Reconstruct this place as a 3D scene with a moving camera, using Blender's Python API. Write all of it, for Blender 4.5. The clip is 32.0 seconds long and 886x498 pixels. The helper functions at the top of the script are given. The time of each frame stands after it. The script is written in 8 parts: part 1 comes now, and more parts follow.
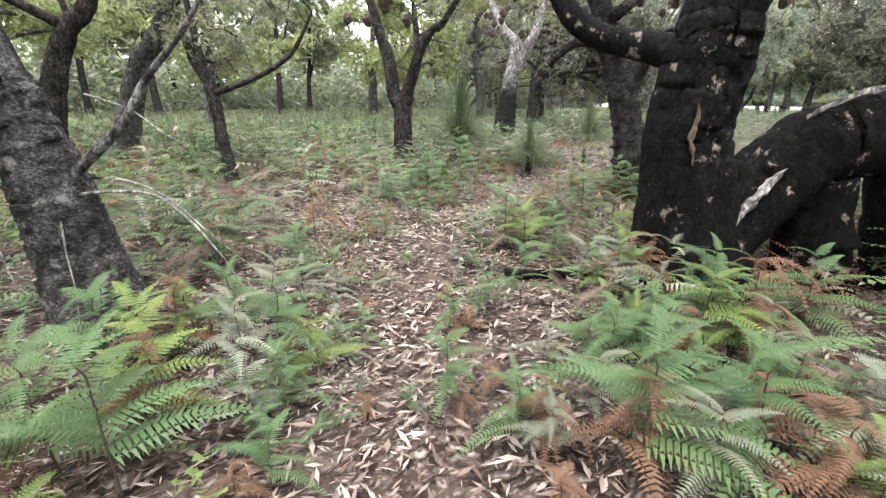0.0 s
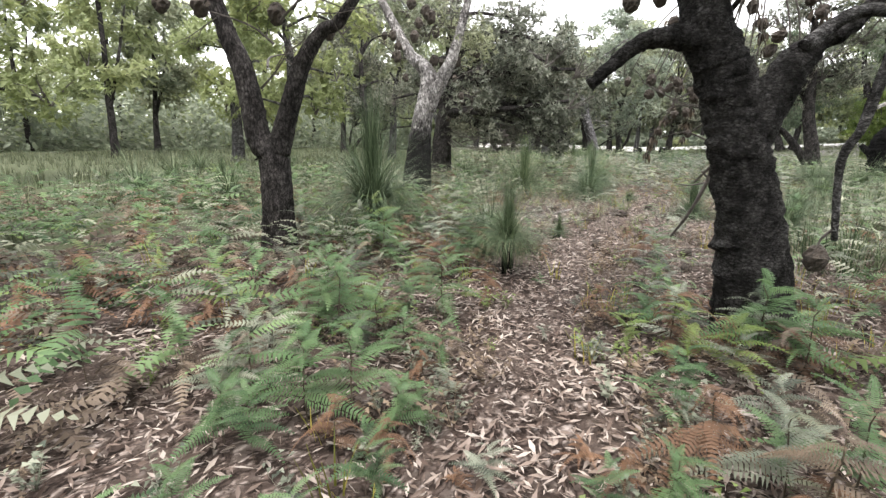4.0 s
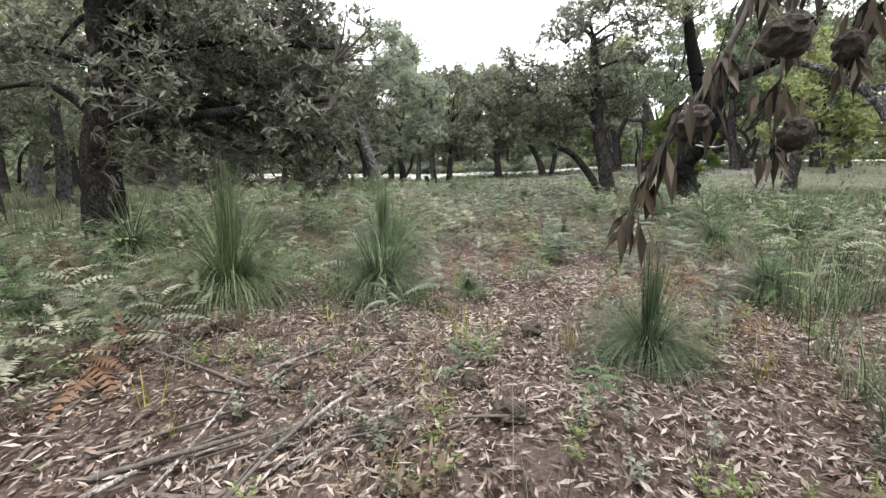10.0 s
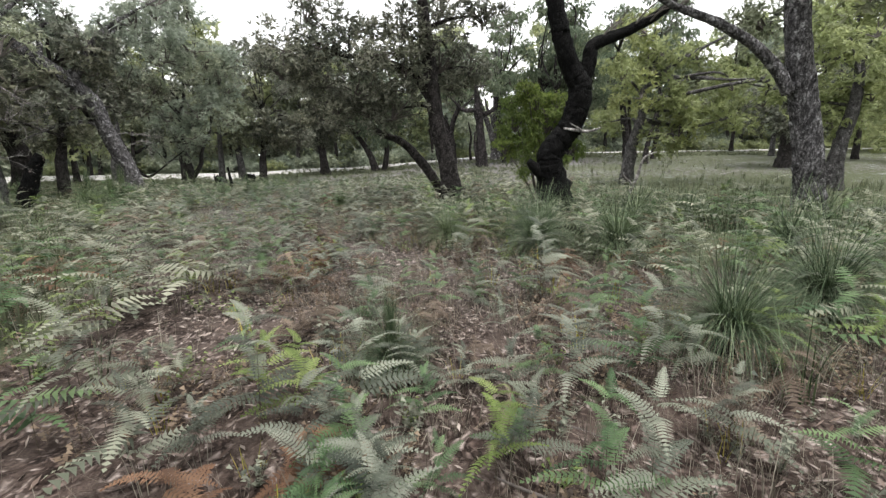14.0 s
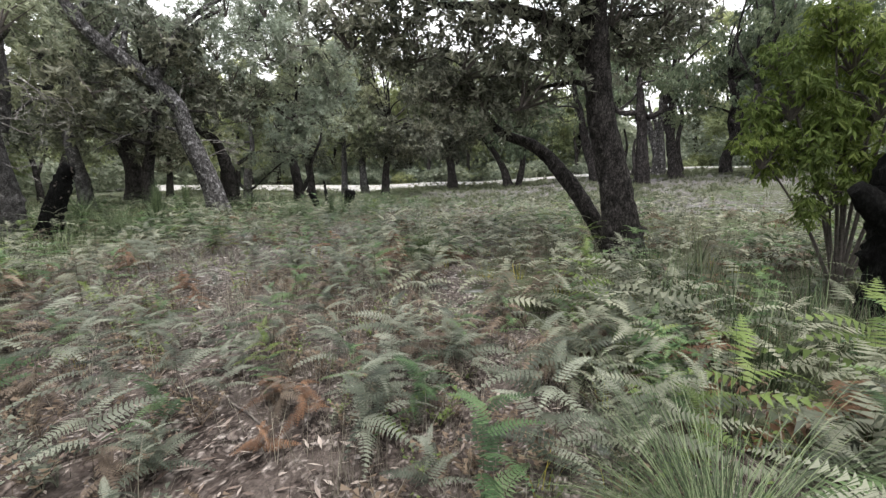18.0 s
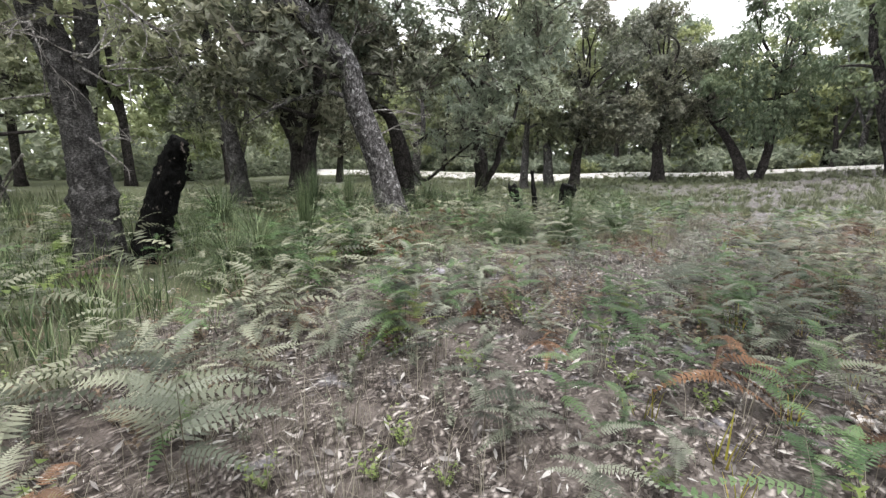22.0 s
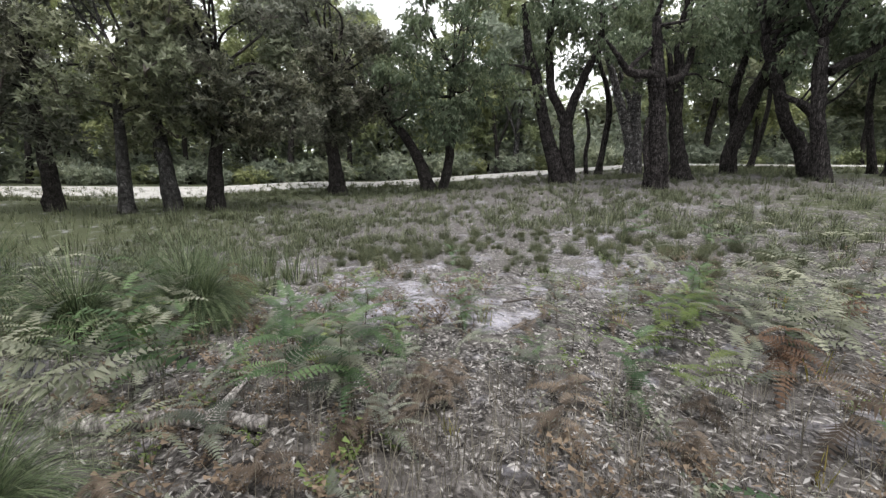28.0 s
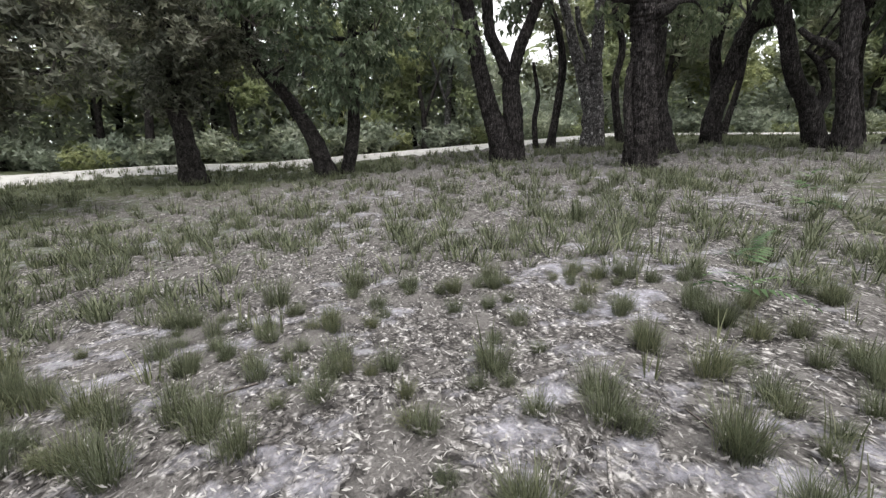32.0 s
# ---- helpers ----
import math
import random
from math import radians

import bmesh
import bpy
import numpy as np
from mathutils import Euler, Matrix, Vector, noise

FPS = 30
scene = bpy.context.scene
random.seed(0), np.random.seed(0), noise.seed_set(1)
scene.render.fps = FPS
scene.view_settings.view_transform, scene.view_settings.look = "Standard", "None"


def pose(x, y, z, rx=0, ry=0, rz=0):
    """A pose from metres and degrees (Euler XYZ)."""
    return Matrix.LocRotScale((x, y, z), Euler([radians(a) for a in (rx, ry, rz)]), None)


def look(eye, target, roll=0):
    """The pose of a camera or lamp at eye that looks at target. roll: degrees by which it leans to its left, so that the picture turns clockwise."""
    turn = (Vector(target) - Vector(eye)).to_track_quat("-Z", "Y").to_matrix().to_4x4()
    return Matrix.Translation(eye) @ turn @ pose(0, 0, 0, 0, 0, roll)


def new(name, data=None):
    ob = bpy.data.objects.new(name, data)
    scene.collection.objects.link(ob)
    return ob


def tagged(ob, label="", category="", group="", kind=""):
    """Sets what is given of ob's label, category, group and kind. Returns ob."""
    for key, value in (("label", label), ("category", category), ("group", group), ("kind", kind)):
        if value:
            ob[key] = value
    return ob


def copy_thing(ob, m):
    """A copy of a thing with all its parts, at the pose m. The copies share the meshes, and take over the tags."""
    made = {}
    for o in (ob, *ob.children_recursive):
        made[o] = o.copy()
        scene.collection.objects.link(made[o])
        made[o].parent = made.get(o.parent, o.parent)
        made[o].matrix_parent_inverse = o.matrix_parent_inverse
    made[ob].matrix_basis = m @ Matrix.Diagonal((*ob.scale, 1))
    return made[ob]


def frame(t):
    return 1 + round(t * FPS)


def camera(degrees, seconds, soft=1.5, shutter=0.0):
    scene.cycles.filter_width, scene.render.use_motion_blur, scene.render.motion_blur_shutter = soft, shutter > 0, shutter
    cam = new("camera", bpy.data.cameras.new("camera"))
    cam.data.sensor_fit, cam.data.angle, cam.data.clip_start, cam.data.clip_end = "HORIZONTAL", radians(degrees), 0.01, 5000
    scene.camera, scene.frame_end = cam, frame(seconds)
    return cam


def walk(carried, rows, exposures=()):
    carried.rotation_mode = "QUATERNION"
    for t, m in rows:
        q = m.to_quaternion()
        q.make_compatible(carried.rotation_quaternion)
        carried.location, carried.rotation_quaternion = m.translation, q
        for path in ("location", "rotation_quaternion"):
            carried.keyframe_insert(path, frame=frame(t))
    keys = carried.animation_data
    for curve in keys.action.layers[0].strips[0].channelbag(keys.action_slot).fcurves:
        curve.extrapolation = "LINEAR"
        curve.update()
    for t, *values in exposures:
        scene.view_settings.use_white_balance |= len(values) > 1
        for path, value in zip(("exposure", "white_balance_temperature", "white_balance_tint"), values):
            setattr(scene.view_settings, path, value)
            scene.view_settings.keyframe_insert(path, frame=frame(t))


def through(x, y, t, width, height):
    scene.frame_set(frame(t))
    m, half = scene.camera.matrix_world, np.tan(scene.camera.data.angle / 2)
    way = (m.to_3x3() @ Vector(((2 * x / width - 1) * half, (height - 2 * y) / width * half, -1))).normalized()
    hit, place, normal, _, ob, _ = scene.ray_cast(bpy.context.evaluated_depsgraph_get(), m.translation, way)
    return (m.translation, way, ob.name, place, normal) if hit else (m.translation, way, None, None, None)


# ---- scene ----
EXPOSURES = [(0, 2.17), (1, 2.05), (2, 2.07), (5, 1.79), (6.5, 1.92), (8, 2.07), (9, 1.87), (10, 1.59), (11, 1.52), (13, 1.22), (17, 1.29), (19, 1.32), (20, 1.47), (22, 1.52), (23, 1.33), (24, 1.39), (25, 1.19), (26, 1.08), (29, 0.88), (30, 1.08), (31, 0.75), (32, 1.03)]
cam = camera(87.49, 32.0, soft=1.4)
PATH = [
    (0, (-1.905, 8.582, 1.463), (-3.48, 9.641, 0.832), 0.3),
    (0.5, (-2.444, 8.871, 1.488), (-3.967, 10.02, 0.886), 0.1),
    (1, (-2.864, 9.178, 1.498), (-4.307, 10.441, 0.929), -0.0),
    (1.5, (-3.21, 9.442, 1.543), (-4.645, 10.739, 1.034), 0.2),
    (2, (-3.826, 9.686, 1.535), (-5.293, 10.956, 1.048), -0.1),
    (2.5, (-4.334, 9.923, 1.5), (-5.806, 11.179, 0.997), -0.0),
    (4.5, (-6.059, 11.1, 1.541), (-7.217, 12.665, 1.081), 0.8),
    (5, (-6.389, 11.588, 1.549), (-7.393, 13.258, 1.103), 0.6),
    (5.5, (-6.544, 12.117, 1.52), (-7.408, 13.867, 1.086), 0.2),
    (6, (-6.684, 12.648, 1.502), (-7.507, 14.421, 1.076), 0.2),
    (6.5, (-6.928, 13.25, 1.53), (-7.817, 14.996, 1.129), 0.4),
    (7, (-7.201, 13.783, 1.565), (-8.065, 15.536, 1.141), 0.3),
    (7.5, (-7.562, 14.245, 1.542), (-8.352, 16.033, 1.115), 0.1),
    (8, (-7.768, 14.706, 1.546), (-8.475, 16.53, 1.133), -0.1),
    (8.5, (-7.94, 15.299, 1.549), (-8.614, 17.136, 1.135), 0.1),
    (9, (-8.196, 15.867, 1.495), (-8.892, 17.698, 1.088), 0.1),
    (9.5, (-8.421, 16.425, 1.478), (-9.061, 18.283, 1.103), -0.1),
    (10, (-8.605, 17.066, 1.491), (-9.138, 18.961, 1.135), -0.1),
    (10.5, (-8.766, 17.745, 1.483), (-9.3, 19.641, 1.131), 0.0),
    (11, (-8.87, 18.498, 1.465), (-9.364, 20.399, 1.085), 0.2),
    (11.5, (-8.926, 19.223, 1.423), (-9.32, 21.145, 1.035), -0.0),
    (12, (-8.874, 19.93, 1.416), (-9.11, 21.881, 1.046), -0.1),
    (12.5, (-8.808, 20.613, 1.439), (-8.915, 22.576, 1.071), -0.2),
    (13, (-8.787, 21.304, 1.435), (-8.806, 23.268, 1.06), -0.5),
    (13.5, (-8.663, 21.978, 1.47), (-8.598, 23.942, 1.094), -0.6),
    (14, (-8.588, 22.661, 1.442), (-8.456, 24.62, 1.061), -0.9),
    (14.5, (-8.491, 23.355, 1.436), (-8.212, 25.297, 1.047), -1.3),
    (16.5, (-8.129, 26.373, 1.483), (-8.029, 28.346, 1.171), -0.5),
    (17, (-8.146, 27.139, 1.496), (-8.227, 29.112, 1.182), -0.3),
    (17.5, (-8.32, 27.907, 1.502), (-8.609, 29.859, 1.178), -0.2),
    (18, (-8.561, 28.586, 1.51), (-8.999, 30.511, 1.187), -0.3),
    (18.5, (-8.914, 29.251, 1.513), (-9.542, 31.121, 1.183), 0.1),
    (19, (-9.311, 29.877, 1.515), (-10.117, 31.675, 1.174), 0.3),
    (19.5, (-9.81, 30.51, 1.506), (-10.795, 32.216, 1.159), 0.4),
    (20, (-10.406, 31.092, 1.497), (-11.574, 32.679, 1.155), 0.8),
    (20.5, (-11.063, 31.623, 1.496), (-12.327, 33.128, 1.13), 1.0),
    (21, (-11.708, 32.135, 1.494), (-12.965, 33.643, 1.111), 1.1),
    (21.5, (-12.256, 32.732, 1.495), (-13.378, 34.342, 1.11), 0.7),
    (22, (-12.673, 33.412, 1.489), (-13.687, 35.094, 1.112), 0.5),
    (22.5, (-12.964, 34.175, 1.496), (-13.84, 35.93, 1.107), 0.1),
    (23, (-13.209, 34.923, 1.496), (-13.977, 36.724, 1.088), -0.1),
    (23.5, (-13.409, 35.669, 1.499), (-14.036, 37.522, 1.085), 0.0),
    (24, (-13.547, 36.427, 1.516), (-13.951, 38.347, 1.126), 0.1),
    (24.5, (-13.56, 37.202, 1.527), (-13.773, 39.159, 1.17), 0.0),
    (25, (-13.48, 37.975, 1.522), (-13.544, 39.945, 1.183), -0.2),
    (25.5, (-13.428, 38.734, 1.486), (-13.418, 40.704, 1.145), -0.2),
    (26, (-13.326, 39.513, 1.459), (-13.249, 41.481, 1.11), -0.1),
    (26.5, (-13.255, 40.314, 1.46), (-13.171, 42.283, 1.121), -0.1),
    (28.5, (-12.96, 43.543, 1.526), (-12.729, 45.5, 1.184), 0.2),
    (29, (-12.819, 44.316, 1.539), (-12.498, 46.256, 1.179), -0.1),
    (29.5, (-12.612, 45.12, 1.536), (-12.222, 47.046, 1.164), -0.1),
    (30, (-12.386, 45.915, 1.499), (-11.977, 47.834, 1.112), -0.3),
    (30.5, (-12.144, 46.725, 1.473), (-11.721, 48.634, 1.052), -0.3),
    (31, (-11.925, 47.584, 1.449), (-11.538, 49.497, 1.011), -0.3),
    (31.5, (-11.62, 48.374, 1.454), (-11.213, 50.282, 1.016), -0.4),
    (32, (-11.361, 49.139, 1.45), (-10.941, 51.045, 1.011), -0.6),
]
walk(cam, [(t, look(e, a, r)) for t, e, a, r in PATH], EXPOSURES)

# ---------------------------------------------------------------- light: a bright overcast sky over open woodland
world = bpy.data.worlds.new("sky")
scene.world = world
world.use_nodes = True
wt = world.node_tree
sky = wt.nodes.new("ShaderNodeTexSky")
sky.sky_type, sky.sun_disc = "NISHITA", False
sky.sun_elevation, sky.sun_rotation = radians(74), radians(150)
sky.air_density, sky.dust_density = 1.0, 3.0
cloud = wt.nodes.new("ShaderNodeHueSaturation")
cloud.inputs["Saturation"].default_value = 0.12
wt.links.new(sky.outputs[0], cloud.inputs["Color"])
# a sheet of bright cloud lies over the blue
veil = wt.nodes.new("ShaderNodeMix")
veil.data_type = "RGBA"
veil.inputs[0].default_value = 0.72
veil.inputs[7].default_value = (6.4, 6.5, 6.6, 1)
wt.links.new(cloud.outputs[0], veil.inputs[6])
wt.links.new(veil.outputs[2], wt.nodes["Background"].inputs[0])
wt.nodes["Background"].inputs[1].default_value = 0.15

sun = new("sun", bpy.data.lights.new("sun", "SUN"))
sun.data.energy, sun.data.angle, sun.data.color = 1.5, radians(30), (1.0, 0.96, 0.9)
sun.rotation_euler = (radians(16), 0, radians(30))

# ---------------------------------------------------------------- materials
def nodes_of(name):
    m = bpy.data.materials.new(name)
    m.use_nodes = True
    t = m.node_tree
    return m, t, t.nodes["Principled BSDF"]


def noise_node(t, scale, detail=6.0, rough=0.6, space="Object", stretch=None):
    co = t.nodes.new("ShaderNodeTexCoord")
    n = t.nodes.new("ShaderNodeTexNoise")
    n.inputs["Scale"].default_value, n.inputs["Detail"].default_value, n.inputs["Roughness"].default_value = scale, detail, rough
    src = co.outputs[space]
    if stretch:
        mp = t.nodes.new("ShaderNodeMapping")
        mp.inputs["Scale"].default_value = stretch
        t.links.new(src, mp.inputs[0])
        src = mp.outputs[0]
    t.links.new(src, n.inputs["Vector"])
    return n


def ramp(t, fac, stops):
    r = t.nodes.new("ShaderNodeValToRGB")
    els = r.color_ramp.elements
    while len(els) < len(stops):
        els.new(0.5)
    for e, (p, c) in zip(els, stops):
        e.position, e.color = p, (*c, 1)
    t.links.new(fac, r.inputs[0])
    return r.outputs[0]


def mix(t, fac, a, b, mode="MIX"):
    m = t.nodes.new("ShaderNodeMix")
    m.data_type, m.blend_type = "RGBA", mode
    for sock, v in ((m.inputs[0], fac), (m.inputs[6], a), (m.inputs[7], b)):
        if isinstance(v, (int, float)):
            sock.default_value = v
        elif isinstance(v, tuple):
            sock.default_value = (*v, 1)
        else:
            t.links.new(v, sock)
    return m.outputs[2]


def bump(t, bsdf, height, strength, dist):
    b = t.nodes.new("ShaderNodeBump")
    b.inputs["Strength"].default_value, b.inputs["Distance"].default_value = strength, dist
    t.links.new(height, b.inputs["Height"])
    t.links.new(b.outputs[0], bsdf.inputs["Normal"])


def bark(name, dark, mid, pale, scale=26.0, lichen=None, amount=0.5, strength=1.0, stretch=(1, 1, 0.5), char=0.0, rough=0.9):
    """Bark: small plates and cracks, broad blotches, optional lichen and a fire-blackened foot."""
    m, t, p = nodes_of(name)
    a = noise_node(t, scale, 9, 0.75, stretch=stretch)
    b = noise_node(t, 2.4, 6, 0.7)
    co = t.nodes.new("ShaderNodeTexCoord")
    mp = t.nodes.new("ShaderNodeMapping")
    mp.inputs["Scale"].default_value = stretch
    t.links.new(co.outputs["Object"], mp.inputs[0])
    warp = mix(t, 0.06, mp.outputs[0], a.outputs["Color"], "ADD")
    v = t.nodes.new("ShaderNodeTexVoronoi")
    v.feature = "DISTANCE_TO_EDGE"
    v.inputs["Scale"].default_value = scale
    t.links.new(warp, v.inputs["Vector"])
    c = ramp(t, a.outputs[0], [(0.34, dark), (0.5, mid), (0.66, pale)])
    c = mix(t, 0.85, c, ramp(t, v.outputs["Distance"], [(0.0, (0.2, 0.2, 0.2)), (0.1, (0.85, 0.85, 0.85)), (0.4, (1.25, 1.25, 1.25))]), "MULTIPLY")
    c = mix(t, 0.8, c, ramp(t, b.outputs[0], [(0.35, (0.42, 0.41, 0.41)), (0.65, (1.4, 1.4, 1.4))]), "MULTIPLY")
    k = noise_node(t, 9.0, 5, 0.7, stretch=(1, 1, 0.7))
    c = mix(t, 0.75, c, ramp(t, k.outputs[0], [(0.4, (0.3, 0.29, 0.29)), (0.52, (1, 1, 1)), (0.64, (1.7, 1.7, 1.72))]), "MULTIPLY")
    if lichen:
        l = noise_node(t, 6.5, 7, 0.7)
        f = ramp(t, l.outputs[0], [(0.6 - 0.2 * amount, (0, 0, 0)), (0.66 - 0.1 * amount, (1, 1, 1))])
        c = mix(t, f, c, lichen)
    if char > 0:
        # fire scar: the foot of the trunk is burnt, with a ragged upper edge
        xyz = t.nodes.new("ShaderNodeSeparateXYZ")
        t.links.new(co.outputs["Object"], xyz.inputs[0])
        add = t.nodes.new("ShaderNodeMath")
        add.operation = "MULTIPLY_ADD"
        t.links.new(mix(t, 0.45, b.outputs["Color"], k.outputs["Color"]), add.inputs[0])
        add.inputs[1].default_value = -3.6
        t.links.new(xyz.outputs[2], add.inputs[2])
        sh = t.nodes.new("ShaderNodeMapRange")
        sh.inputs[1].default_value, sh.inputs[2].default_value = char - 2.3, char - 1.6
        sh.inputs[3].default_value, sh.inputs[4].default_value = 0.97, 0.0
        t.links.new(add.outputs[0], sh.inputs[0])
        c = mix(t, sh.outputs[0], c, (0.008, 0.0075, 0.0075))
    t.links.new(c, p.inputs["Base Color"])
    p.inputs["Roughness"].default_value = rough
    p.inputs["Specular IOR Level"].default_value = 0.1
    h = mix(t, 0.5, a.outputs[0], v.outputs["Distance"])
    bump(t, p, h, strength, 0.05)
    return m


def leaf(name, dark, mid, light, gloss=0.45, through=0.3, spread=1.0, source="island", range=1.0):
    """Foliage: each leaf has a tone of its own, and some light goes through it. range: how far the tones of single leaves lie apart."""
    m, t, p = nodes_of(name)
    dark, light = (tuple(b + range * (a - b) for a, b in zip(c, mid)) for c in (dark, light))
    if source == "island":
        r = t.nodes.new("ShaderNodeNewGeometry").outputs["Random Per Island"]
    else:
        r = t.nodes.new("ShaderNodeObjectInfo").outputs["Random"]
    c = ramp(t, r, [(0.05, dark), (0.5, mid), (0.95, light)])
    n = noise_node(t, 1.3, 3)
    c = mix(t, 0.55 * spread, c, ramp(t, n.outputs[0], [(0.3, (0.45, 0.45, 0.42)), (0.7, (1.45, 1.42, 1.3))]), "MULTIPLY")
    oi = t.nodes.new("ShaderNodeObjectInfo").outputs["Random"]
    c = mix(t, 0.6, c, ramp(t, oi, [(0.0, (0.7, 0.75, 0.75)), (0.5, (1.0, 1.0, 1.0)), (1.0, (1.16, 1.1, 0.95))]), "MULTIPLY")
    t.links.new(c, p.inputs["Base Color"])
    p.inputs["Roughness"].default_value = gloss
    p.inputs["Specular IOR Level"].default_value = 0.25
    tr = t.nodes.new("ShaderNodeBsdfTranslucent")
    t.links.new(c, tr.inputs[0])
    mx = t.nodes.new("ShaderNodeMixShader")
    mx.inputs[0].default_value = through
    t.links.new(p.outputs[0], mx.inputs[1])
    t.links.new(tr.outputs[0], mx.inputs[2])
    t.links.new(mx.outputs[0], t.nodes["Material Output"].inputs[0])
    return m


def plain(name, a, b, scale=12.0, rough=0.85, strength=0.4):
    m, t, p = nodes_of(name)
    n = noise_node(t, scale, 7, 0.65)
    t.links.new(ramp(t, n.outputs[0], [(0.3, a), (0.7, b)]), p.inputs["Base Color"])
    p.inputs["Roughness"].default_value = rough
    bump(t, p, n.outputs[0], strength, 0.02)
    return m


BARK_BANKSIA = bark("banksia_bark", (0.02288, 0.02112, 0.02112), (0.0968, 0.0924, 0.0924), (0.264, 0.2552, 0.257), 34, (0.27, 0.26, 0.26), 0.08, 1.0, (1, 1, 1.9))
BARK_BANDED = bark("banded_banksia_bark", (0.022, 0.02, 0.0195), (0.062, 0.058, 0.057), (0.115, 0.109, 0.109), 30, None, 0, 1.4, (0.8, 0.8, 1.5))
BARK_DARK = bark("dark_bark", (0.016, 0.0144, 0.01428), (0.052, 0.0464, 0.04536), (0.12, 0.108, 0.105), 28)
BARK_GREY = bark("weathered_grey_bark", (0.1, 0.092, 0.09), (0.3, 0.28, 0.275), (0.5, 0.475, 0.47), 20, (0.6, 0.56, 0.55), 0.15, 0.9, (1, 1, 0.35), 2.05)
BARK_PALE = bark("leaning_banksia_bark", (0.026, 0.024, 0.0247), (0.115, 0.109, 0.112), (0.31, 0.298, 0.302), 20, (0.46, 0.45, 0.46), 0.16)
BARK_CHAR = bark("charred_bark", (0.003, 0.003, 0.003), (0.007, 0.007, 0.007), (0.02, 0.019, 0.019), 20, None, 0, 1.0, (1, 1, 0.5), 0, 0.8)
BARK_CHAR_SCAR = bark("charred_bark_with_pale_scars", (0.002, 0.002, 0.002), (0.005, 0.005, 0.005), (0.014, 0.0135, 0.0135), 18, (0.22, 0.185, 0.17), 0.02, 1.0, (1, 1, 0.5), 0, 0.8)
BARK_GUM = bark("stringy_gum_bark", (0.0072, 0.0063, 0.0063), (0.0396, 0.0348, 0.03465), (0.174, 0.159, 0.1607), 16, None, 0, 1.0, (2.4, 2.4, 0.13))
WOOD_DEAD = bark("bleached_dead_wood", (0.16, 0.15, 0.145), (0.33, 0.31, 0.3), (0.52, 0.5, 0.49), 26, None, 0, 0.6, (1, 1, 0.3))
TWIG = plain("twig_bark", (0.05, 0.042, 0.038), (0.14, 0.12, 0.11), 30)

LEAF_BANKSIA = leaf("banksia_leaf", (0.06, 0.072, 0.044), (0.24, 0.265, 0.185), (0.47, 0.49, 0.4), 0.42, 0.58, range=0.55)
LEAF_BANKSIA_DARK = leaf("dark_banksia_leaf", (0.03, 0.034, 0.026), (0.155, 0.165, 0.132), (0.4, 0.41, 0.36), 0.42, 0.5, range=0.6)
LEAF_SILVER = leaf("silvery_banksia_leaf", (0.075, 0.09, 0.067), (0.31, 0.355, 0.29), (0.53, 0.56, 0.5), 0.42, 0.58, range=0.5)
LEAF_GUM = leaf("gum_leaf", (0.042, 0.058, 0.037), (0.16, 0.205, 0.138), (0.33, 0.375, 0.28), 0.4, 0.5, range=0.5)
LEAF_FAR = leaf("woodland_leaf", (0.08, 0.098, 0.046), (0.31, 0.352, 0.2), (0.51, 0.55, 0.37), 0.5, 0.58, range=0.5)
LEAF_BRIGHT = leaf("fresh_green_leaf", (0.055, 0.08, 0.02), (0.165, 0.23, 0.06), (0.29, 0.35, 0.12), 0.45, 0.45, range=0.6)
LEAF_LIME = leaf("light_green_leaf", (0.1, 0.12, 0.048), (0.275, 0.315, 0.15), (0.45, 0.48, 0.27), 0.45, 0.58, range=0.5)
FERN_GREEN = leaf("bracken_green", (0.036, 0.068, 0.034), (0.092, 0.158, 0.074), (0.175, 0.258, 0.13), 0.45, 0.4, range=0.9)
FERN_PALE = leaf("bracken_grey_green", (0.0616, 0.0735, 0.058), (0.165, 0.182, 0.143), (0.285, 0.301, 0.25), 0.45, 0.3, range=1.0)
FERN_YELLOW = leaf("bracken_yellow_green", (0.05823, 0.08959, 0.02464), (0.1445, 0.2023, 0.06358), (0.2167, 0.2601, 0.1113), 0.5, 0.35, range=0.6)
FERN_RUST = leaf("bracken_rust", (0.04505, 0.02438, 0.01697), (0.1325, 0.07524, 0.04959), (0.2137, 0.1283, 0.0855), 0.7, 0.2, range=0.6)
FERN_BROWN = leaf("bracken_dead_brown", (0.045, 0.0324, 0.0252), (0.126, 0.0954, 0.0756), (0.2115, 0.1665, 0.135), 0.7, 0.2, range=0.9)
FERN_STEM = plain("bracken_stem", (0.035, 0.026, 0.018), (0.09, 0.07, 0.045), 20)
GRASSTREE = leaf("grass_tree_needle", (0.02, 0.036, 0.017), (0.06, 0.094, 0.046), (0.2, 0.245, 0.15), 0.55, 0.2, 0.6)
GRASSTREE_SKIRT = leaf("grass_tree_dead_needle", (0.0558, 0.0434, 0.0279), (0.2, 0.165, 0.11), (0.36, 0.31, 0.22), 0.7, 0.1)
GRASS = leaf("tussock_grass", (0.048, 0.058, 0.034), (0.132, 0.15, 0.094), (0.25, 0.268, 0.185), 0.55, 0.4)
GRASS_DRY = leaf("dry_grass", (0.06375, 0.05525, 0.04505), (0.187, 0.1675, 0.1403), (0.323, 0.2975, 0.255), 0.7, 0.2)
SEDGE = leaf("yellow_sedge", (0.08432, 0.08959, 0.01581), (0.255, 0.2465, 0.0425), (0.357, 0.306, 0.085), 0.55, 0.3)
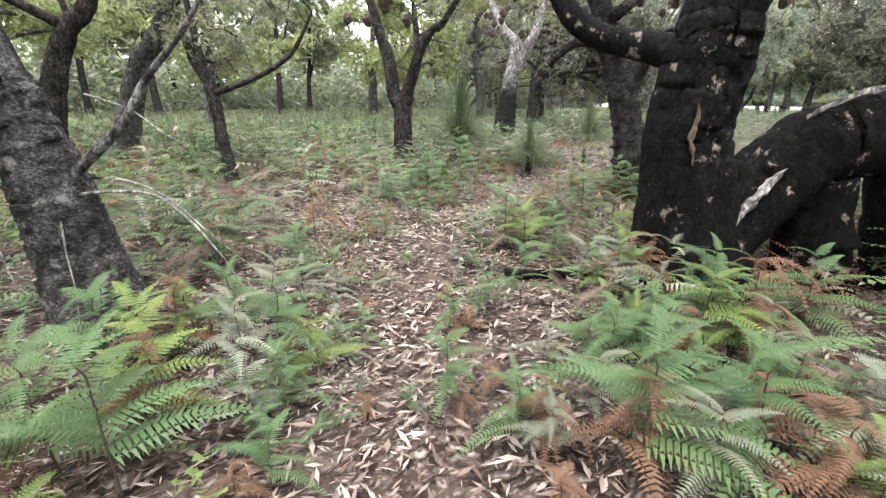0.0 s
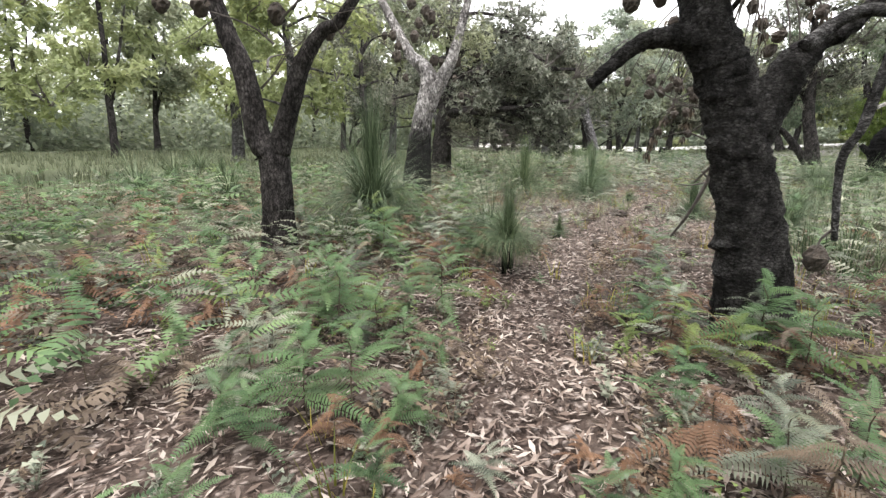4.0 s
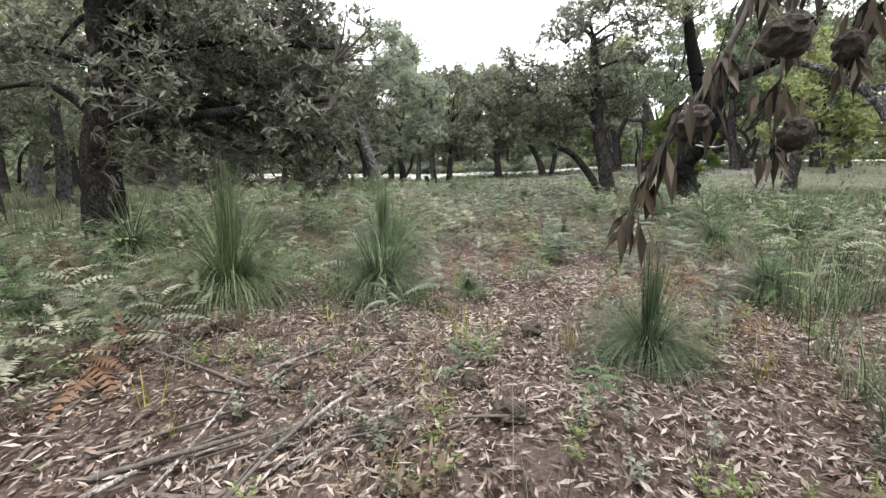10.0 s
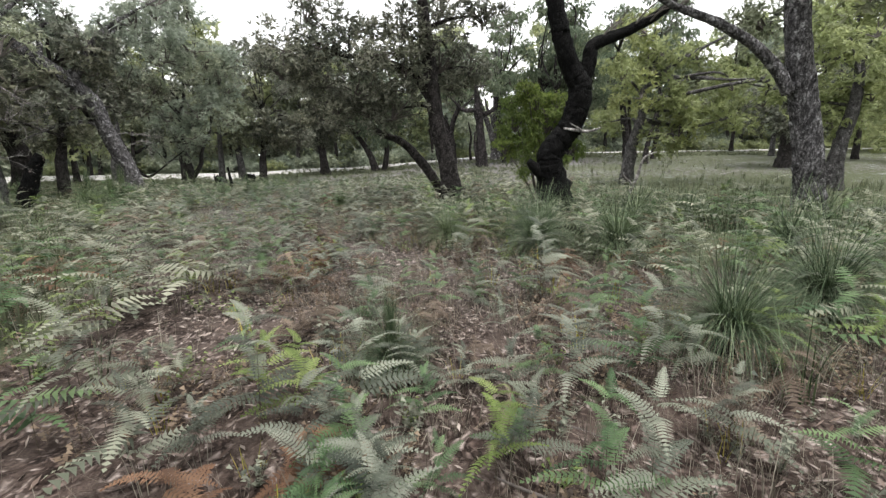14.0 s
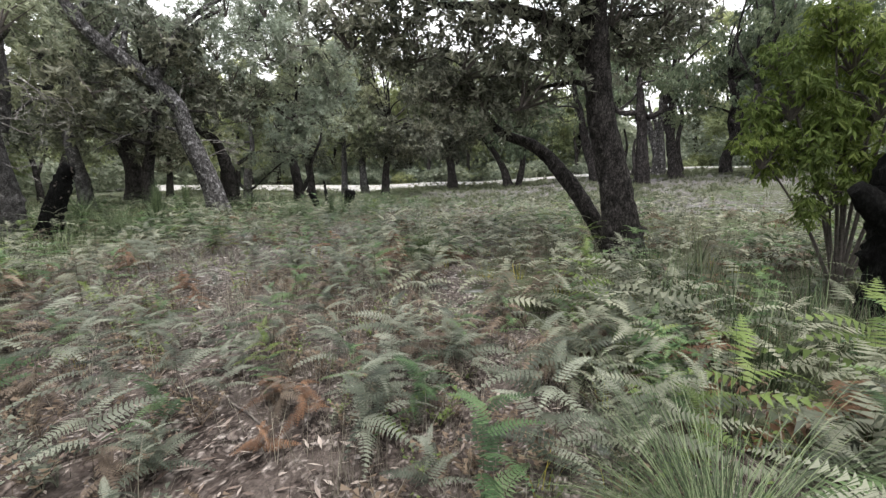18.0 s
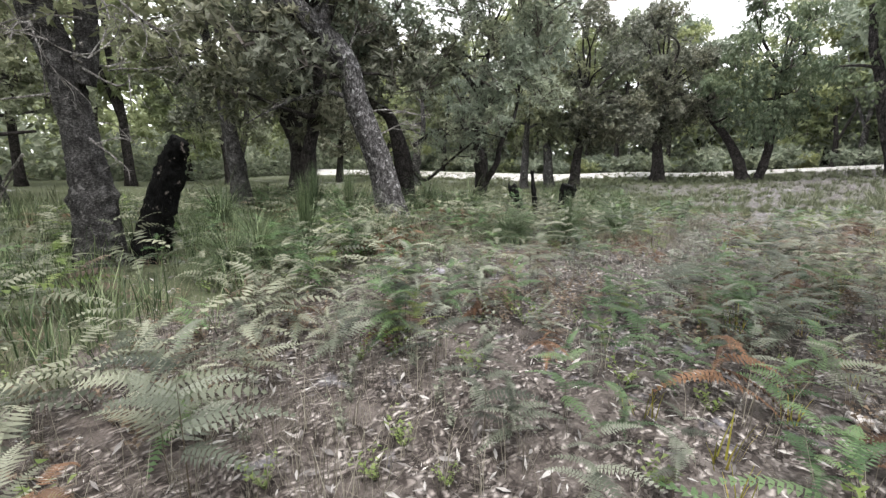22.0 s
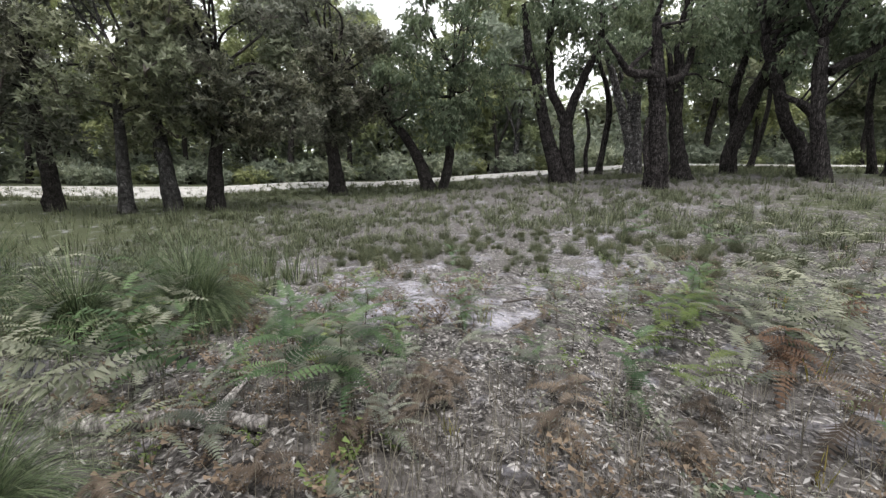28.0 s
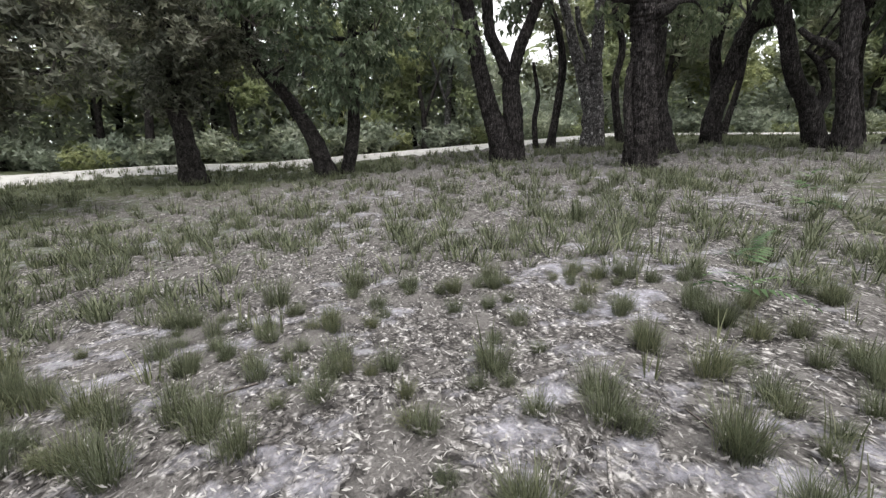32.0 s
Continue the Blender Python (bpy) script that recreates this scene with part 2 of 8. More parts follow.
LITTER_GREY = leaf("bleached_fallen_leaf", (0.105, 0.094, 0.095), (0.25, 0.232, 0.236), (0.46, 0.44, 0.44), 0.6, 0.05, 0.8)
LITTER = leaf("fallen_leaf", (0.075, 0.048, 0.038), (0.205, 0.157, 0.138), (0.39, 0.335, 0.31), 0.55, 0.05, 0.8)
CONE = plain("banksia_cone", (0.02, 0.016, 0.013), (0.09, 0.07, 0.058), 55, 0.95, 1.0)
CONE_DRY_LEAF = leaf("withered_banksia_leaf", (0.0155, 0.012, 0.01), (0.06, 0.047, 0.04), (0.15, 0.125, 0.105), 0.7, 0.15)


def ground_material():
    """Litter of long leaves in two layers over dark soil, thinning to pale sand in the open."""
    m, t, p = nodes_of("forest_floor")
    fine = noise_node(t, 60, 6, 0.8)
    mid = noise_node(t, 2.6, 6, 0.65)
    big = noise_node(t, 0.33, 4, 0.55)
    co = t.nodes.new("ShaderNodeTexCoord")
    wob = noise_node(t, 3.0, 3)

    def leaves(scale, turn, stretch):
        v = t.nodes.new("ShaderNodeTexVoronoi")
        v.inputs["Scale"].default_value = scale
        mp = t.nodes.new("ShaderNodeMapping")
        mp.inputs["Scale"].default_value = (1.0, stretch, 1.0)
        mp.inputs["Rotation"].default_value = (0, 0, turn)
        t.links.new(mix(t, 0.35, co.outputs["Object"], wob.outputs["Color"], "ADD"), mp.inputs[0])
        t.links.new(mp.outputs[0], v.inputs["Vector"])
        return v

    a, b = leaves(30, 0.6, 0.33), leaves(24, 2.1, 0.36)
    pal = [(0.05, (0.05, 0.036, 0.03)), (0.4, (0.12, 0.088, 0.076)), (0.65, (0.21, 0.165, 0.145)), (0.92, (0.37, 0.315, 0.29))]

    def tone(v):
        sep = t.nodes.new("ShaderNodeSeparateColor")
        t.links.new(v.outputs["Color"], sep.inputs[0])
        c = ramp(t, sep.outputs[0], pal)
        return mix(t, 1.0, c, ramp(t, v.outputs["Distance"], [(0.1, (1.1, 1.1, 1.1)), (0.5, (0.25, 0.23, 0.22))]), "MULTIPLY")

    pick = ramp(t, noise_node(t, 17, 3, 0.6).outputs[0], [(0.46, (0, 0, 0)), (0.54, (1, 1, 1))])
    lit = mix(t, pick, tone(a), tone(b))
    soil = ramp(t, fine.outputs[0], [(0.3, (0.03, 0.022, 0.019)), (0.7, (0.13, 0.097, 0.082))])
    bare = ramp(t, mid.outputs[0], [(0.36, (1, 1, 1)), (0.48, (0, 0, 0))])
    soil = mix(t, bare, lit, soil)
    sand = ramp(t, fine.outputs[0], [(0.3, (0.3, 0.29, 0.34)), (0.7, (0.55, 0.54, 0.615))])
    # pale sand shows where the litter is thin: more of it towards the open end of the walk
    xyz = t.nodes.new("ShaderNodeSeparateXYZ")
    t.links.new(co.outputs["Object"], xyz.inputs[0])
    mr = t.nodes.new("ShaderNodeMapRange")
    mr.inputs[1].default_value, mr.inputs[2].default_value = 22.0, 48.0
    mr.inputs[3].default_value, mr.inputs[4].default_value = -0.2, -0.06
    t.links.new(xyz.outputs[1], mr.inputs[0])
    # the litter bleaches to grey in the open; grass grows where the ground cover allows
    grey = t.nodes.new("ShaderNodeMapRange")
    grey.inputs[1].default_value, grey.inputs[2].default_value = 25.0, 47.0
    grey.inputs[3].default_value, grey.inputs[4].default_value = 0.0, 0.75
    t.links.new(xyz.outputs[1], grey.inputs[0])
    hs = t.nodes.new("ShaderNodeHueSaturation")
    hs.inputs["Saturation"].default_value, hs.inputs["Value"].default_value = 0.12, 1.8
    t.links.new(soil, hs.inputs["Color"])
    soil = mix(t, grey.outputs[0], soil, hs.outputs[0])
    cover = t.nodes.new("ShaderNodeAttribute")
    cover.attribute_name = "grass"
    blade = noise_node(t, 45, 8, 0.8, stretch=(1, 0.5, 1))
    turf = ramp(t, blade.outputs[0], [(0.34, (0.03, 0.034, 0.02)), (0.55, (0.08, 0.09, 0.052)), (0.72, (0.165, 0.17, 0.11))])
    cut = t.nodes.new("ShaderNodeMath")
    cut.operation = "MULTIPLY_ADD"
    t.links.new(mid.outputs[0], cut.inputs[0])
    cut.inputs[1].default_value = 1.4
    t.links.new(cover.outputs["Fac"], cut.inputs[2])
    soil = mix(t, ramp(t, cut.outputs[0], [(0.95, (0, 0, 0)), (1.3, (1, 1, 1))]), soil, turf)
    s = t.nodes.new("ShaderNodeMath")
    s.operation = "ADD"
    t.links.new(mid.outputs[0], s.inputs[0])
    t.links.new(mr.outputs[0], s.inputs[1])
    s2 = t.nodes.new("ShaderNodeMath")
    s2.operation = "MULTIPLY_ADD"
    t.links.new(big.outputs[0], s2.inputs[0])
    s2.inputs[1].default_value = 0.5
    t.links.new(s.outputs[0], s2.inputs[2])
    clean = t.nodes.new("ShaderNodeAttribute")
    clean.attribute_name = "swept"
    s3 = t.nodes.new("ShaderNodeMath")
    s3.operation = "MULTIPLY_ADD"
    t.links.new(clean.outputs["Fac"], s3.inputs[0])
    s3.inputs[1].default_value = 0.135
    t.links.new(s2.outputs[0], s3.inputs[2])
    f = ramp(t, s3.outputs[0], [(0.76, (0, 0, 0)), (1.0, (1, 1, 1))])
    crumbs = ramp(t, fine.outputs[0], [(0.5, (1, 1, 1)), (0.62, (0.35, 0.35, 0.35))])
    col = mix(t, mix(t, 1.0, f, crumbs, "MULTIPLY"), soil, sand)
    t.links.new(col, p.inputs["Base Color"])
    p.inputs["Roughness"].default_value = 0.95
    p.inputs["Specular IOR Level"].default_value = 0.15
    bump(t, p, mix(t, 0.5, fine.outputs[0], a.outputs["Distance"]), 0.8, 0.02)
    return m


GROUND = ground_material()
ROAD = plain("pale_sand_track", (0.33, 0.32, 0.31), (0.52, 0.51, 0.5), 3.0, 0.95, 0.3)

# ---------------------------------------------------------------- helpers for building
rng = np.random.default_rng(7)


def smooth(a, b, v):
    s = np.clip((v - a) / (b - a), 0, 1)
    return s * s * (3 - 2 * s)


def height(x, y):
    """The lie of the land: flat scrub, a dip on the open side, a bank up to the track."""
    return (smooth(44, 56, y) * (-0.12 + 0.07 * np.clip(x + 10, -5, 13)) + 0.6 * smooth(53, 68, y) + 0.45 * smooth(67.5, 71, y)
            + 0.5 * smooth(78, 110, y) - 0.3 * smooth(18, 26, -x) * smooth(58, 68, y))


def lumps(x, y):
    return (0.05 * np.sin(1.3 * x + 0.7 * y) * np.sin(0.9 * y - 0.4 * x) + 0.03 * np.sin(3.1 * x - 1.7 * y) * np.cos(2.3 * y)) * (1 - smooth(60, 70, y))


def land(x, y):
    return float(height(x, y) + lumps(x, y))


def mesh_of(name, verts, faces, mats, index=None, soft=False):
    me = bpy.data.meshes.new(name)
    me.from_pydata(np.asarray(verts).tolist(), [], faces if isinstance(faces, list) else np.asarray(faces).tolist())
    for m in mats if isinstance(mats, (list, tuple)) else [mats]:
        me.materials.append(m)
    if index is not None:
        me.polygons.foreach_set("material_index", np.asarray(index, dtype=np.int32))
    if soft:
        me.polygons.foreach_set("use_smooth", np.ones(len(me.polygons), dtype=bool))
    me.update()
    return me


def part(name, me, parent, label="", at=None):
    ob = new(name, me)
    ob.parent = parent
    if at is not None:
        ob.matrix_basis = at
    return tagged(ob, label)


def thing(name, x, y, label, category, group="", kind="", z=None):
    ob = new(name)
    ob.empty_display_size = 0.1
    ob.location = (x, y, land(x, y) if z is None else z)
    return tagged(ob, label, category, group, kind)


def spline(pts, n):
    """A smooth line through control points of any width (Catmull-Rom)."""
    p = np.asarray(pts, float)
    p = np.vstack([2 * p[0] - p[1], p, 2 * p[-1] - p[-2]])
    out = []
    for i in range(1, len(p) - 2):
        for s in np.linspace(0, 1, n, endpoint=False):
            a, b, c, d = p[i - 1:i + 3]
            out.append(0.5 * (2 * b + (c - a) * s + (2 * a - 5 * b + 4 * c - d) * s * s + (3 * b - a - 3 * c + d) * s ** 3))
    return np.array(out + [p[-2]])


def tube(line, sides=12, rough=0.0, seed=0, knots=0, flare=0.0, plates=0.0):
    """Verts and quads of a limb along rows of x, y, z, radius, with uneven bark, knots and a flared foot."""
    line = np.asarray(line, float)
    r = np.random.default_rng(seed)
    n = len(line)
    d = np.gradient(line[:, :3], axis=0)
    d /= np.linalg.norm(d, axis=1)[:, None] + 1e-9
    ref = np.array([0.3, 0.9, 0.1])
    u = np.cross(d, ref)
    u /= np.linalg.norm(u, axis=1)[:, None] + 1e-9
    v = np.cross(d, u)
    ang = np.linspace(0, 2 * np.pi, sides, endpoint=False)
    rad = np.repeat(line[:, 3:4], sides, 1)
    if rough:
        wave = sum(r.normal(0, 0.5) * np.sin(k * ang[None, :] + r.uniform(0, 6) + np.linspace(0, r.uniform(2, 9), n)[:, None]) for k in (1, 2, 3, 5))
        rad = rad * (1 + rough * 0.22 * wave + rough * r.normal(0, 0.3 if not plates else 0.08, (n, sides)))
        for _ in range(knots):
            i, a, w = r.integers(1, n - 1), r.uniform(0, 6.28), r.uniform(0.25, 0.5)
            da = np.abs((ang - a + np.pi) % (2 * np.pi) - np.pi)
            di = np.abs(np.arange(n) - i)
            rad += line[i, 3] * r.uniform(0.15, 0.4) * np.exp(-(da / w) ** 2)[None, :] * np.exp(-(di / 1.0) ** 2)[:, None]
    if flare:
        s = np.linalg.norm(line[:, :3] - line[0, :3], axis=1)
        root = 1 + flare * np.exp(-s / (1.6 * line[0, 3] + 0.05))[:, None] * (1 + 0.35 * np.sin(ang * 5 + r.uniform(0, 6)))[None, :]
        rad = rad * root
    if plates:
        # cracked, wrinkled bark: bands across the stem broken into plates
        for i in range(n):
            for j in range(sides):
                q = Vector((rad[i, j] * math.cos(ang[j]), rad[i, j] * math.sin(ang[j]), line[i, 2] + 0.3 * line[i, 0]))
                band = noise.noise(Vector((q.x * 9, q.y * 9, q.z * 30)) + Vector((seed, 0, 0)))
                lump = noise.noise(q * 6 + Vector((0, seed, 0)))
                rad[i, j] += plates * (1.3 * band + 1.2 * lump * lump + 0.5 * noise.noise(q * 60))
    pts = line[:, None, :3] + rad[:, :, None] * (np.cos(ang)[None, :, None] * u[:, None, :] + np.sin(ang)[None, :, None] * v[:, None, :])
    verts = np.vstack([pts.reshape(-1, 3), line[:1, :3], line[-1:, :3]])
    faces = []
    for i in range(n - 1):
        for j in range(sides):
            k = (j + 1) % sides
            faces.append((i * sides + j, i * sides + k, (i + 1) * sides + k, (i + 1) * sides + j))
    for j in range(sides):
        k = (j + 1) % sides
        faces.append((n * sides, k, j))
        faces.append((n * sides + 1, (n - 1) * sides + j, (n - 1) * sides + k))
    return verts, faces


def join(pieces):
    """Verts and faces of several pieces in one."""
    vs, fs, base = [], [], 0
    for v, f in pieces:
        vs.append(np.asarray(v))
        fs += [tuple(i + base for i in face) for face in f]
        base += len(v)
    return np.vstack(vs), fs


def spread_copies(verts, faces, places, turns, sizes):
    """Many copies of one small piece in one go: verts (n, 3) under turns (m, 3, 3), sizes (m,) or (m, 3), at places (m, 3)."""
    verts, faces = np.asarray(verts, float), np.asarray(faces)
    sizes = np.asarray(sizes, float)
    sizes = sizes[:, None] * np.ones(3) if sizes.ndim == 1 else sizes
    v = np.einsum("mij,mnj->mni", turns, verts[None] * sizes[:, None, :]) + places[:, None, :]
    f = faces[None] + (np.arange(len(places)) * len(verts))[:, None, None]
    return v.reshape(-1, 3), f.reshape(-1, faces.shape[1])


def turns_of(yaw, pitch, roll):
    """Rotation matrices: roll about the long axis x, pitch upwards, then yaw."""
    cy, sy, cp, sp, cr, sr = np.cos(yaw), np.sin(yaw), np.cos(pitch), np.sin(pitch), np.cos(roll), np.sin(roll)
    o, z = np.ones_like(cy), np.zeros_like(cy)
    rz = np.stack([np.stack([cy, -sy, z], -1), np.stack([sy, cy, z], -1), np.stack([z, z, o], -1)], -2)
    ry = np.stack([np.stack([cp, z, -sp], -1), np.stack([z, o, z], -1), np.stack([sp, z, cp], -1)], -2)
    rx = np.stack([np.stack([o, z, z], -1), np.stack([z, cr, -sr], -1), np.stack([z, sr, cr], -1)], -2)
    return rz @ ry @ rx


# ---------------------------------------------------------------- leaf clumps, shared between trees
LEAF_V = np.array([(0, 0, 0), (0.45, 0.13, 0.03), (1, 0, -0.06), (0.45, -0.13, 0.03)])
LEAF_F = np.array([(0, 1, 2, 3)])
LEAF_V3, LEAF_F3 = np.array([(0, 0.16, 0), (1, 0, -0.05), (0.25, -0.2, 0.02)]), np.array([(0, 1, 2)])


def clump_mesh(name, seed, mat, radius, knots, leaves, size, droop=0.0, wide=1.0, twigs=12, simple=False, lobes=8):
    """A mass of foliage built of several rounded lobes; whorls of leaves stand on the lobes and face outwards and up.
    droop: from 0, stiff whorls, to 1, leaves that hang straight down."""
    r = np.random.default_rng(seed)
    c = r.normal(size=(lobes, 3))
    c *= (radius * r.uniform(0.35, 0.68, lobes) / np.linalg.norm(c, axis=1))[:, None]
    c[:, 2] *= 0.75
    big = radius * r.uniform(0.28, 0.46, lobes)
    which = r.integers(lobes, size=knots)
    d = r.normal(size=(knots, 3)) + (0, 0, 0.35)
    d /= np.linalg.norm(d, axis=1)[:, None]
    at = c[which] + d * (big[which] * r.uniform(0.55, 1.05, knots))[:, None] * (1, 1, 0.8)
    ax = d + 0.35 * at / radius + (0, 0, 0.5) + r.normal(0, 0.3, (knots, 3))
    ax /= np.linalg.norm(ax, axis=1)[:, None]
    n = knots * leaves
    ax = np.repeat(ax, leaves, 0)
    side = np.cross(ax, r.normal(size=(n, 3)))
    side /= np.linalg.norm(side, axis=1)[:, None]
    splay = r.uniform(0.7, 1.45, n)[:, None]
    x = ax * np.cos(splay) + side * np.sin(splay)
    x = x * (1 - droop) + droop * (r.normal(0, 0.35, (n, 3)) + (0, 0, -1))
    x /= np.linalg.norm(x, axis=1)[:, None]
    z = ax + droop * r.normal(0, 0.8, (n, 3))
    z -= x * np.sum(x * z, 1)[:, None]
    z /= np.linalg.norm(z, axis=1)[:, None]
    turn = np.stack([x, np.cross(z, x), z], -1)
    place = np.repeat(at, leaves, 0) + r.normal(0, size * 0.1, (n, 3))
    sz = size * r.uniform(0.65, 1.3, n)
    v, f = spread_copies(LEAF_V3 if simple else LEAF_V, LEAF_F3 if simple else LEAF_F, place, turn, np.stack([sz, sz * wide, sz], -1))
    pieces = []
    for k in r.choice(knots, twigs, replace=False):
        mid = at[k] * 0.5 + r.normal(0, 0.12, 3)
        pieces.append(tube(np.column_stack([np.array([at[k] * 0.02 + (0, 0, -0.3), mid, at[k]]), (0.035, 0.02, 0.006)]), 4))
    tv, tf = join(pieces)
    faces = f.tolist() + [tuple(i + len(v) for i in q) for q in tf]
    return mesh_of(name, np.vstack([v, tv]), faces, [mat, TWIG], np.r_[np.zeros(len(f), int), np.ones(len(tf), int)])


CLUMP = {
    "banksia": [clump_mesh("banksia_foliage", 10 + i, LEAF_BANKSIA, 1.35, 125, 7, 0.18, 0, 1.15, twigs=8) for i in (0, 1, 2)],
    "dark": [clump_mesh("dark_banksia_foliage", 20 + i, LEAF_BANKSIA_DARK, 1.35, 165, 7, 0.18, 0, 1.15, twigs=8) for i in (0, 1, 2)],
    "silver": [clump_mesh("silvery_foliage", 30 + i, LEAF_SILVER, 1.35, 150, 7, 0.18, 0, 1.15, twigs=8) for i in (0, 1, 2)],
    "gum": [clump_mesh("gum_foliage", 40 + i, LEAF_GUM, 1.45, 130, 6, 0.2, 0.75, 1.0, twigs=8) for i in (0, 1, 2)],
    "midbanksia": [clump_mesh("banksia_foliage", 13 + i, LEAF_BANKSIA, 1.45, 110, 7, 0.24, 0, 1.1, twigs=4, simple=True) for i in (0, 1, 2)],
    "middark": [clump_mesh("dark_banksia_foliage", 23 + i, LEAF_BANKSIA_DARK, 1.45, 130, 7, 0.24, 0, 1.1, twigs=4, simple=True) for i in (0, 1, 2)],
    "midlime": [clump_mesh("light_green_foliage", 47 + i, LEAF_LIME, 1.5, 110, 7, 0.25, 0.15, 1.1, twigs=4, simple=True) for i in (0, 1, 2)],
    "midgum": [clump_mesh("gum_foliage", 43 + i, LEAF_GUM, 1.55, 110, 6, 0.27, 0.7, 1.0, twigs=4, simple=True) for i in (0, 1, 2)],
    "far": [clump_mesh("woodland_foliage", 50 + i, LEAF_FAR, 2.2, 84, 6, 0.48, 0.25, 1.1, twigs=2, simple=True) for i in (0, 1, 2)],
    "farsilver": [clump_mesh("far_silvery_foliage", 60 + i, LEAF_SILVER, 2.2, 84, 6, 0.48, 0, 1.1, twigs=2, simple=True) for i in (0, 1, 2)],
    "fardark": [clump_mesh("far_dark_foliage", 65 + i, LEAF_BANKSIA, 2.2, 84, 6, 0.48, 0, 1.1, twigs=2, simple=True) for i in (0, 1, 2)],
    "bright": [clump_mesh("bright_foliage", 70, LEAF_BRIGHT, 1.0, 230, 6, 0.17, 0.55, 1.0)],
}


def tree(label, bark_mat, stems, crowns, kind="banksia", category="tree", group="", name="tree", flare=0.35, rough=0.16, foot=True, knots=5, seed=1, wander=True, branches=True, plates=0.0):
    """A tree standing at the foot of its first stem. stems: lines of (x, y, z, radius), the first is the trunk.
    crowns: (x, y, z, size) of each mass of leaves; a limb runs to each from the nearest stem."""
    r = np.random.default_rng(seed)
    x0, y0, z0, r0 = stems[0][0]
    g = land(x0, y0)
    root = thing(name, x0, y0, label, category, group, z=g)
    org = np.array([x0, y0, g])
    lines = []
    for i, st in enumerate(stems):
        st = [list(q) for q in st]
        if i == 0 and foot:
            st[0] = [x0, y0, g - 0.15, r0 * 1.05]
        ln = spline(st, (19 if i == 0 else 12) if plates else 11 if y0 < 40 else 7)
        if wander:
            ln[:, :3] += 0.25 * ln[:, 3:4] * np.cumsum(r.normal(0, 0.1 if plates else 0.22, (len(ln), 3)), 0) * np.linspace(0, 1, len(ln))[:, None]
        ln[:, 3] = np.maximum(ln[:, 3], 0.008)
        lines.append(ln)
        lo = ln.copy()
        lo[:, :3] -= org
        v, f = tube(lo, (46 if i == 0 else 26) if plates else (26 if r0 > 0.2 else 20) if y0 < 40 and r0 > 0.12 else 13 if r0 > 0.12 else 9, rough, seed * 31 + i, knots if i == 0 else 2, flare if i == 0 and foot else 0.0, plates * (1.0 if i == 0 else 0.7))
        part("trunk" if i == 0 else "limb", mesh_of("trunk", v, f, bark_mat, soft=True), root)
    joints = np.vstack([ln[len(ln) // 3:] for ln in lines])
    for i, (cx, cy, cz, s) in enumerate(crowns):
        c = np.array([cx, cy, cz])
        k = np.argmin(np.linalg.norm(joints[:, :3] - c, axis=1) + np.maximum(0, joints[:, 2] - cz) * 2)
        j = joints[k]
        gap = np.linalg.norm(c - j[:3])
        if gap > 0.3 and branches:
            ra = min(j[3] * 0.6, 0.03 + 0.03 * gap)
            mid = 0.5 * (j[:3] + c) + r.normal(0, 0.12 * gap, 3) + (0, 0, 0.1 * gap)
            ln = spline([[*(j[:3] - org), ra], [*(mid - org), ra * 0.65], [*(c - org), ra * 0.3]], 6)
            v, f = tube(ln, 7, 0.12, seed * 7 + i)
            part("branch", mesh_of("branch", v, f, bark_mat, soft=True), root)
        me = CLUMP[kind][int(r.integers(len(CLUMP[kind])))]
        ob = part("crown", me, root)
        ob.matrix_basis = Matrix.Translation(c - org) @ Euler((r.normal(0, 0.25), r.normal(0, 0.25), r.uniform(0, 6.28))).to_matrix().to_4x4() @ Matrix.Diagonal((s * 1.05, s * 1.05, s, 1))
    return root

# ---------------------------------------------------------------- the land and the track
def axis(fine0, fine1, step, far0, far1):
    a = np.arange(fine0, fine1 + 1e-6, step)
    lo = fine0 - np.geomspace(step, fine0 - far0, 26)
    hi = fine1 + np.geomspace(step, far1 - fine1, 26)
    return np.unique(np.round(np.r_[lo, a, hi], 3))


gx, gy = axis(-27, 6, 0.3, -900, 900), axis(4, 76, 0.3, -900, 900)
GXX, GYY = np.meshgrid(gx, gy, indexing="ij")
near = np.exp(-np.maximum(0, np.abs(GXX + 10) - 18) / 8) * np.exp(-np.maximum(0, np.abs(GYY - 38) - 40) / 8)
GZZ = height(GXX, GYY) + lumps(GXX, GYY) * np.where((np.abs(GXX + 10) < 60) & (np.abs(GYY - 38) < 80), 1, 0) + 0.012 * rng.normal(size=GXX.shape) * near
ni, nj = GXX.shape
ids = np.arange(ni * nj).reshape(ni, nj)
quads = np.stack([ids[:-1, :-1], ids[1:, :-1], ids[1:, 1:], ids[:-1, 1:]], -1).reshape(-1, 4)
ground = new("ground", mesh_of("ground", np.stack([GXX, GYY, GZZ], -1).reshape(-1, 3), quads, GROUND, soft=True))
way = np.interp(GYY, (8.6, 11.1, 14.7, 20, 26.4, 29.9, 32.1, 34.9, 39.5, 45.9, 49.1, 60), (-1.9, -6.1, -7.8, -8.9, -8.1, -9.3, -11.7, -13.2, -13.3, -12.4, -11.4, -9))
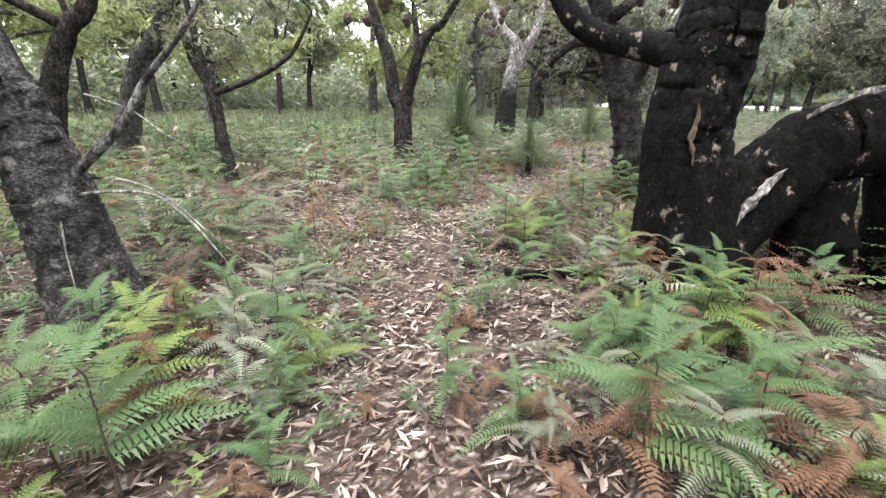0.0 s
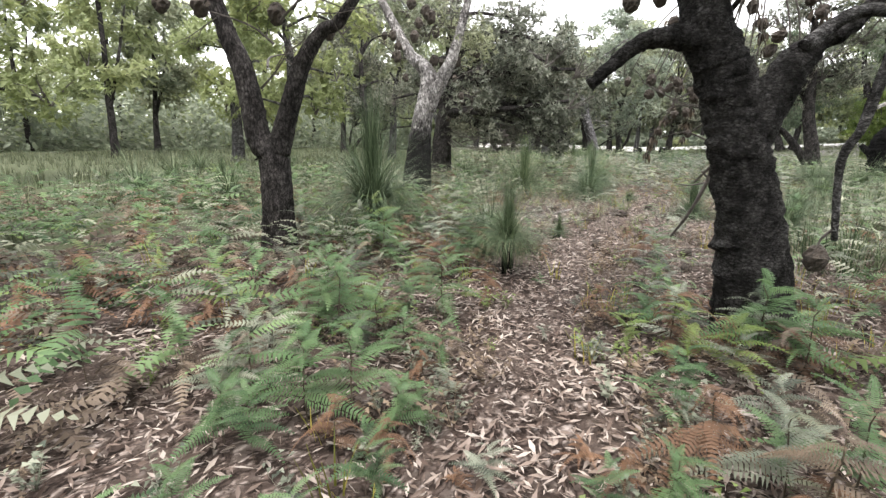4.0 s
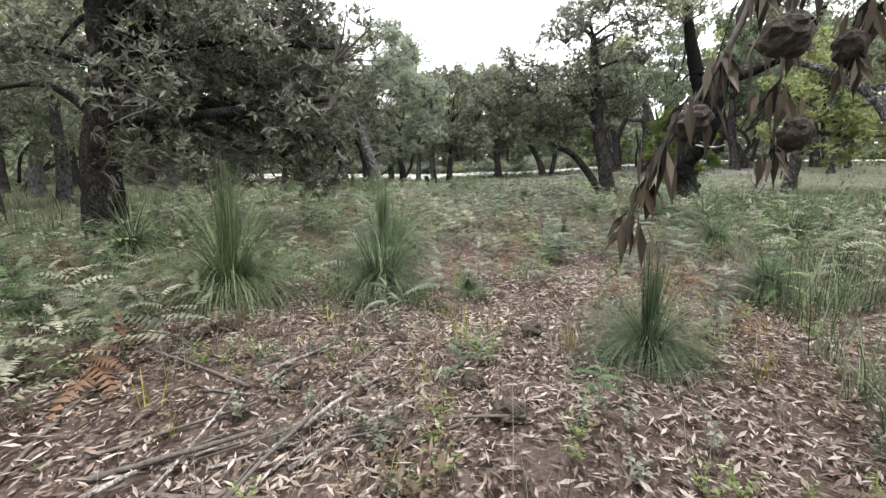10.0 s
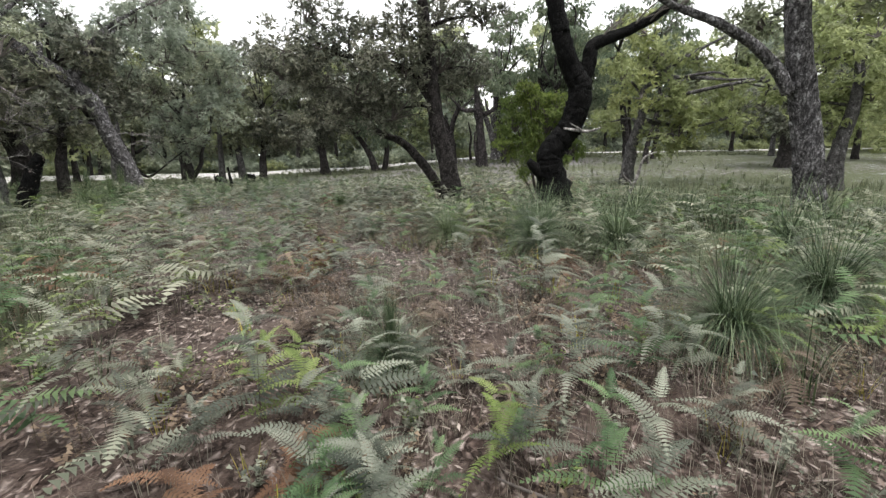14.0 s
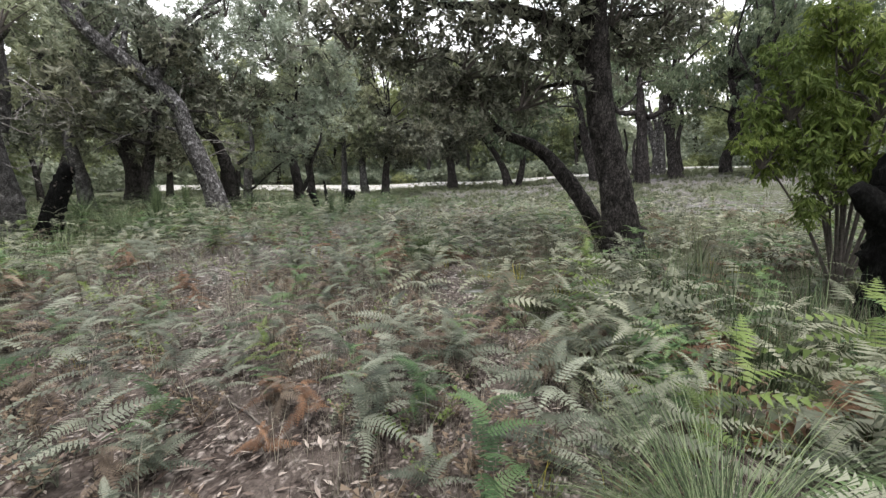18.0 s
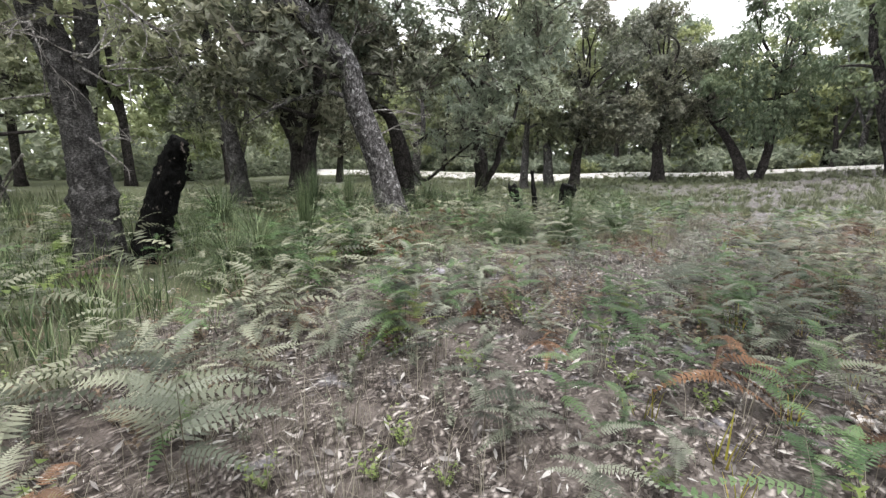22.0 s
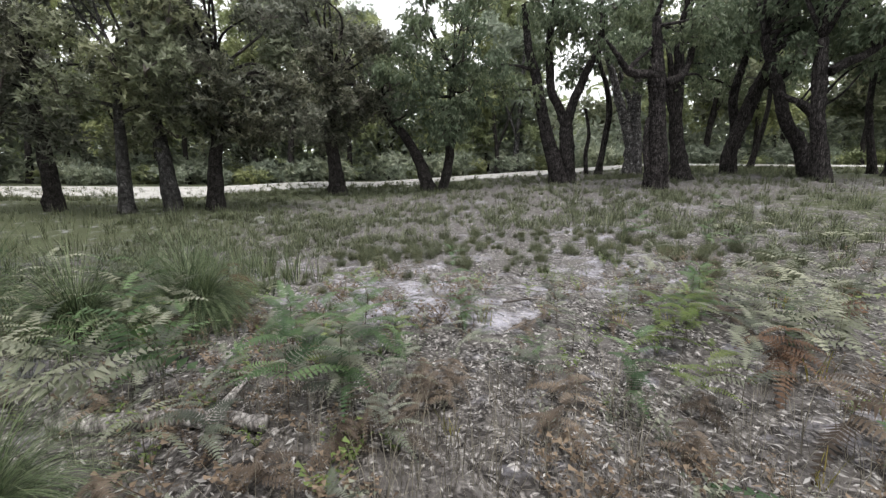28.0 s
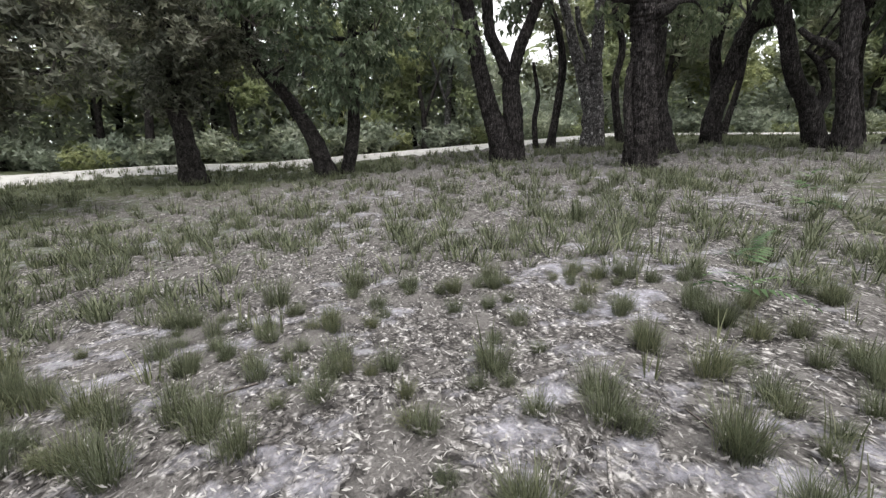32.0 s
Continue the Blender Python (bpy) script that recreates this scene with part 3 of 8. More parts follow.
turf = 0.62 * smooth(2.0, 5.5, np.abs(GXX - way)) * smooth(9, 18, GYY) * (1 - 0.75 * smooth(43, 48, GYY) * (1 - smooth(5, 11, np.abs(GXX + 10)))) + 0.14 * smooth(50.5, 54, GYY) + 0.1 * smooth(54, 58, GYY) * (1 - smooth(-9, -5, GXX)) + 0.25 * smooth(66, 69, GYY) - 0.55 * smooth(55, 60, GYY) * smooth(-10, -6, GXX) * (1 - smooth(4, 10, GXX))
turf = turf * (1 - 0.5 * smooth(46, 50, GYY) * (1 - smooth(64, 67, GYY)) * smooth(-25, -20, GXX))
turf = np.maximum(turf, 0.55 * smooth(5, 9, np.abs(GXX - way)) * (GYY < 18))
SANDY = ((-15.0, 50.9, 0.8), (-14.3, 50.2, 0.6), (-12.1, 49.1, 0.7), (-11.0, 48.5, 0.7), (-13.5, 49.6, 0.7), (-13.2, 50.9, 0.5), (-13.0, 50.0, 0.6), (-11.8, 49.5, 0.6), (-10.2, 50.2, 0.5), (-9.1, 52.8, 0.45), (-8.8, 54.0, 0.35), (-13.9, 48.7, 0.5), (-12.7, 48.2, 0.6), (-11.6, 48.1, 0.5), (-13.1, 47.6, 0.5), (-12.2, 47.2, 0.4), (-10.3, 49.2, 0.5), (-12.0, 51.2, 0.35), (-10.6, 51.3, 0.4), (-9.8, 51.8, 0.3), (-15.2, 39.2, 0.5))


def bare_sand(x, y):
    """How far the ground is swept bare: 0 to 1."""
    return np.clip(sum(np.exp(-(((x - a) / (1.5 * w)) ** 2 + ((y - b) / w) ** 2)) for a, b, w in SANDY), 0, 1)


swept = ground.data.attributes.new("swept", "FLOAT", "POINT")
swept.data.foreach_set("value", bare_sand(GXX, GYY).reshape(-1).astype(np.float32))
turf = turf - 0.5 * bare_sand(GXX, GYY)
layer = ground.data.attributes.new("grass", "FLOAT", "POINT")
layer.data.foreach_set("value", turf.reshape(-1).astype(np.float32))
tagged(ground, "brown forest floor of leaf litter over pale sand", "ground", kind="structure")

xs = np.arange(-140, 120.1, 1.0)
rows, faces = [], []
for i, x in enumerate(xs):
    mid = 72.3 + 0.012 * (x + 10) + 0.5 * math.sin(x * 0.11) - 0.0022 * max(0, -x - 30) ** 2 * 0.5
    mid -= 1.4 * float(smooth(17, 25, -x))
    wid = 2.15 + 0.25 * math.sin(x * 0.9) + 0.15 * math.sin(x * 2.3)
    for s in (-1.0, -0.4, 0.4, 1.0):
        y = mid + s * wid
        rows.append((x, y, float(height(x, y)) + (0.12 if abs(s) < 0.9 else -0.02)))
    if i:
        for k in range(3):
            a = (i - 1) * 4 + k
            faces.append((a, a + 4, a + 5, a + 1))
road = new("road", mesh_of("road", np.array(rows), faces, ROAD, soft=True))
tagged(road, "pale unsealed sand track through the trees", "road", kind="structure")

# ---------------------------------------------------------------- the trees that the walk passes
burnt_tree = tree("massive fire-blackened tree trunk with a pale wood scar", BARK_CHAR_SCAR,
     [[(-3.72, 12.21, 0.12, 0.417), (-3.79, 12.13, 0.69, 0.325), (-3.83, 12.08, 1.25, 0.283), (-3.78, 12.15, 1.76, 0.284), (-3.74, 12.18, 2.07, 0.255), (-3.55, 12.32, 3.94, 0.14)],
      [(-3.78, 12.15, 0.0, 0.36), (-3.7, 12.28, 0.33, 0.34), (-3.52, 12.54, 0.74, 0.3), (-3.34, 12.8, 1.05, 0.29), (-3.17, 13.05, 1.2, 0.3), (-2.9, 13.45, 1.25, 0.3), (-2.3, 14.2, 1.15, 0.26)],
      # two black stems added to fill the dark shade beneath the limb
      [(-3.15, 13.1, -0.1, 0.3), (-3.2, 13.0, 0.3, 0.26), (-3.25, 12.95, 0.9, 0.24)],
      [(-2.6, 13.75, -0.1, 0.36), (-2.75, 13.6, 0.5, 0.33), (-2.85, 13.5, 1.15, 0.28)],
      [(-3.78, 12.1, 1.66, 0.13), (-4.1, 12.06, 1.78, 0.12), (-4.45, 12.04, 1.87, 0.112), (-4.72, 11.98, 1.96, 0.105), (-4.93, 11.88, 2.15, 0.098), (-5.15, 11.75, 2.6, 0.07), (-5.25, 11.6, 3.2, 0.045)]],
     [(-2.6, 13.2, 2.5, 0.55), (-1.9, 12.6, 2.9, 0.6), (-2.4, 14.2, 3.0, 0.6), (-2.9, 12.9, 4.7, 0.73), (-3.9, 12.8, 5.5, 0.96), (-3.2, 14.2, 5.8, 0.77), (-2.9, 12.9, 6.1, 1.01), (-3.2, 11.8, 6.9, 0.74)], plates=0.006, kind='gum', seed=2, flare=0.2, rough=0.15, knots=3)
cork_tree = tree("leaning cork-barked banksia with rough grey bark", BARK_BANKSIA,
     [[(-5.28, 8.32, -0.0, 0.235), (-5.33, 8.24, 0.46, 0.207), (-5.37, 8.18, 0.95, 0.188), (-5.43, 8.09, 1.36, 0.164), (-5.51, 7.97, 1.7, 0.148), (-5.83, 7.48, 3.58, 0.081)]],
     [(-6.9, 6.4, 4.0, 0.87), (-5.4, 7.5, 4.4, 0.81), (-6.0, 7.8, 4.8, 0.63), (-5.7, 5.9, 5.3, 0.7), (-7.1, 6.5, 6.0, 0.87)], plates=0.019, seed=3, rough=0.22)
tree("small crooked tree with sparse grey leaves", BARK_DARK,
     [[(-10.83, 10.06, 0.29, 0.111), (-10.91, 9.97, 1.06, 0.092), (-10.97, 9.91, 1.58, 0.082), (-11.03, 9.84, 2.14, 0.066), (-11.13, 9.72, 3.34, 0.036)],
      [(-10.93, 9.95, 1.47, 0.06), (-10.4, 10.55, 1.72, 0.045), (-9.97, 11.03, 2.07, 0.037), (-9.69, 11.34, 2.67, 0.02)]],
     [(-11.6, 10.4, 2.1, 0.46), (-11.2, 10.5, 2.4, 0.38), (-11.2, 9.8, 2.4, 0.48), (-11.6, 11.0, 3.0, 0.41), (-10.7, 11.0, 3.0, 0.43), (-11.0, 9.0, 3.1, 0.49), (-9.9, 10.8, 3.2, 0.42), (-11.7, 9.4, 3.5, 0.44), (-11.3, 10.1, 3.6, 0.51)], kind='banksia', seed=4)
forked_tree = tree("forked banksia with dark rough bark among ferns", BARK_DARK,
     [[(-11.52, 13.89, 0.53, 0.191), (-11.49, 13.9, 1.16, 0.192), (-11.64, 13.79, 1.48, 0.157), (-11.75, 13.72, 2.28, 0.134), (-11.95, 13.56, 2.97, 0.104), (-12.28, 13.3, 4.47, 0.057)],
      [(-11.45, 13.94, 1.29, 0.15), (-11.34, 14.02, 1.68, 0.13), (-11.14, 14.17, 2.35, 0.11), (-10.91, 14.34, 2.76, 0.083), (-10.65, 14.53, 2.99, 0.069), (-9.86, 15.11, 4.49, 0.038)]],
     [(-10.0, 13.6, 3.9, 0.79), (-11.6, 14.3, 4.4, 0.74), (-10.0, 13.4, 4.6, 0.75), (-11.0, 15.3, 4.8, 0.56), (-10.0, 13.6, 5.1, 0.53), (-11.3, 14.4, 5.8, 0.63), (-10.7, 14.6, 6.2, 0.64), (-11.1, 14.2, 6.1, 0.57)], plates=0.01, seed=5)
grey_tree = tree("weathered grey banksia with a fire-blackened foot", BARK_GREY,
     [[(-14.35, 19.42, 0.2, 0.34), (-14.27, 19.45, 1.05, 0.293), (-14.19, 19.48, 1.85, 0.247), (-14.0, 19.55, 2.76, 0.229), (-14.21, 19.47, 3.19, 0.174), (-14.55, 19.34, 3.54, 0.134), (-15.36, 19.03, 5.04, 0.074)],
      [(-14.05, 19.53, 2.16, 0.185), (-13.81, 19.63, 2.68, 0.183), (-13.49, 19.75, 3.26, 0.138), (-13.39, 19.79, 3.54, 0.123), (-12.99, 19.95, 5.04, 0.068)]],
     [(-13.8, 20.9, 3.8, 0.71), (-13.5, 19.8, 4.2, 0.72), (-16.5, 21.0, 5.1, 0.71), (-15.7, 20.5, 4.9, 0.69), (-13.6, 19.0, 5.7, 0.71), (-14.6, 20.2, 5.7, 0.62), (-14.0, 19.2, 6.0, 0.58), (-15.5, 19.4, 6.9, 0.68)], plates=0.011, seed=6, knots=8)
stout_tree = tree("stout banksia with knobbly dark grey bark", BARK_BANDED,
     [[(-6.06, 14.89, 0.23, 0.276), (-6.17, 14.80, 0.76, 0.227), (-6.30, 14.70, 1.39, 0.193), (-6.39, 14.64, 1.87, 0.183), (-6.53, 14.54, 2.31, 0.163), (-6.89, 14.29, 3.81, 0.090)],
      [(-6.31, 14.70, 1.3, 0.117), (-6.25, 14.75, 1.66, 0.133), (-6.13, 14.83, 2.0, 0.117), (-5.98, 14.94, 2.21, 0.059), (-5.83, 15.05, 2.32, 0.053), (-5.21, 15.51, 3.44, 0.030)],
      [(-6.64, 14.46, 2.2, 0.087), (-6.91, 14.25, 2.19, 0.060), (-7.08, 14.13, 2.04, 0.048), (-7.20, 14.04, 1.9, 0.038)]],
     [(-6.7, 14.3, 3.9, 0.79), (-4.9, 16.1, 3.9, 0.82), (-4.2, 14.5, 4.3, 0.76), (-7.2, 13.9, 4.9, 0.72), (-6.7, 13.8, 4.9, 0.84), (-4.3, 16.3, 5.7, 0.85), (-4.8, 15.7, 6.0, 0.6), (-6.4, 14.7, 5.8, 0.61)], plates=0.02, seed=7, rough=0.24, knots=9, flare=0.12)
drooping_tree = tree("dense dark banksia with low drooping branches", BARK_DARK,
     [[(-17.88, 24.31, 0.48, 0.337), (-17.78, 24.34, 1.53, 0.331), (-17.57, 24.43, 2.82, 0.295), (-17.47, 24.47, 4.2, 0.259), (-17.44, 24.48, 5.26, 0.226), (-17.41, 24.49, 6.76, 0.124)]],
     [(-16.6, 24.6, 2.0, 0.9), (-15.9, 23.9, 2.8, 0.95), (-16.3, 24.9, 3.8, 1.0), (-17, 25, 5, 1.1), (-18.6, 24.2, 5.4, 1.1), (-19.5, 25, 4, 1.0), (-16, 25.5, 1.6, 0.75), (-15.2, 24.6, 4.6, 0.9), (-18, 23.3, 3.4, 0.8), (-15.0, 24.2, 1.7, 0.75), (-14.6, 24.9, 3.2, 0.8), (-17.2, 23.4, 5.8, 1), (-15.6, 25.8, 5.6, 1), (-19.8, 23.6, 2.9, 0.8), (-15.2, 25.2, 2.7, 0.9), (-14.4, 25.5, 3.7, 0.9), (-14.1, 25.7, 2.3, 0.7), (-13.6, 25.9, 3.3, 0.8), (-13.9, 25.8, 4.5, 0.9), (-15.5, 25.1, 1.4, 0.7), (-15, 25.2, 4.6, 0.9), (-16.2, 24.8, 2.9, 0.9), (-16.8, 25.2, 4.5, 0.79), (-15.7, 24.8, 3.5, 0.67), (-14.6, 24.2, 4.0, 0.69), (-14.4, 24.7, 3.2, 0.62), (-13.5, 24.2, 3.8, 0.83), (-13.5, 25.0, 4.3, 0.66), (-13.8, 24.7, 2.4, 0.82), (-13.5, 25.4, 3.1, 0.79), (-13.1, 24.6, 2.0, 0.72), (-14.3, 25.0, 1.8, 0.63), (-13.5, 24.9, 1.4, 0.67), (-15.3, 25.3, 2.4, 0.63), (-12.9, 25.1, 3.6, 0.80), (-12.7, 24.4, 2.6, 0.81), (-16.8, 25.3, 2.7, 0.62)], kind='dark', seed=8)
leaning_tree = tree("leaning pale-barked banksia with bare dead branches", BARK_PALE,
     [[(-19.8, 42.81, 0.08, 0.327), (-20.05, 42.6, 1.36, 0.305), (-20.44, 42.28, 2.74, 0.283), (-20.69, 42.07, 3.86, 0.248), (-21.46, 41.43, 4.85, 0.229), (-22.26, 40.75, 5.75, 0.18), (-22.95, 40.16, 7.25, 0.099)]],
     [(-21.5, 42, 6.6, 0.9), (-20, 42.5, 6.4, 0.8), (-23, 41, 6.2, 1.0), (-22.6, 43.5, 6.4, 1), (-21.5, 41, 7.4, 1.0), (-19.4, 43.2, 7.0, 0.9), (-20.6, 43, 8.2, 1), (-22, 42.2, 8.6, 1), (-18.6, 43.6, 7.9, 0.9), (-23.6, 41.8, 7.8, 1)], kind='silver', plates=0.016, seed=9, knots=8, rough=0.22)
bent_tree = tree("charred bent tree trunk with a pale bare branch stub", BARK_CHAR,
     [[(-5.0, 33.8, 0.3, 0.37), (-5.13, 33.8, 0.77, 0.35), (-5.24, 33.8, 1.25, 0.31), (-5.2, 33.8, 1.6, 0.29), (-4.96, 33.8, 1.97, 0.27), (-4.72, 33.8, 2.32, 0.265), (-4.58, 33.8, 2.75, 0.27), (-4.56, 33.8, 3.2, 0.255), (-4.76, 33.8, 3.6, 0.22), (-5.04, 33.8, 4.35, 0.2), (-5.2, 33.8, 4.95, 0.185), (-5.6, 33.8, 6.84, 0.1)],
      [(-4.55, 33.8, 3.05, 0.2), (-4.36, 33.8, 3.6, 0.17), (-4.24, 33.81, 3.98, 0.144), (-3.35, 33.82, 4.33, 0.114), (-2.54, 33.82, 4.79, 0.099), (-2.16, 33.83, 5.31, 0.084), (-1.81, 33.84, 6.06, 0.046)]],
     [(-5.7, 33.2, 5.9, 0.9), (-3.3, 33.8, 6.2, 0.6), (-2.6, 35.4, 6.4, 0.85), (-6.9, 33.0, 6.6, 0.66), (-5.6, 35.9, 6.9, 0.85), (-6.4, 33.5, 6.6, 0.61), (-6.7, 34.0, 7.3, 0.79), (-5.1, 34.6, 7.5, 0.77), (-4.3, 33.6, 7.8, 0.63), (-5.6, 34.9, 8.0, 0.7), (-5.2, 33.9, 8.3, 0.63), (-4.7, 33.5, 8.5, 0.76)], kind='banksia', seed=10, knots=3)
tree("slim banksia with a dark ridged trunk", BARK_DARK,
     [[(-7.2, 37.2, 0.32, 0.3), (-7.42, 37.21, 1.24, 0.26), (-7.74, 37.23, 2.52, 0.225), (-7.91, 37.24, 3.88, 0.215), (-8.08, 37.25, 5.3, 0.186), (-8.19, 37.26, 6.42, 0.102)],
      [(-7.3, 38.2, -0.1, 0.17), (-7.72, 38.22, 0.65, 0.159), (-8.22, 38.25, 1.37, 0.15), (-8.84, 38.28, 2.01, 0.114), (-9.61, 38.32, 2.36, 0.085), (-10.05, 38.34, 2.96, 0.047)],
      [(-7.85, 37.23, 3.2, 0.16), (-8.4, 37.2, 3.9, 0.13), (-9.3, 37.2, 4.3, 0.1), (-10.6, 37.3, 4.5, 0.05)]],
     [(-12.0, 36.6, 4.7, 0.81), (-11.1, 36.9, 4.8, 0.83), (-10.2, 37.4, 4.4, 0.69), (-9.3, 36.2, 4.5, 0.89), (-8.3, 36.8, 4.6, 0.73), (-7.2, 38.3, 4.7, 0.8), (-6.6, 38.0, 4.3, 0.8), (-11.1, 37.4, 3.8, 0.72), (-10.2, 37.4, 3.5, 0.9), (-9.3, 37.3, 3.6, 0.87), (-10.7, 37.5, 3.0, 0.69), (-9.8, 37.7, 2.9, 0.83), (-8.6, 36.9, 3.8, 0.69), (-7.2, 38.0, 3.8, 0.8), (-11.6, 37.6, 4.3, 0.9), (-7.7, 37.7, 4.3, 0.92), (-12.2, 36.9, 4.0, 0.89), (-9.1, 37.1, 2.9, 0.92), (-8.5, 37, 5.2, 0.9), (-10.2, 37.5, 5.4, 0.9), (-6.4, 37, 5.5, 0.9), (-7.4, 38.5, 6.2, 1), (-9.2, 36.6, 6.4, 1), (-11.4, 37.4, 5.6, 0.8), (-7.8, 36, 7.2, 1), (-8.8, 38.2, 7.6, 1), (-6.6, 36.4, 6.8, 0.9)], plates=0.016, kind='dark', seed=11)
tree("straight grey banksia trunk standing in the grass", BARK_PALE,
     [[(-0.21, 31.8, 0.1, 0.281), (-0.39, 31.8, 1.18, 0.264), (-0.72, 31.8, 2.62, 0.244), (-1.04, 31.79, 4.0, 0.214), (-1.16, 31.79, 4.66, 0.2), (-1.37, 31.79, 6.16, 0.11)],
      [(-1.03, 31.80, 2.63, 0.120), (-1.32, 31.80, 3.06, 0.115), (-1.90, 31.80, 3.53, 0.100), (-2.63, 31.80, 3.91, 0.085), (-3.55, 31.80, 4.21, 0.065), (-4.35, 31.80, 4.61, 0.035)]],
     [(-0.1, 30.9, 4.5, 0.7), (-0.1, 33.8, 4.5, 0.98), (-0.3, 30.2, 4.7, 0.99), (-0.1, 32.8, 5.2, 0.8), (1.0, 30.5, 5.6, 0.68), (-2.5, 31.3, 5.7, 0.93), (1.2, 32.8, 5.8, 0.98), (-0.6, 29.9, 6.6, 0.9), (-2.8, 30.2, 6.4, 1.0), (1.0, 30.7, 6.7, 0.99), (-2.8, 30.1, 7.1, 0.73), (-2.3, 33.6, 7.5, 0.72), (-0.4, 32.3, 7.8, 0.74), (-2.1, 33.1, 8.0, 0.8), (0.1, 32.4, 8.1, 1.01), (-1.1, 31.4, 8.4, 0.78)], kind='banksia', seed=12)
flaking_tree = tree("twin-stemmed banksia with flaking grey bark and dead twigs", BARK_BANKSIA,
     [[(-20.14, 36.44, 0.3, 0.256), (-20.16, 36.42, 1.01, 0.251), (-20.21, 36.39, 1.7, 0.207), (-20.33, 36.32, 2.64, 0.194), (-20.57, 36.18, 3.47, 0.204), (-20.9, 35.99, 4.97, 0.112)],
      [(-20.1, 36.46, 2.43, 0.135), (-20.01, 36.52, 2.93, 0.126), (-19.97, 36.54, 3.47, 0.116), (-19.88, 36.58, 4.97, 0.064)]],
     [(-20.8, 36.2, 3.8, 0.92), (-20.3, 34.5, 4.2, 0.69), (-22.8, 36.3, 4.3, 0.96), (-18.8, 35.8, 4.4, 0.86), (-21.1, 34.1, 5.1, 0.92), (-19.7, 35.6, 5.3, 0.84), (-21.6, 34.0, 5.6, 0.72), (-21.8, 35.4, 6.4, 0.94), (-21.8, 36.8, 6.7, 0.73), (-20.4, 36.3, 6.6, 0.82)], kind='banksia', plates=0.015, seed=13, knots=8, rough=0.24)
tree("burnt broken stub of a tree leaning over the ferns", BARK_CHAR_SCAR,
     [[(-19.92, 36.89, 0.29, 0.217), (-19.65, 37.05, 0.84, 0.197), (-19.46, 37.16, 1.41, 0.161), (-19.33, 37.24, 1.76, 0.112)]],
     [], seed=14, name='tree_stump', category='tree stump', rough=0.3)
tree("wide dark banksia with a bent trunk", BARK_DARK,
     [[(-27.0, 46.3, -0.13, 0.494), (-26.92, 46.35, 1.74, 0.441), (-27.33, 46.1, 3.01, 0.348), (-28.0, 45.7, 4.45, 0.343), (-29.18, 44.99, 6.04, 0.295), (-30.35, 44.28, 7.2, 0.249), (-31.13, 43.81, 8.7, 0.137)]],
     [(-29.3, 43.9, 3.3, 1.13), (-26.8, 46.7, 3.5, 1.14), (-25.4, 43.6, 4.2, 0.87), (-28.0, 46.0, 4.4, 1.12), (-27.4, 41.8, 4.7, 0.85), (-26.1, 44.4, 5.1, 1.07), (-30.8, 44.1, 5.9, 0.85), (-26.6, 47.1, 5.8, 0.76), (-26.6, 46.3, 6.2, 1.15), (-26.7, 43.9, 6.9, 1.04), (-25.8, 44.3, 7.4, 1.04), (-28.6, 43.3, 7.7, 0.97), (-27.3, 46.0, 8.1, 0.94), (-27.8, 45.3, 8.5, 0.85), (-30.9, 46.8, 7.1, 0.81), (-28.6, 46.5, 5.7, 0.93), (-26.7, 46.1, 6.6, 0.90), (-26.5, 46.9, 5.3, 0.90), (-24.0, 46.0, 6.0, 1.01), (-23.4, 46.4, 4.8, 1.04), (-22.2, 46.1, 5.4, 0.90), (-21.4, 46.9, 4.5, 0.95), (-24.8, 46.5, 4.1, 0.87), (-27.2, 45.8, 4.2, 1.07)], kind='middark', seed=15)
tree("small forked banksia beside the leaning one", BARK_DARK,
     [[(-22.35, 46.86, -0.03, 0.322), (-22.44, 46.8, 1.55, 0.297), (-22.8, 46.58, 2.88, 0.195), (-23.37, 46.24, 3.44, 0.155), (-23.76, 46.01, 4.19, 0.085)],
      [(-22.12, 46.86, 1.22, 0.090), (-21.51, 46.76, 0.82, 0.060), (-20.88, 46.66, 1.13, 0.045), (-20.15, 46.56, 1.64, 0.035), (-19.53, 46.56, 2.05, 0.025), (-19.04, 46.56, 2.27, 0.012)],
      [(-21.98, 46.86, 1.98, 0.080), (-20.95, 46.66, 2.42, 0.050), (-20.02, 46.56, 2.45, 0.040), (-19.23, 46.46, 2.35, 0.025), (-18.57, 46.46, 2.17, 0.012)]],
     [(-23.5, 45.6, 4.6, 0.75), (-24.1, 46.8, 4.5, 0.94), (-23.0, 46.2, 5.0, 0.69), (-22.4, 44.7, 5.4, 0.83), (-23.5, 45.0, 5.8, 0.92), (-23.7, 44.7, 6.7, 0.96), (-22.7, 45.6, 7.0, 0.84), (-23.4, 46.1, 7.4, 0.74), (-20.1, 46.4, 2.3, 0.42), (-19.2, 46.3, 2.2, 0.40), (-20.0, 46.5, 1.9, 0.35), (-20.9, 46.6, 2.1, 0.50), (-19.0, 46.4, 2.7, 0.50), (-19.9, 46.5, 2.8, 0.55), (-18.5, 46.3, 2.5, 0.40), (-20.5, 46.5, 1.5, 0.25), (-19.5, 46.4, 1.6, 0.25)], kind='silver', seed=16)
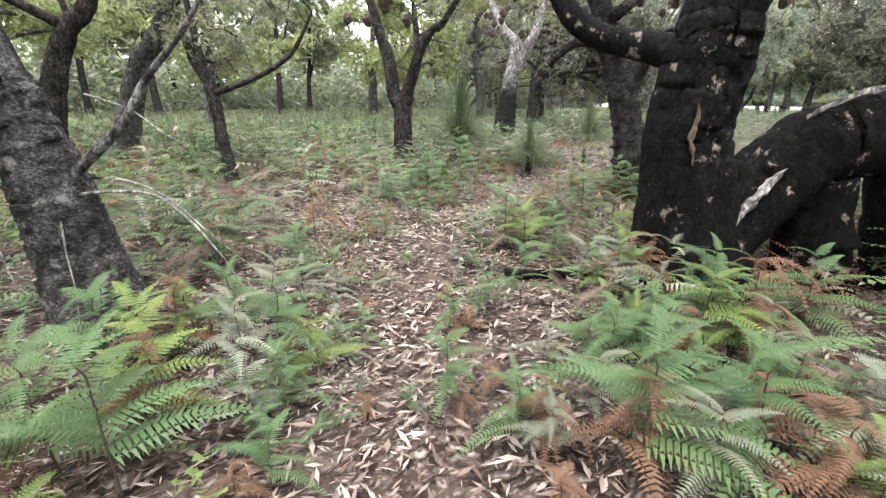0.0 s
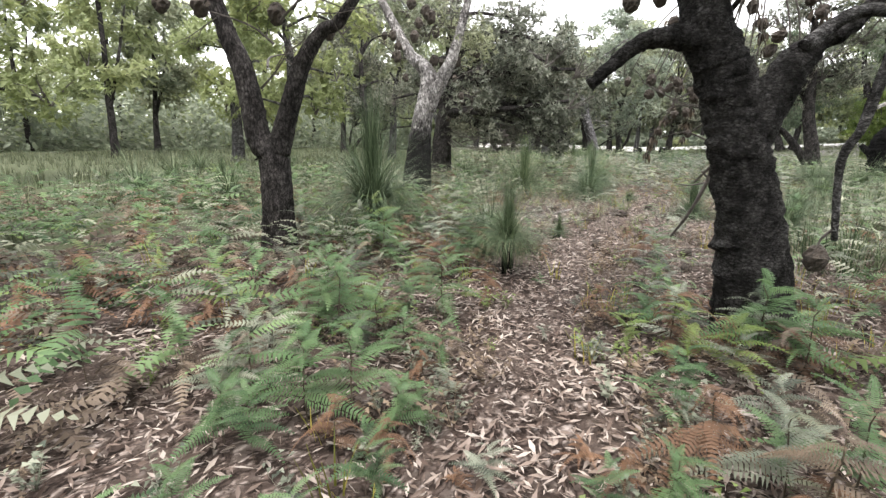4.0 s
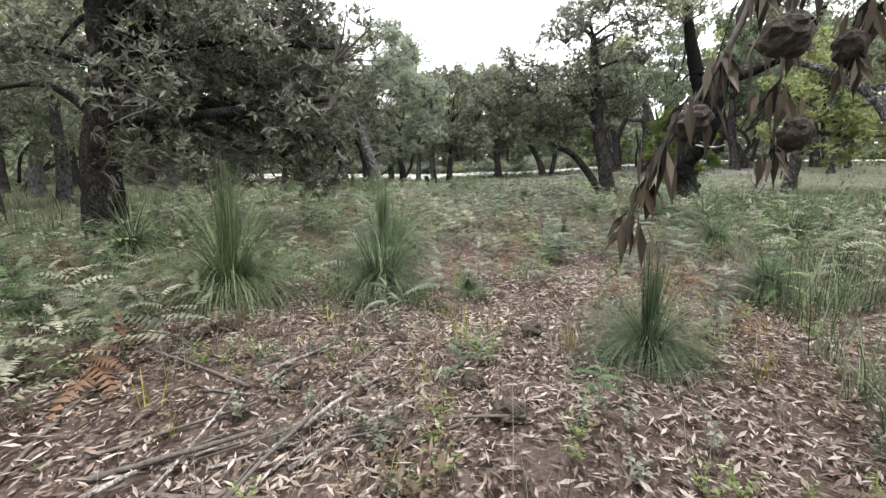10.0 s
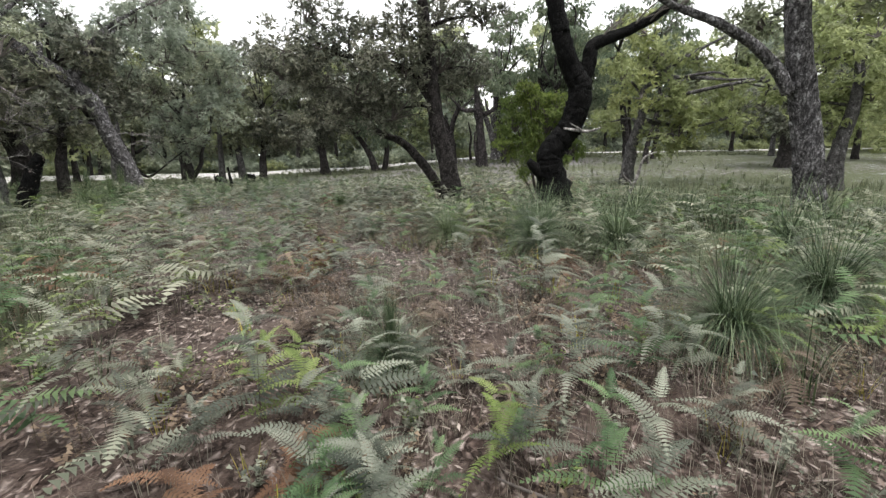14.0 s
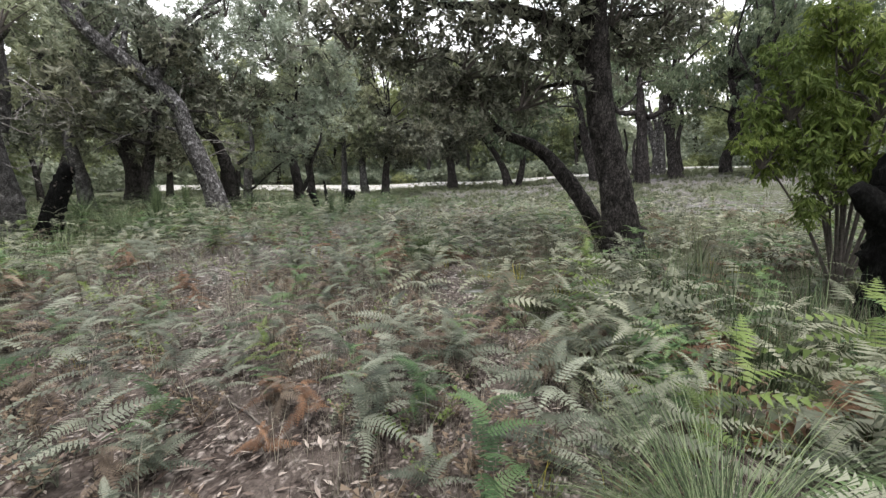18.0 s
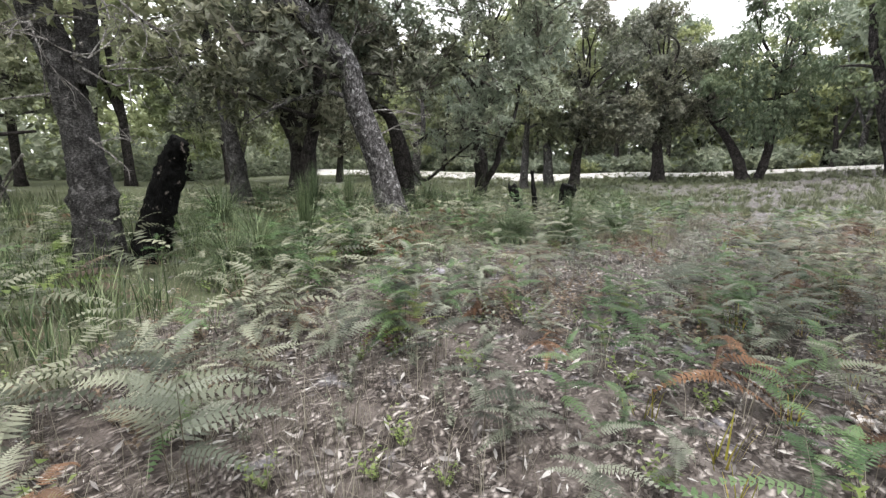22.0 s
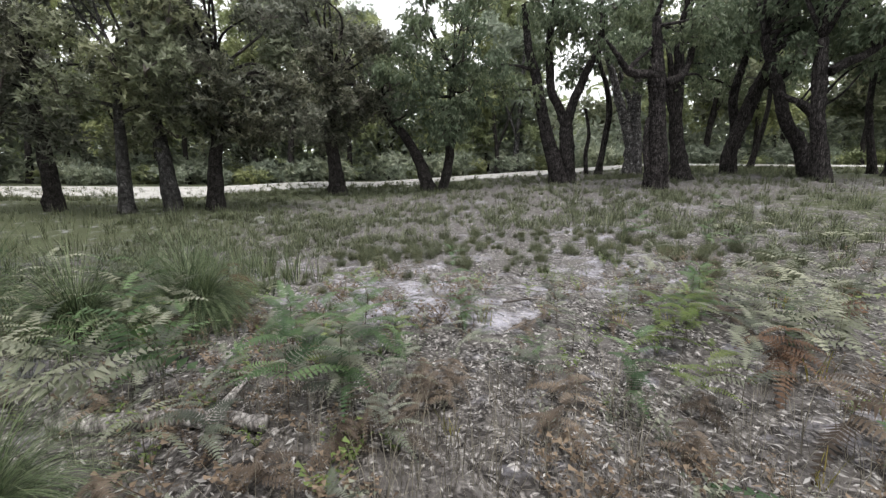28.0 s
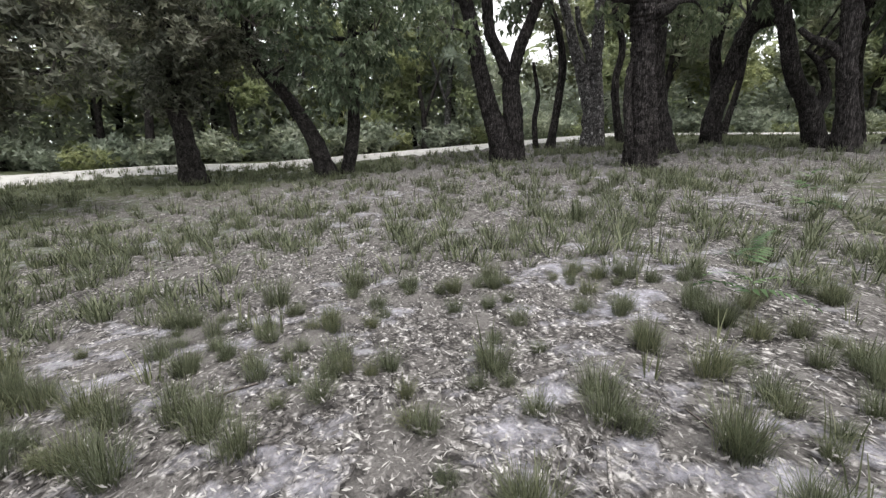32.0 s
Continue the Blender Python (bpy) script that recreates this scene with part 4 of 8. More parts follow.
tree("silvery banksia with a broad pale green crown", BARK_DARK,
     [[(-21.14, 50.30, 0.18, 0.260), (-21.07, 50.30, 0.81, 0.250), (-21.20, 50.30, 1.57, 0.220), (-21.36, 50.30, 2.31, 0.170), (-21.19, 50.30, 3.10, 0.140), (-21.21, 50.30, 4.00, 0.110), (-20.94, 50.30, 5.12, 0.070), (-20.89, 50.30, 6.08, 0.040)],
      [(-21.02, 50.30, 0.53, 0.150), (-20.65, 50.30, 1.02, 0.130), (-20.41, 50.30, 1.43, 0.110), (-20.32, 50.30, 1.93, 0.095), (-20.08, 50.30, 2.47, 0.080), (-19.75, 50.30, 3.10, 0.060), (-19.58, 50.30, 4.00, 0.040)]],
     [(-19.5, 47.5, 2.8, 0.73), (-20.6, 49.9, 3.3, 0.96), (-19.5, 47.5, 3.4, 0.84), (-18.8, 46.9, 3.9, 1.05), (-21.2, 46.3, 4.0, 0.91), (-22.2, 50.5, 4.0, 0.98), (-22.5, 47.7, 4.6, 0.81), (-19.3, 48.9, 5.0, 1.06), (-18.6, 50.0, 5.4, 1.03), (-18.3, 48.3, 5.6, 0.95), (-18.0, 48.6, 5.9, 0.73), (-19.1, 50.0, 5.9, 1.05), (-19.4, 45.8, 6.2, 0.86), (-18.1, 48.8, 6.5, 1.08), (-18.7, 46.2, 6.8, 0.97), (-21.3, 45.7, 7.2, 0.78), (-20.2, 48.0, 7.7, 0.82), (-22.6, 49.7, 7.9, 1.03), (-21.7, 47.2, 7.9, 0.91), (-20.5, 48.8, 8.3, 1.06), (-20.5, 47.4, 8.4, 1.09), (-19.7, 48.8, 8.8, 1.07), (-19.2, 47.2, 9.3, 0.76), (-21.5, 48.6, 9.9, 0.78), (-20.1, 47.8, 9.6, 1.08), (-21.1, 48.0, 10.3, 1.06), (-20.3, 48.0, 10.3, 0.99), (-22.5, 46.7, 6.6, 0.94), (-21.5, 47.1, 7.4, 0.97), (-20.5, 47.2, 6.3, 0.96), (-19.4, 47.4, 5.4, 0.78), (-18.4, 47.6, 4.5, 0.89), (-19.9, 47.6, 7.5, 0.84), (-20.9, 46.9, 4.9, 0.89), (-22.0, 46.7, 5.5, 0.90), (-18.9, 47.5, 6.8, 0.82), (-17.8, 47.7, 3.5, 0.77), (-18.3, 47.1, 6.0, 0.93)], kind='silver', seed=24)
tree("straight dark banksia beside the sand track", BARK_DARK,
     [[(-16.61, 68.0, 0.02, 0.394), (-16.74, 68.03, 1.7, 0.337), (-16.93, 68.07, 3.21, 0.307), (-16.79, 68.04, 4.91, 0.252), (-16.69, 68.02, 6.41, 0.139)]],
     [(-16.8, 67.7, 3.0, 0.87), (-17.0, 68.4, 3.5, 1.2), (-18.1, 69.5, 4.3, 0.86), (-15.6, 67.7, 4.6, 1.07), (-14.1, 69.0, 5.0, 1.08), (-15.4, 65.9, 4.9, 0.87), (-18.0, 68.2, 5.5, 1.01), (-16.9, 66.0, 6.1, 1.11), (-16.4, 68.5, 6.1, 0.89), (-15.9, 70.4, 6.7, 0.93), (-17.3, 66.0, 7.3, 0.87), (-14.8, 67.8, 7.3, 0.8), (-16.1, 66.7, 8.0, 1.18), (-14.6, 68.6, 8.1, 1.09), (-15.6, 69.5, 8.5, 0.98), (-18.4, 68.6, 8.8, 0.8), (-17.1, 65.6, 9.3, 0.84), (-18.0, 67.5, 10.0, 0.99), (-18.9, 67.6, 10.0, 1.05), (-17.8, 67.2, 10.7, 0.8), (-16.5, 67.2, 10.7, 0.81), (-16.9, 68.5, 11.3, 0.92), (-17.4, 66.3, 5.3, 0.93), (-16.6, 67.2, 4.5, 1.07), (-15.4, 67.6, 5.6, 0.90), (-14.2, 67.7, 4.7, 0.86), (-14.5, 67.5, 6.2, 0.85), (-17.2, 66.9, 6.1, 0.83), (-15.9, 67.5, 4.2, 1.04)], kind='middark', seed=17)
tree("slim leaning gum beside the sand track", BARK_DARK,
     [[(-11.75, 67.41, 0.12, 0.348), (-12.22, 67.5, 1.69, 0.29), (-12.94, 67.65, 2.98, 0.235), (-13.89, 67.84, 4.23, 0.206), (-14.43, 67.95, 5.36, 0.113)],
      [(-11.07, 67.53, 0.37, 0.27), (-10.77, 67.47, 1.69, 0.24), (-10.61, 67.44, 3.24, 0.211), (-10.57, 67.43, 5.0, 0.182), (-10.54, 67.42, 6.5, 0.1)]],
     [(-11.0, 68.4, 3.5, 1.02), (-10.1, 66.9, 4.3, 0.85), (-12.9, 67.0, 4.5, 0.9), (-10.8, 69.6, 4.9, 0.8), (-13.7, 65.8, 5.6, 0.81), (-13.6, 65.9, 5.5, 1.08), (-9.2, 68.6, 6.4, 1.06), (-13.8, 66.7, 6.4, 0.77), (-10.2, 65.8, 6.8, 0.94), (-12.2, 65.8, 7.7, 1.11), (-12.9, 68.1, 7.5, 0.96), (-10.2, 65.2, 8.0, 0.92), (-12.3, 67.6, 8.9, 0.86), (-9.5, 66.7, 9.3, 0.83), (-9.8, 66.4, 9.8, 0.75), (-11.6, 67.4, 10.0, 0.92), (-11.8, 67.0, 10.5, 1.0), (-12.4, 67.0, 10.9, 0.78), (-12.0, 65.8, 5.4, 0.90), (-11.0, 66.2, 5.9, 0.96), (-9.9, 66.7, 5.6, 0.91), (-9.0, 66.4, 5.0, 0.76), (-10.2, 66.3, 4.3, 0.94), (-11.4, 65.9, 4.2, 0.86), (-11.1, 66.0, 3.4, 0.97), (-12.0, 65.7, 6.1, 0.83)], kind='midgum', seed=18)
tree("large three-stemmed stringybark gum", BARK_GUM,
     [[(-4.93, 66.80, 0.48, 0.430), (-5.21, 66.80, 1.79, 0.390), (-5.59, 66.80, 2.84, 0.330), (-5.92, 66.80, 4.06, 0.290), (-6.19, 66.80, 5.24, 0.260), (-6.39, 66.80, 6.28, 0.230), (-6.80, 66.90, 7.58, 0.190), (-7.10, 66.90, 9.53, 0.130)],
      [(-4.52, 66.75, 0.47, 0.430), (-4.58, 66.75, 1.78, 0.390), (-4.73, 66.75, 3.26, 0.330), (-4.77, 66.75, 4.08, 0.270)],
      [(-4.76, 66.75, 3.67, 0.250), (-5.19, 66.75, 4.67, 0.220), (-5.60, 66.75, 5.44, 0.210), (-5.72, 66.75, 6.39, 0.200), (-5.82, 66.75, 7.58, 0.170), (-5.67, 66.75, 9.07, 0.120)],
      [(-4.76, 66.75, 3.67, 0.250), (-4.47, 66.75, 4.89, 0.220), (-4.09, 66.75, 5.79, 0.200), (-3.74, 66.75, 6.68, 0.190), (-3.21, 66.75, 7.69, 0.160), (-3.14, 66.75, 9.20, 0.120)]],
     [(-4.1, 68.0, 6.8, 1.11), (-5.8, 68.4, 7.4, 1.03), (-5.7, 66.1, 7.8, 1.19), (-4.9, 65.7, 8.7, 0.97), (-6.2, 68.4, 9.3, 1.01), (-5.0, 69.4, 9.7, 0.86), (-6.1, 65.4, 10.2, 1.03), (-4.4, 68.5, 11.0, 1.07), (-3.9, 66.7, 11.2, 0.93), (-5.3, 66.0, 8.6, 1.10), (-7.5, 65.6, 5.3, 0.90), (-8.6, 65.4, 6.4, 0.90), (-3.9, 65.6, 7.6, 1.00), (-6.9, 66.0, 9.4, 1.00), (-2.0, 65.0, 7.8, 1.00), (-2.9, 66.0, 9.5, 1.10)], kind='midgum', seed=19, rough=0.3, plates=0.035)
tree("stringybark gum with shaggy hanging bark", BARK_GUM,
     [[(-2.58, 61.62, 0.81, 0.360), (-2.59, 61.62, 1.66, 0.400), (-2.68, 61.62, 2.62, 0.360), (-2.74, 61.62, 3.70, 0.310), (-2.79, 61.62, 4.59, 0.290), (-2.84, 61.62, 5.14, 0.330), (-2.91, 61.62, 6.16, 0.220), (-3.10, 61.62, 7.50, 0.150)],
      [(-2.59, 61.62, 5.14, 0.200), (-3.26, 61.42, 5.28, 0.170), (-4.16, 61.22, 5.29, 0.150), (-4.57, 61.12, 5.57, 0.120), (-4.88, 61.02, 5.92, 0.080), (-5.40, 60.82, 6.36, 0.050)],
      [(-4.28, 61.22, 5.39, 0.100), (-3.92, 61.32, 5.78, 0.070), (-3.39, 61.42, 6.22, 0.050), (-3.13, 61.62, 6.77, 0.030)],
      [(-2.49, 61.62, 4.98, 0.190), (-1.66, 61.92, 5.37, 0.150), (-1.28, 62.02, 6.03, 0.120), (-1.18, 62.12, 7.00, 0.090)],
      [(-2.94, 61.50, 0.93, 0.100), (-3.11, 61.50, 1.98, 0.120), (-3.22, 61.50, 2.91, 0.100), (-3.18, 61.50, 3.67, 0.060)]],
     [(-3.0, 62.6, 5.7, 0.83), (-3.6, 61.9, 6.3, 0.85), (-3.4, 63.7, 7.1, 1.02), (-1.8, 60.5, 7.2, 0.75), (-0.1, 62.3, 7.7, 1.04), (-2.7, 61.7, 8.5, 0.8), (-1.7, 61.6, 8.9, 0.8), (-2.7, 61.1, 9.4, 0.75), (-0.6, 61.8, 6.5, 0.80), (-0.7, 61.8, 5.1, 0.65), (-1.5, 61.8, 7.1, 0.90), (0.3, 62.4, 5.9, 0.70)], kind='midgum', seed=20, rough=0.34, plates=0.04)
tree("grey stringybark gum in the grove", BARK_GUM,
     [[(0.09, 64.08, 0.94, 0.400), (-0.19, 64.08, 2.28, 0.340), (-0.48, 64.08, 3.79, 0.290), (-0.52, 64.08, 5.06, 0.260), (-0.55, 64.08, 6.11, 0.230), (-0.64, 64.08, 7.79, 0.160)],
      [(-0.48, 64.08, 3.79, 0.200), (-0.85, 64.08, 4.87, 0.170), (-0.87, 64.08, 5.92, 0.140), (-1.14, 64.08, 7.09, 0.100)]],
     [(1.1, 64.9, 7.3, 0.75), (-2.3, 64.9, 8.3, 0.97), (-1.6, 66.2, 8.7, 1.02), (-0.2, 64.0, 9.6, 0.98), (1.6, 63.2, 10.1, 1.04), (1.2, 64.9, 10.7, 0.83), (-0.3, 64.4, 11.2, 0.93), (-0.1, 62.5, 12.3, 0.88), (0.5, 63.4, 12.6, 1.12)], kind='midgum', seed=21)
tree("leaning stringybark gum at the edge of the grove", BARK_GUM,
     [[(3.82, 66.00, 1.35, 0.340), (3.75, 66.00, 2.28, 0.350), (4.07, 66.00, 3.51, 0.330), (4.54, 66.00, 4.71, 0.330), (4.91, 66.00, 5.78, 0.300), (5.37, 66.00, 6.73, 0.240), (5.53, 66.00, 8.16, 0.160)],
      [(4.87, 66.00, 5.67, 0.240), (5.19, 65.70, 5.99, 0.200), (5.57, 65.40, 6.10, 0.170), (6.01, 65.00, 6.70, 0.130), (6.31, 64.70, 7.40, 0.090)],
      [(4.46, 66.60, 2.66, 0.280), (4.30, 66.60, 3.80, 0.250), (4.02, 66.60, 5.01, 0.220), (4.14, 66.60, 6.09, 0.200), (4.38, 66.60, 7.05, 0.170), (4.52, 66.60, 8.30, 0.120)]],
     [(5.6, 65.3, 7.1, 1.26), (4.4, 63.3, 7.4, 1.14), (2.5, 64.3, 8.0, 1.23), (4.1, 67.1, 8.2, 1.21), (3.8, 63.2, 8.8, 0.91), (6.7, 64.0, 9.4, 1.01), (6.2, 63.8, 9.8, 1.21), (4.9, 65.3, 10.8, 1.03), (4.5, 68.1, 10.9, 0.98), (4.7, 64.3, 11.7, 1.12), (5.3, 63.8, 12.4, 1.25), (4.9, 64.3, 12.6, 1.05), (1.9, 65.0, 8.4, 1.00), (2.1, 66.0, 6.0, 0.90), (2.8, 64.5, 8.8, 1.00)], kind='midgum', seed=22)
tree("tall pale gum in the grove", BARK_PALE,
     [[(-0.33, 68.59, 1.10, 0.360), (-0.25, 68.59, 2.41, 0.330), (-0.68, 68.59, 3.96, 0.260), (-1.25, 68.59, 5.55, 0.220), (-1.69, 68.59, 6.86, 0.190), (-1.94, 68.60, 7.52, 0.160), (-2.38, 68.60, 8.75, 0.110)],
      [(0.06, 68.50, 1.15, 0.340), (-0.07, 68.50, 3.01, 0.300), (-0.26, 68.50, 4.65, 0.260), (-0.27, 68.50, 6.02, 0.240), (-0.21, 68.50, 7.34, 0.220), (-0.04, 68.50, 8.27, 0.170), (0.00, 68.50, 9.92, 0.120)],
      [(-0.67, 68.60, 3.96, 0.160), (-0.53, 68.60, 5.12, 0.140), (-1.02, 68.60, 6.23, 0.120), (-1.23, 68.60, 7.10, 0.090)]],
     [(0.1, 67.1, 8.6, 1.15), (-0.3, 70.5, 9.1, 0.91), (0.7, 70.5, 9.4, 1.25), (-1.1, 71.0, 10.1, 1.19), (1.2, 70.6, 11.2, 1.19), (-0.5, 70.6, 11.4, 0.85), (-0.5, 67.1, 12.4, 0.92), (1.3, 69.2, 13.1, 0.9), (-0.2, 68.7, 13.8, 0.92)], kind='midgum', seed=23)
tree("slender crooked gum beside the sand track", BARK_GUM,
     [[(-1.92, 69.20, 1.24, 0.200), (-1.66, 69.20, 2.81, 0.170), (-1.43, 69.20, 4.73, 0.160), (-1.72, 69.20, 6.34, 0.140), (-2.19, 69.20, 7.44, 0.120), (-2.55, 69.20, 8.71, 0.080)],
      [(-2.50, 69.40, 1.27, 0.140), (-2.60, 69.40, 2.45, 0.120), (-2.47, 69.40, 3.55, 0.100), (-2.74, 69.40, 4.96, 0.070)]],
     [(-2.7, 69.0, 8.3, 0.80), (-2.0, 69.5, 9.6, 0.90), (-3.4, 69.0, 7.4, 0.60)], kind='midgum', seed=71)
tree("slender dark gum in the grove", BARK_GUM,
     [[(1.75, 69.30, 1.54, 0.190), (1.39, 69.30, 3.08, 0.170), (1.29, 69.30, 4.32, 0.160), (1.52, 69.30, 5.66, 0.150), (1.13, 69.30, 6.94, 0.130), (0.54, 69.30, 8.50, 0.090)]],
     [(0.7, 69.0, 9.0, 0.80), (-0.0, 69.0, 9.8, 0.90)], kind='midgum', seed=72)
tree("dark banksia with a gnarled leaning trunk", BARK_DARK,
     [[(-13.64, 7.24, 0.06, 0.241), (-13.36, 7.67, 1.61, 0.201), (-13.12, 8.02, 2.47, 0.168), (-12.85, 8.42, 3.01, 0.138), (-12.58, 8.82, 4.61, 0.069)]],
     [(-13.4, 7.4, 3.5, 0.69), (-13.6, 5.9, 4.2, 0.62), (-11.8, 8.6, 4.2, 0.55), (-14.4, 9.3, 4.9, 0.77), (-12.8, 8.8, 5.0, 0.66), (-12.0, 8.0, 5.7, 0.7), (-12.3, 6.1, 6.1, 0.76), (-13.9, 7.7, 6.5, 0.78)], seed=25)
tree("leaning banksia with a mossy grey trunk", BARK_BANKSIA,
     [[(-15.83, 8.4, -0.17, 0.278), (-15.35, 9.12, 2.03, 0.23), (-15.07, 9.54, 2.63, 0.195), (-14.81, 9.93, 3.44, 0.16), (-14.55, 10.32, 5.04, 0.08)]],
     [(-14.5, 10.0, 3.6, 0.65), (-16.7, 9.3, 4.4, 0.63), (-14.8, 11.3, 4.7, 0.6), (-15.0, 9.7, 5.0, 0.77), (-13.7, 9.0, 5.6, 0.57), (-13.1, 8.9, 6.1, 0.72), (-15.8, 9.3, 6.3, 0.7), (-14.5, 9.3, 6.6, 0.54)], seed=26)
tree("thin crooked sapling trunk among the ferns", BARK_DARK,
     [[(-13.2, 10.3, 0.06, 0.138), (-13.18, 10.33, 0.9, 0.118), (-13.21, 10.28, 1.54, 0.1), (-13.41, 9.99, 2.31, 0.082), (-13.61, 9.7, 3.91, 0.041)]],
     [(-13.0, 10.5, 2.5, 0.39), (-13.6, 11.2, 3.0, 0.53), (-13.2, 9.8, 3.1, 0.43), (-12.2, 10.3, 3.3, 0.49), (-13.8, 10.3, 3.8, 0.44), (-13.2, 10.7, 4.2, 0.57)], seed=27)
tangled_tree = tree("low spreading banksia with a tangle of crooked dark branches", BARK_DARK,
     [[(-39.95, 36.72, 0.52, 0.15), (-39.02, 37.41, 1.19, 0.124), (-37.44, 38.57, 2.0, 0.099), (-35.93, 39.68, 2.23, 0.073), (-34.6, 40.66, 2.41, 0.048)],
      [(-39.95, 36.72, 0.52, 0.09), (-39.65, 36.94, 2.22, 0.075), (-38.52, 37.77, 3.77, 0.059), (-38.8, 37.56, 5.01, 0.044), (-37.87, 38.25, 6.0, 0.029)],
      [(-39.02, 37.41, 1.19, 0.09), (-37.76, 38.33, 3.02, 0.075), (-36.61, 39.18, 4.05, 0.059), (-36.68, 39.13, 5.54, 0.044), (-35.35, 40.11, 6.53, 0.029)],
      [(-37.44, 38.57, 2.0, 0.09), (-36.21, 39.47, 3.81, 0.075), (-34.91, 40.43, 4.33, 0.059), (-33.67, 41.34, 4.1, 0.044)],
      [(-39.65, 36.94, 2.22, 0.09), (-37.51, 38.52, 3.41, 0.075), (-35.87, 39.72, 2.93, 0.059), (-33.95, 41.14, 3.22, 0.044)],
      [(-38.52, 37.77, 3.77, 0.09), (-36.96, 38.93, 4.79, 0.075), (-35.04, 40.33, 5.32, 0.059)]],
     [(-36.4, 38.5, 3.3, 0.61), (-36.6, 38.2, 3.6, 0.77), (-36.1, 40.0, 3.9, 0.76), (-38.9, 40.0, 4.1, 0.89), (-36.4, 36.9, 4.7, 0.76), (-35.4, 40.1, 4.9, 0.84), (-34.4, 38.0, 5.2, 0.76), (-34.6, 40.3, 5.4, 0.77), (-37.5, 38.4, 5.5, 0.76), (-36.8, 39.5, 5.9, 0.7)], kind='midbanksia', seed=28)
tree("dark banksia with a dense low crown", BARK_DARK,
     [[(-20.57, 61.9, 0, 0.3), (-20.48, 61.9, 1.6, 0.26), (-20.27, 62.0, 3.4, 0.20), (-20.15, 61.9, 5.2, 0.12)]],
     [(-19.8, 62.8, 2.7, 1.02), (-20.4, 63.0, 3.3, 1.03), (-20.5, 61.5, 3.6, 1.11), (-19.8, 60.9, 4.1, 0.95), (-20.0, 60.5, 5.1, 0.8), (-20.4, 61.3, 5.4, 0.9), (-21.4, 63.2, 6.0, 0.91), (-21.3, 62.1, 6.8, 1.06), (-18.1, 60.8, 7.0, 0.89), (-18.4, 63.3, 7.7, 0.81), (-22.2, 61.7, 8.3, 0.78), (-19.4, 60.3, 8.4, 1.02), (-20.3, 60.9, 9.5, 0.75), (-21.1, 61.9, 10.0, 1.12), (-20.1, 62.0, 10.2, 1.07), (-19.0, 61.0, 4.3, 0.96), (-18.3, 61.2, 3.9, 0.95), (-17.5, 61.6, 4.4, 0.84), (-17.0, 62.0, 3.8, 0.89), (-17.3, 61.4, 3.1, 0.82), (-18.4, 60.8, 3.0, 0.86), (-19.6, 61.3, 3.5, 1.07), (-18.1, 62.0, 4.9, 0.94)], kind='middark', seed=40)
tree("grey banksia in the open scrub", BARK_BANKSIA,
     [[(-22, 61.5, 0, 0.3), (-22.15, 61.5, 1.6, 0.26), (-22.5, 61.73, 3.4, 0.20), (-22.7, 61.5, 5.2, 0.12)]],
     [(-21.4, 60.9, 2.9, 1.1), (-22.6, 63.2, 3.4, 1.04), (-21.4, 63.6, 3.6, 0.89), (-23.5, 62.4, 4.2, 0.99), (-22.7, 63.3, 4.8, 0.98), (-21.9, 60.8, 5.5, 1.11), (-23.3, 62.1, 6.4, 0.96), (-21.1, 60.2, 6.6, 1.09), (-22.9, 63.4, 7.3, 0.86), (-24.3, 62.2, 8.0, 1.01), (-23.1, 59.7, 8.4, 1.02), (-21.5, 60.8, 9.1, 0.96), (-23.0, 62.3, 9.6, 1.0)], kind='midbanksia', seed=41)
tree("grey banksia in the open scrub", BARK_BANKSIA,
     [[(-23.5, 61.1, 0, 0.25), (-23.47, 61.1, 1.6, 0.21), (-23.4, 61.0, 3.4, 0.16), (-23.36, 61.1, 5.2, 0.10)]],
     [(-24.3, 62.3, 2.5, 0.99), (-21.7, 61.0, 3.5, 0.92), (-24.4, 59.7, 3.9, 0.99), (-22.3, 59.8, 4.7, 1.07), (-21.5, 59.5, 4.9, 1.13), (-22.4, 61.9, 5.6, 0.81), (-24.5, 60.2, 6.0, 0.91), (-21.8, 60.5, 6.5, 0.95), (-22.4, 62.6, 7.3, 0.9), (-24.7, 60.6, 8.0, 0.94), (-24.4, 60.2, 8.5, 0.8), (-24.4, 61.7, 9.3, 0.8), (-23.7, 61.9, 9.8, 1.08)], kind='midbanksia', seed=42)
tree("dark banksia with a dense low crown", BARK_DARK,
     [[(-26.8, 62.2, 0, 0.3), (-26.89, 62.2, 1.6, 0.26), (-27.1, 62.32, 3.4, 0.20), (-27.22, 62.2, 5.2, 0.12)]],
     [(-26.0, 61.7, 2.6, 1.15), (-28.0, 61.2, 3.1, 0.76), (-28.0, 61.9, 3.7, 1.07), (-27.6, 61.3, 4.6, 1.03), (-25.9, 59.8, 5.1, 0.77), (-27.7, 64.1, 5.4, 1.04), (-26.4, 64.6, 5.8, 0.78), (-26.0, 60.0, 6.3, 0.8), (-26.1, 62.1, 6.8, 0.98), (-25.9, 64.4, 7.7, 0.89), (-29.1, 62.6, 7.9, 1.11), (-25.5, 62.0, 8.7, 1.13), (-25.7, 62.7, 8.9, 1.15), (-26.8, 61.2, 9.9, 0.89), (-27.7, 61.4, 10.0, 0.97)], kind='middark', seed=43)
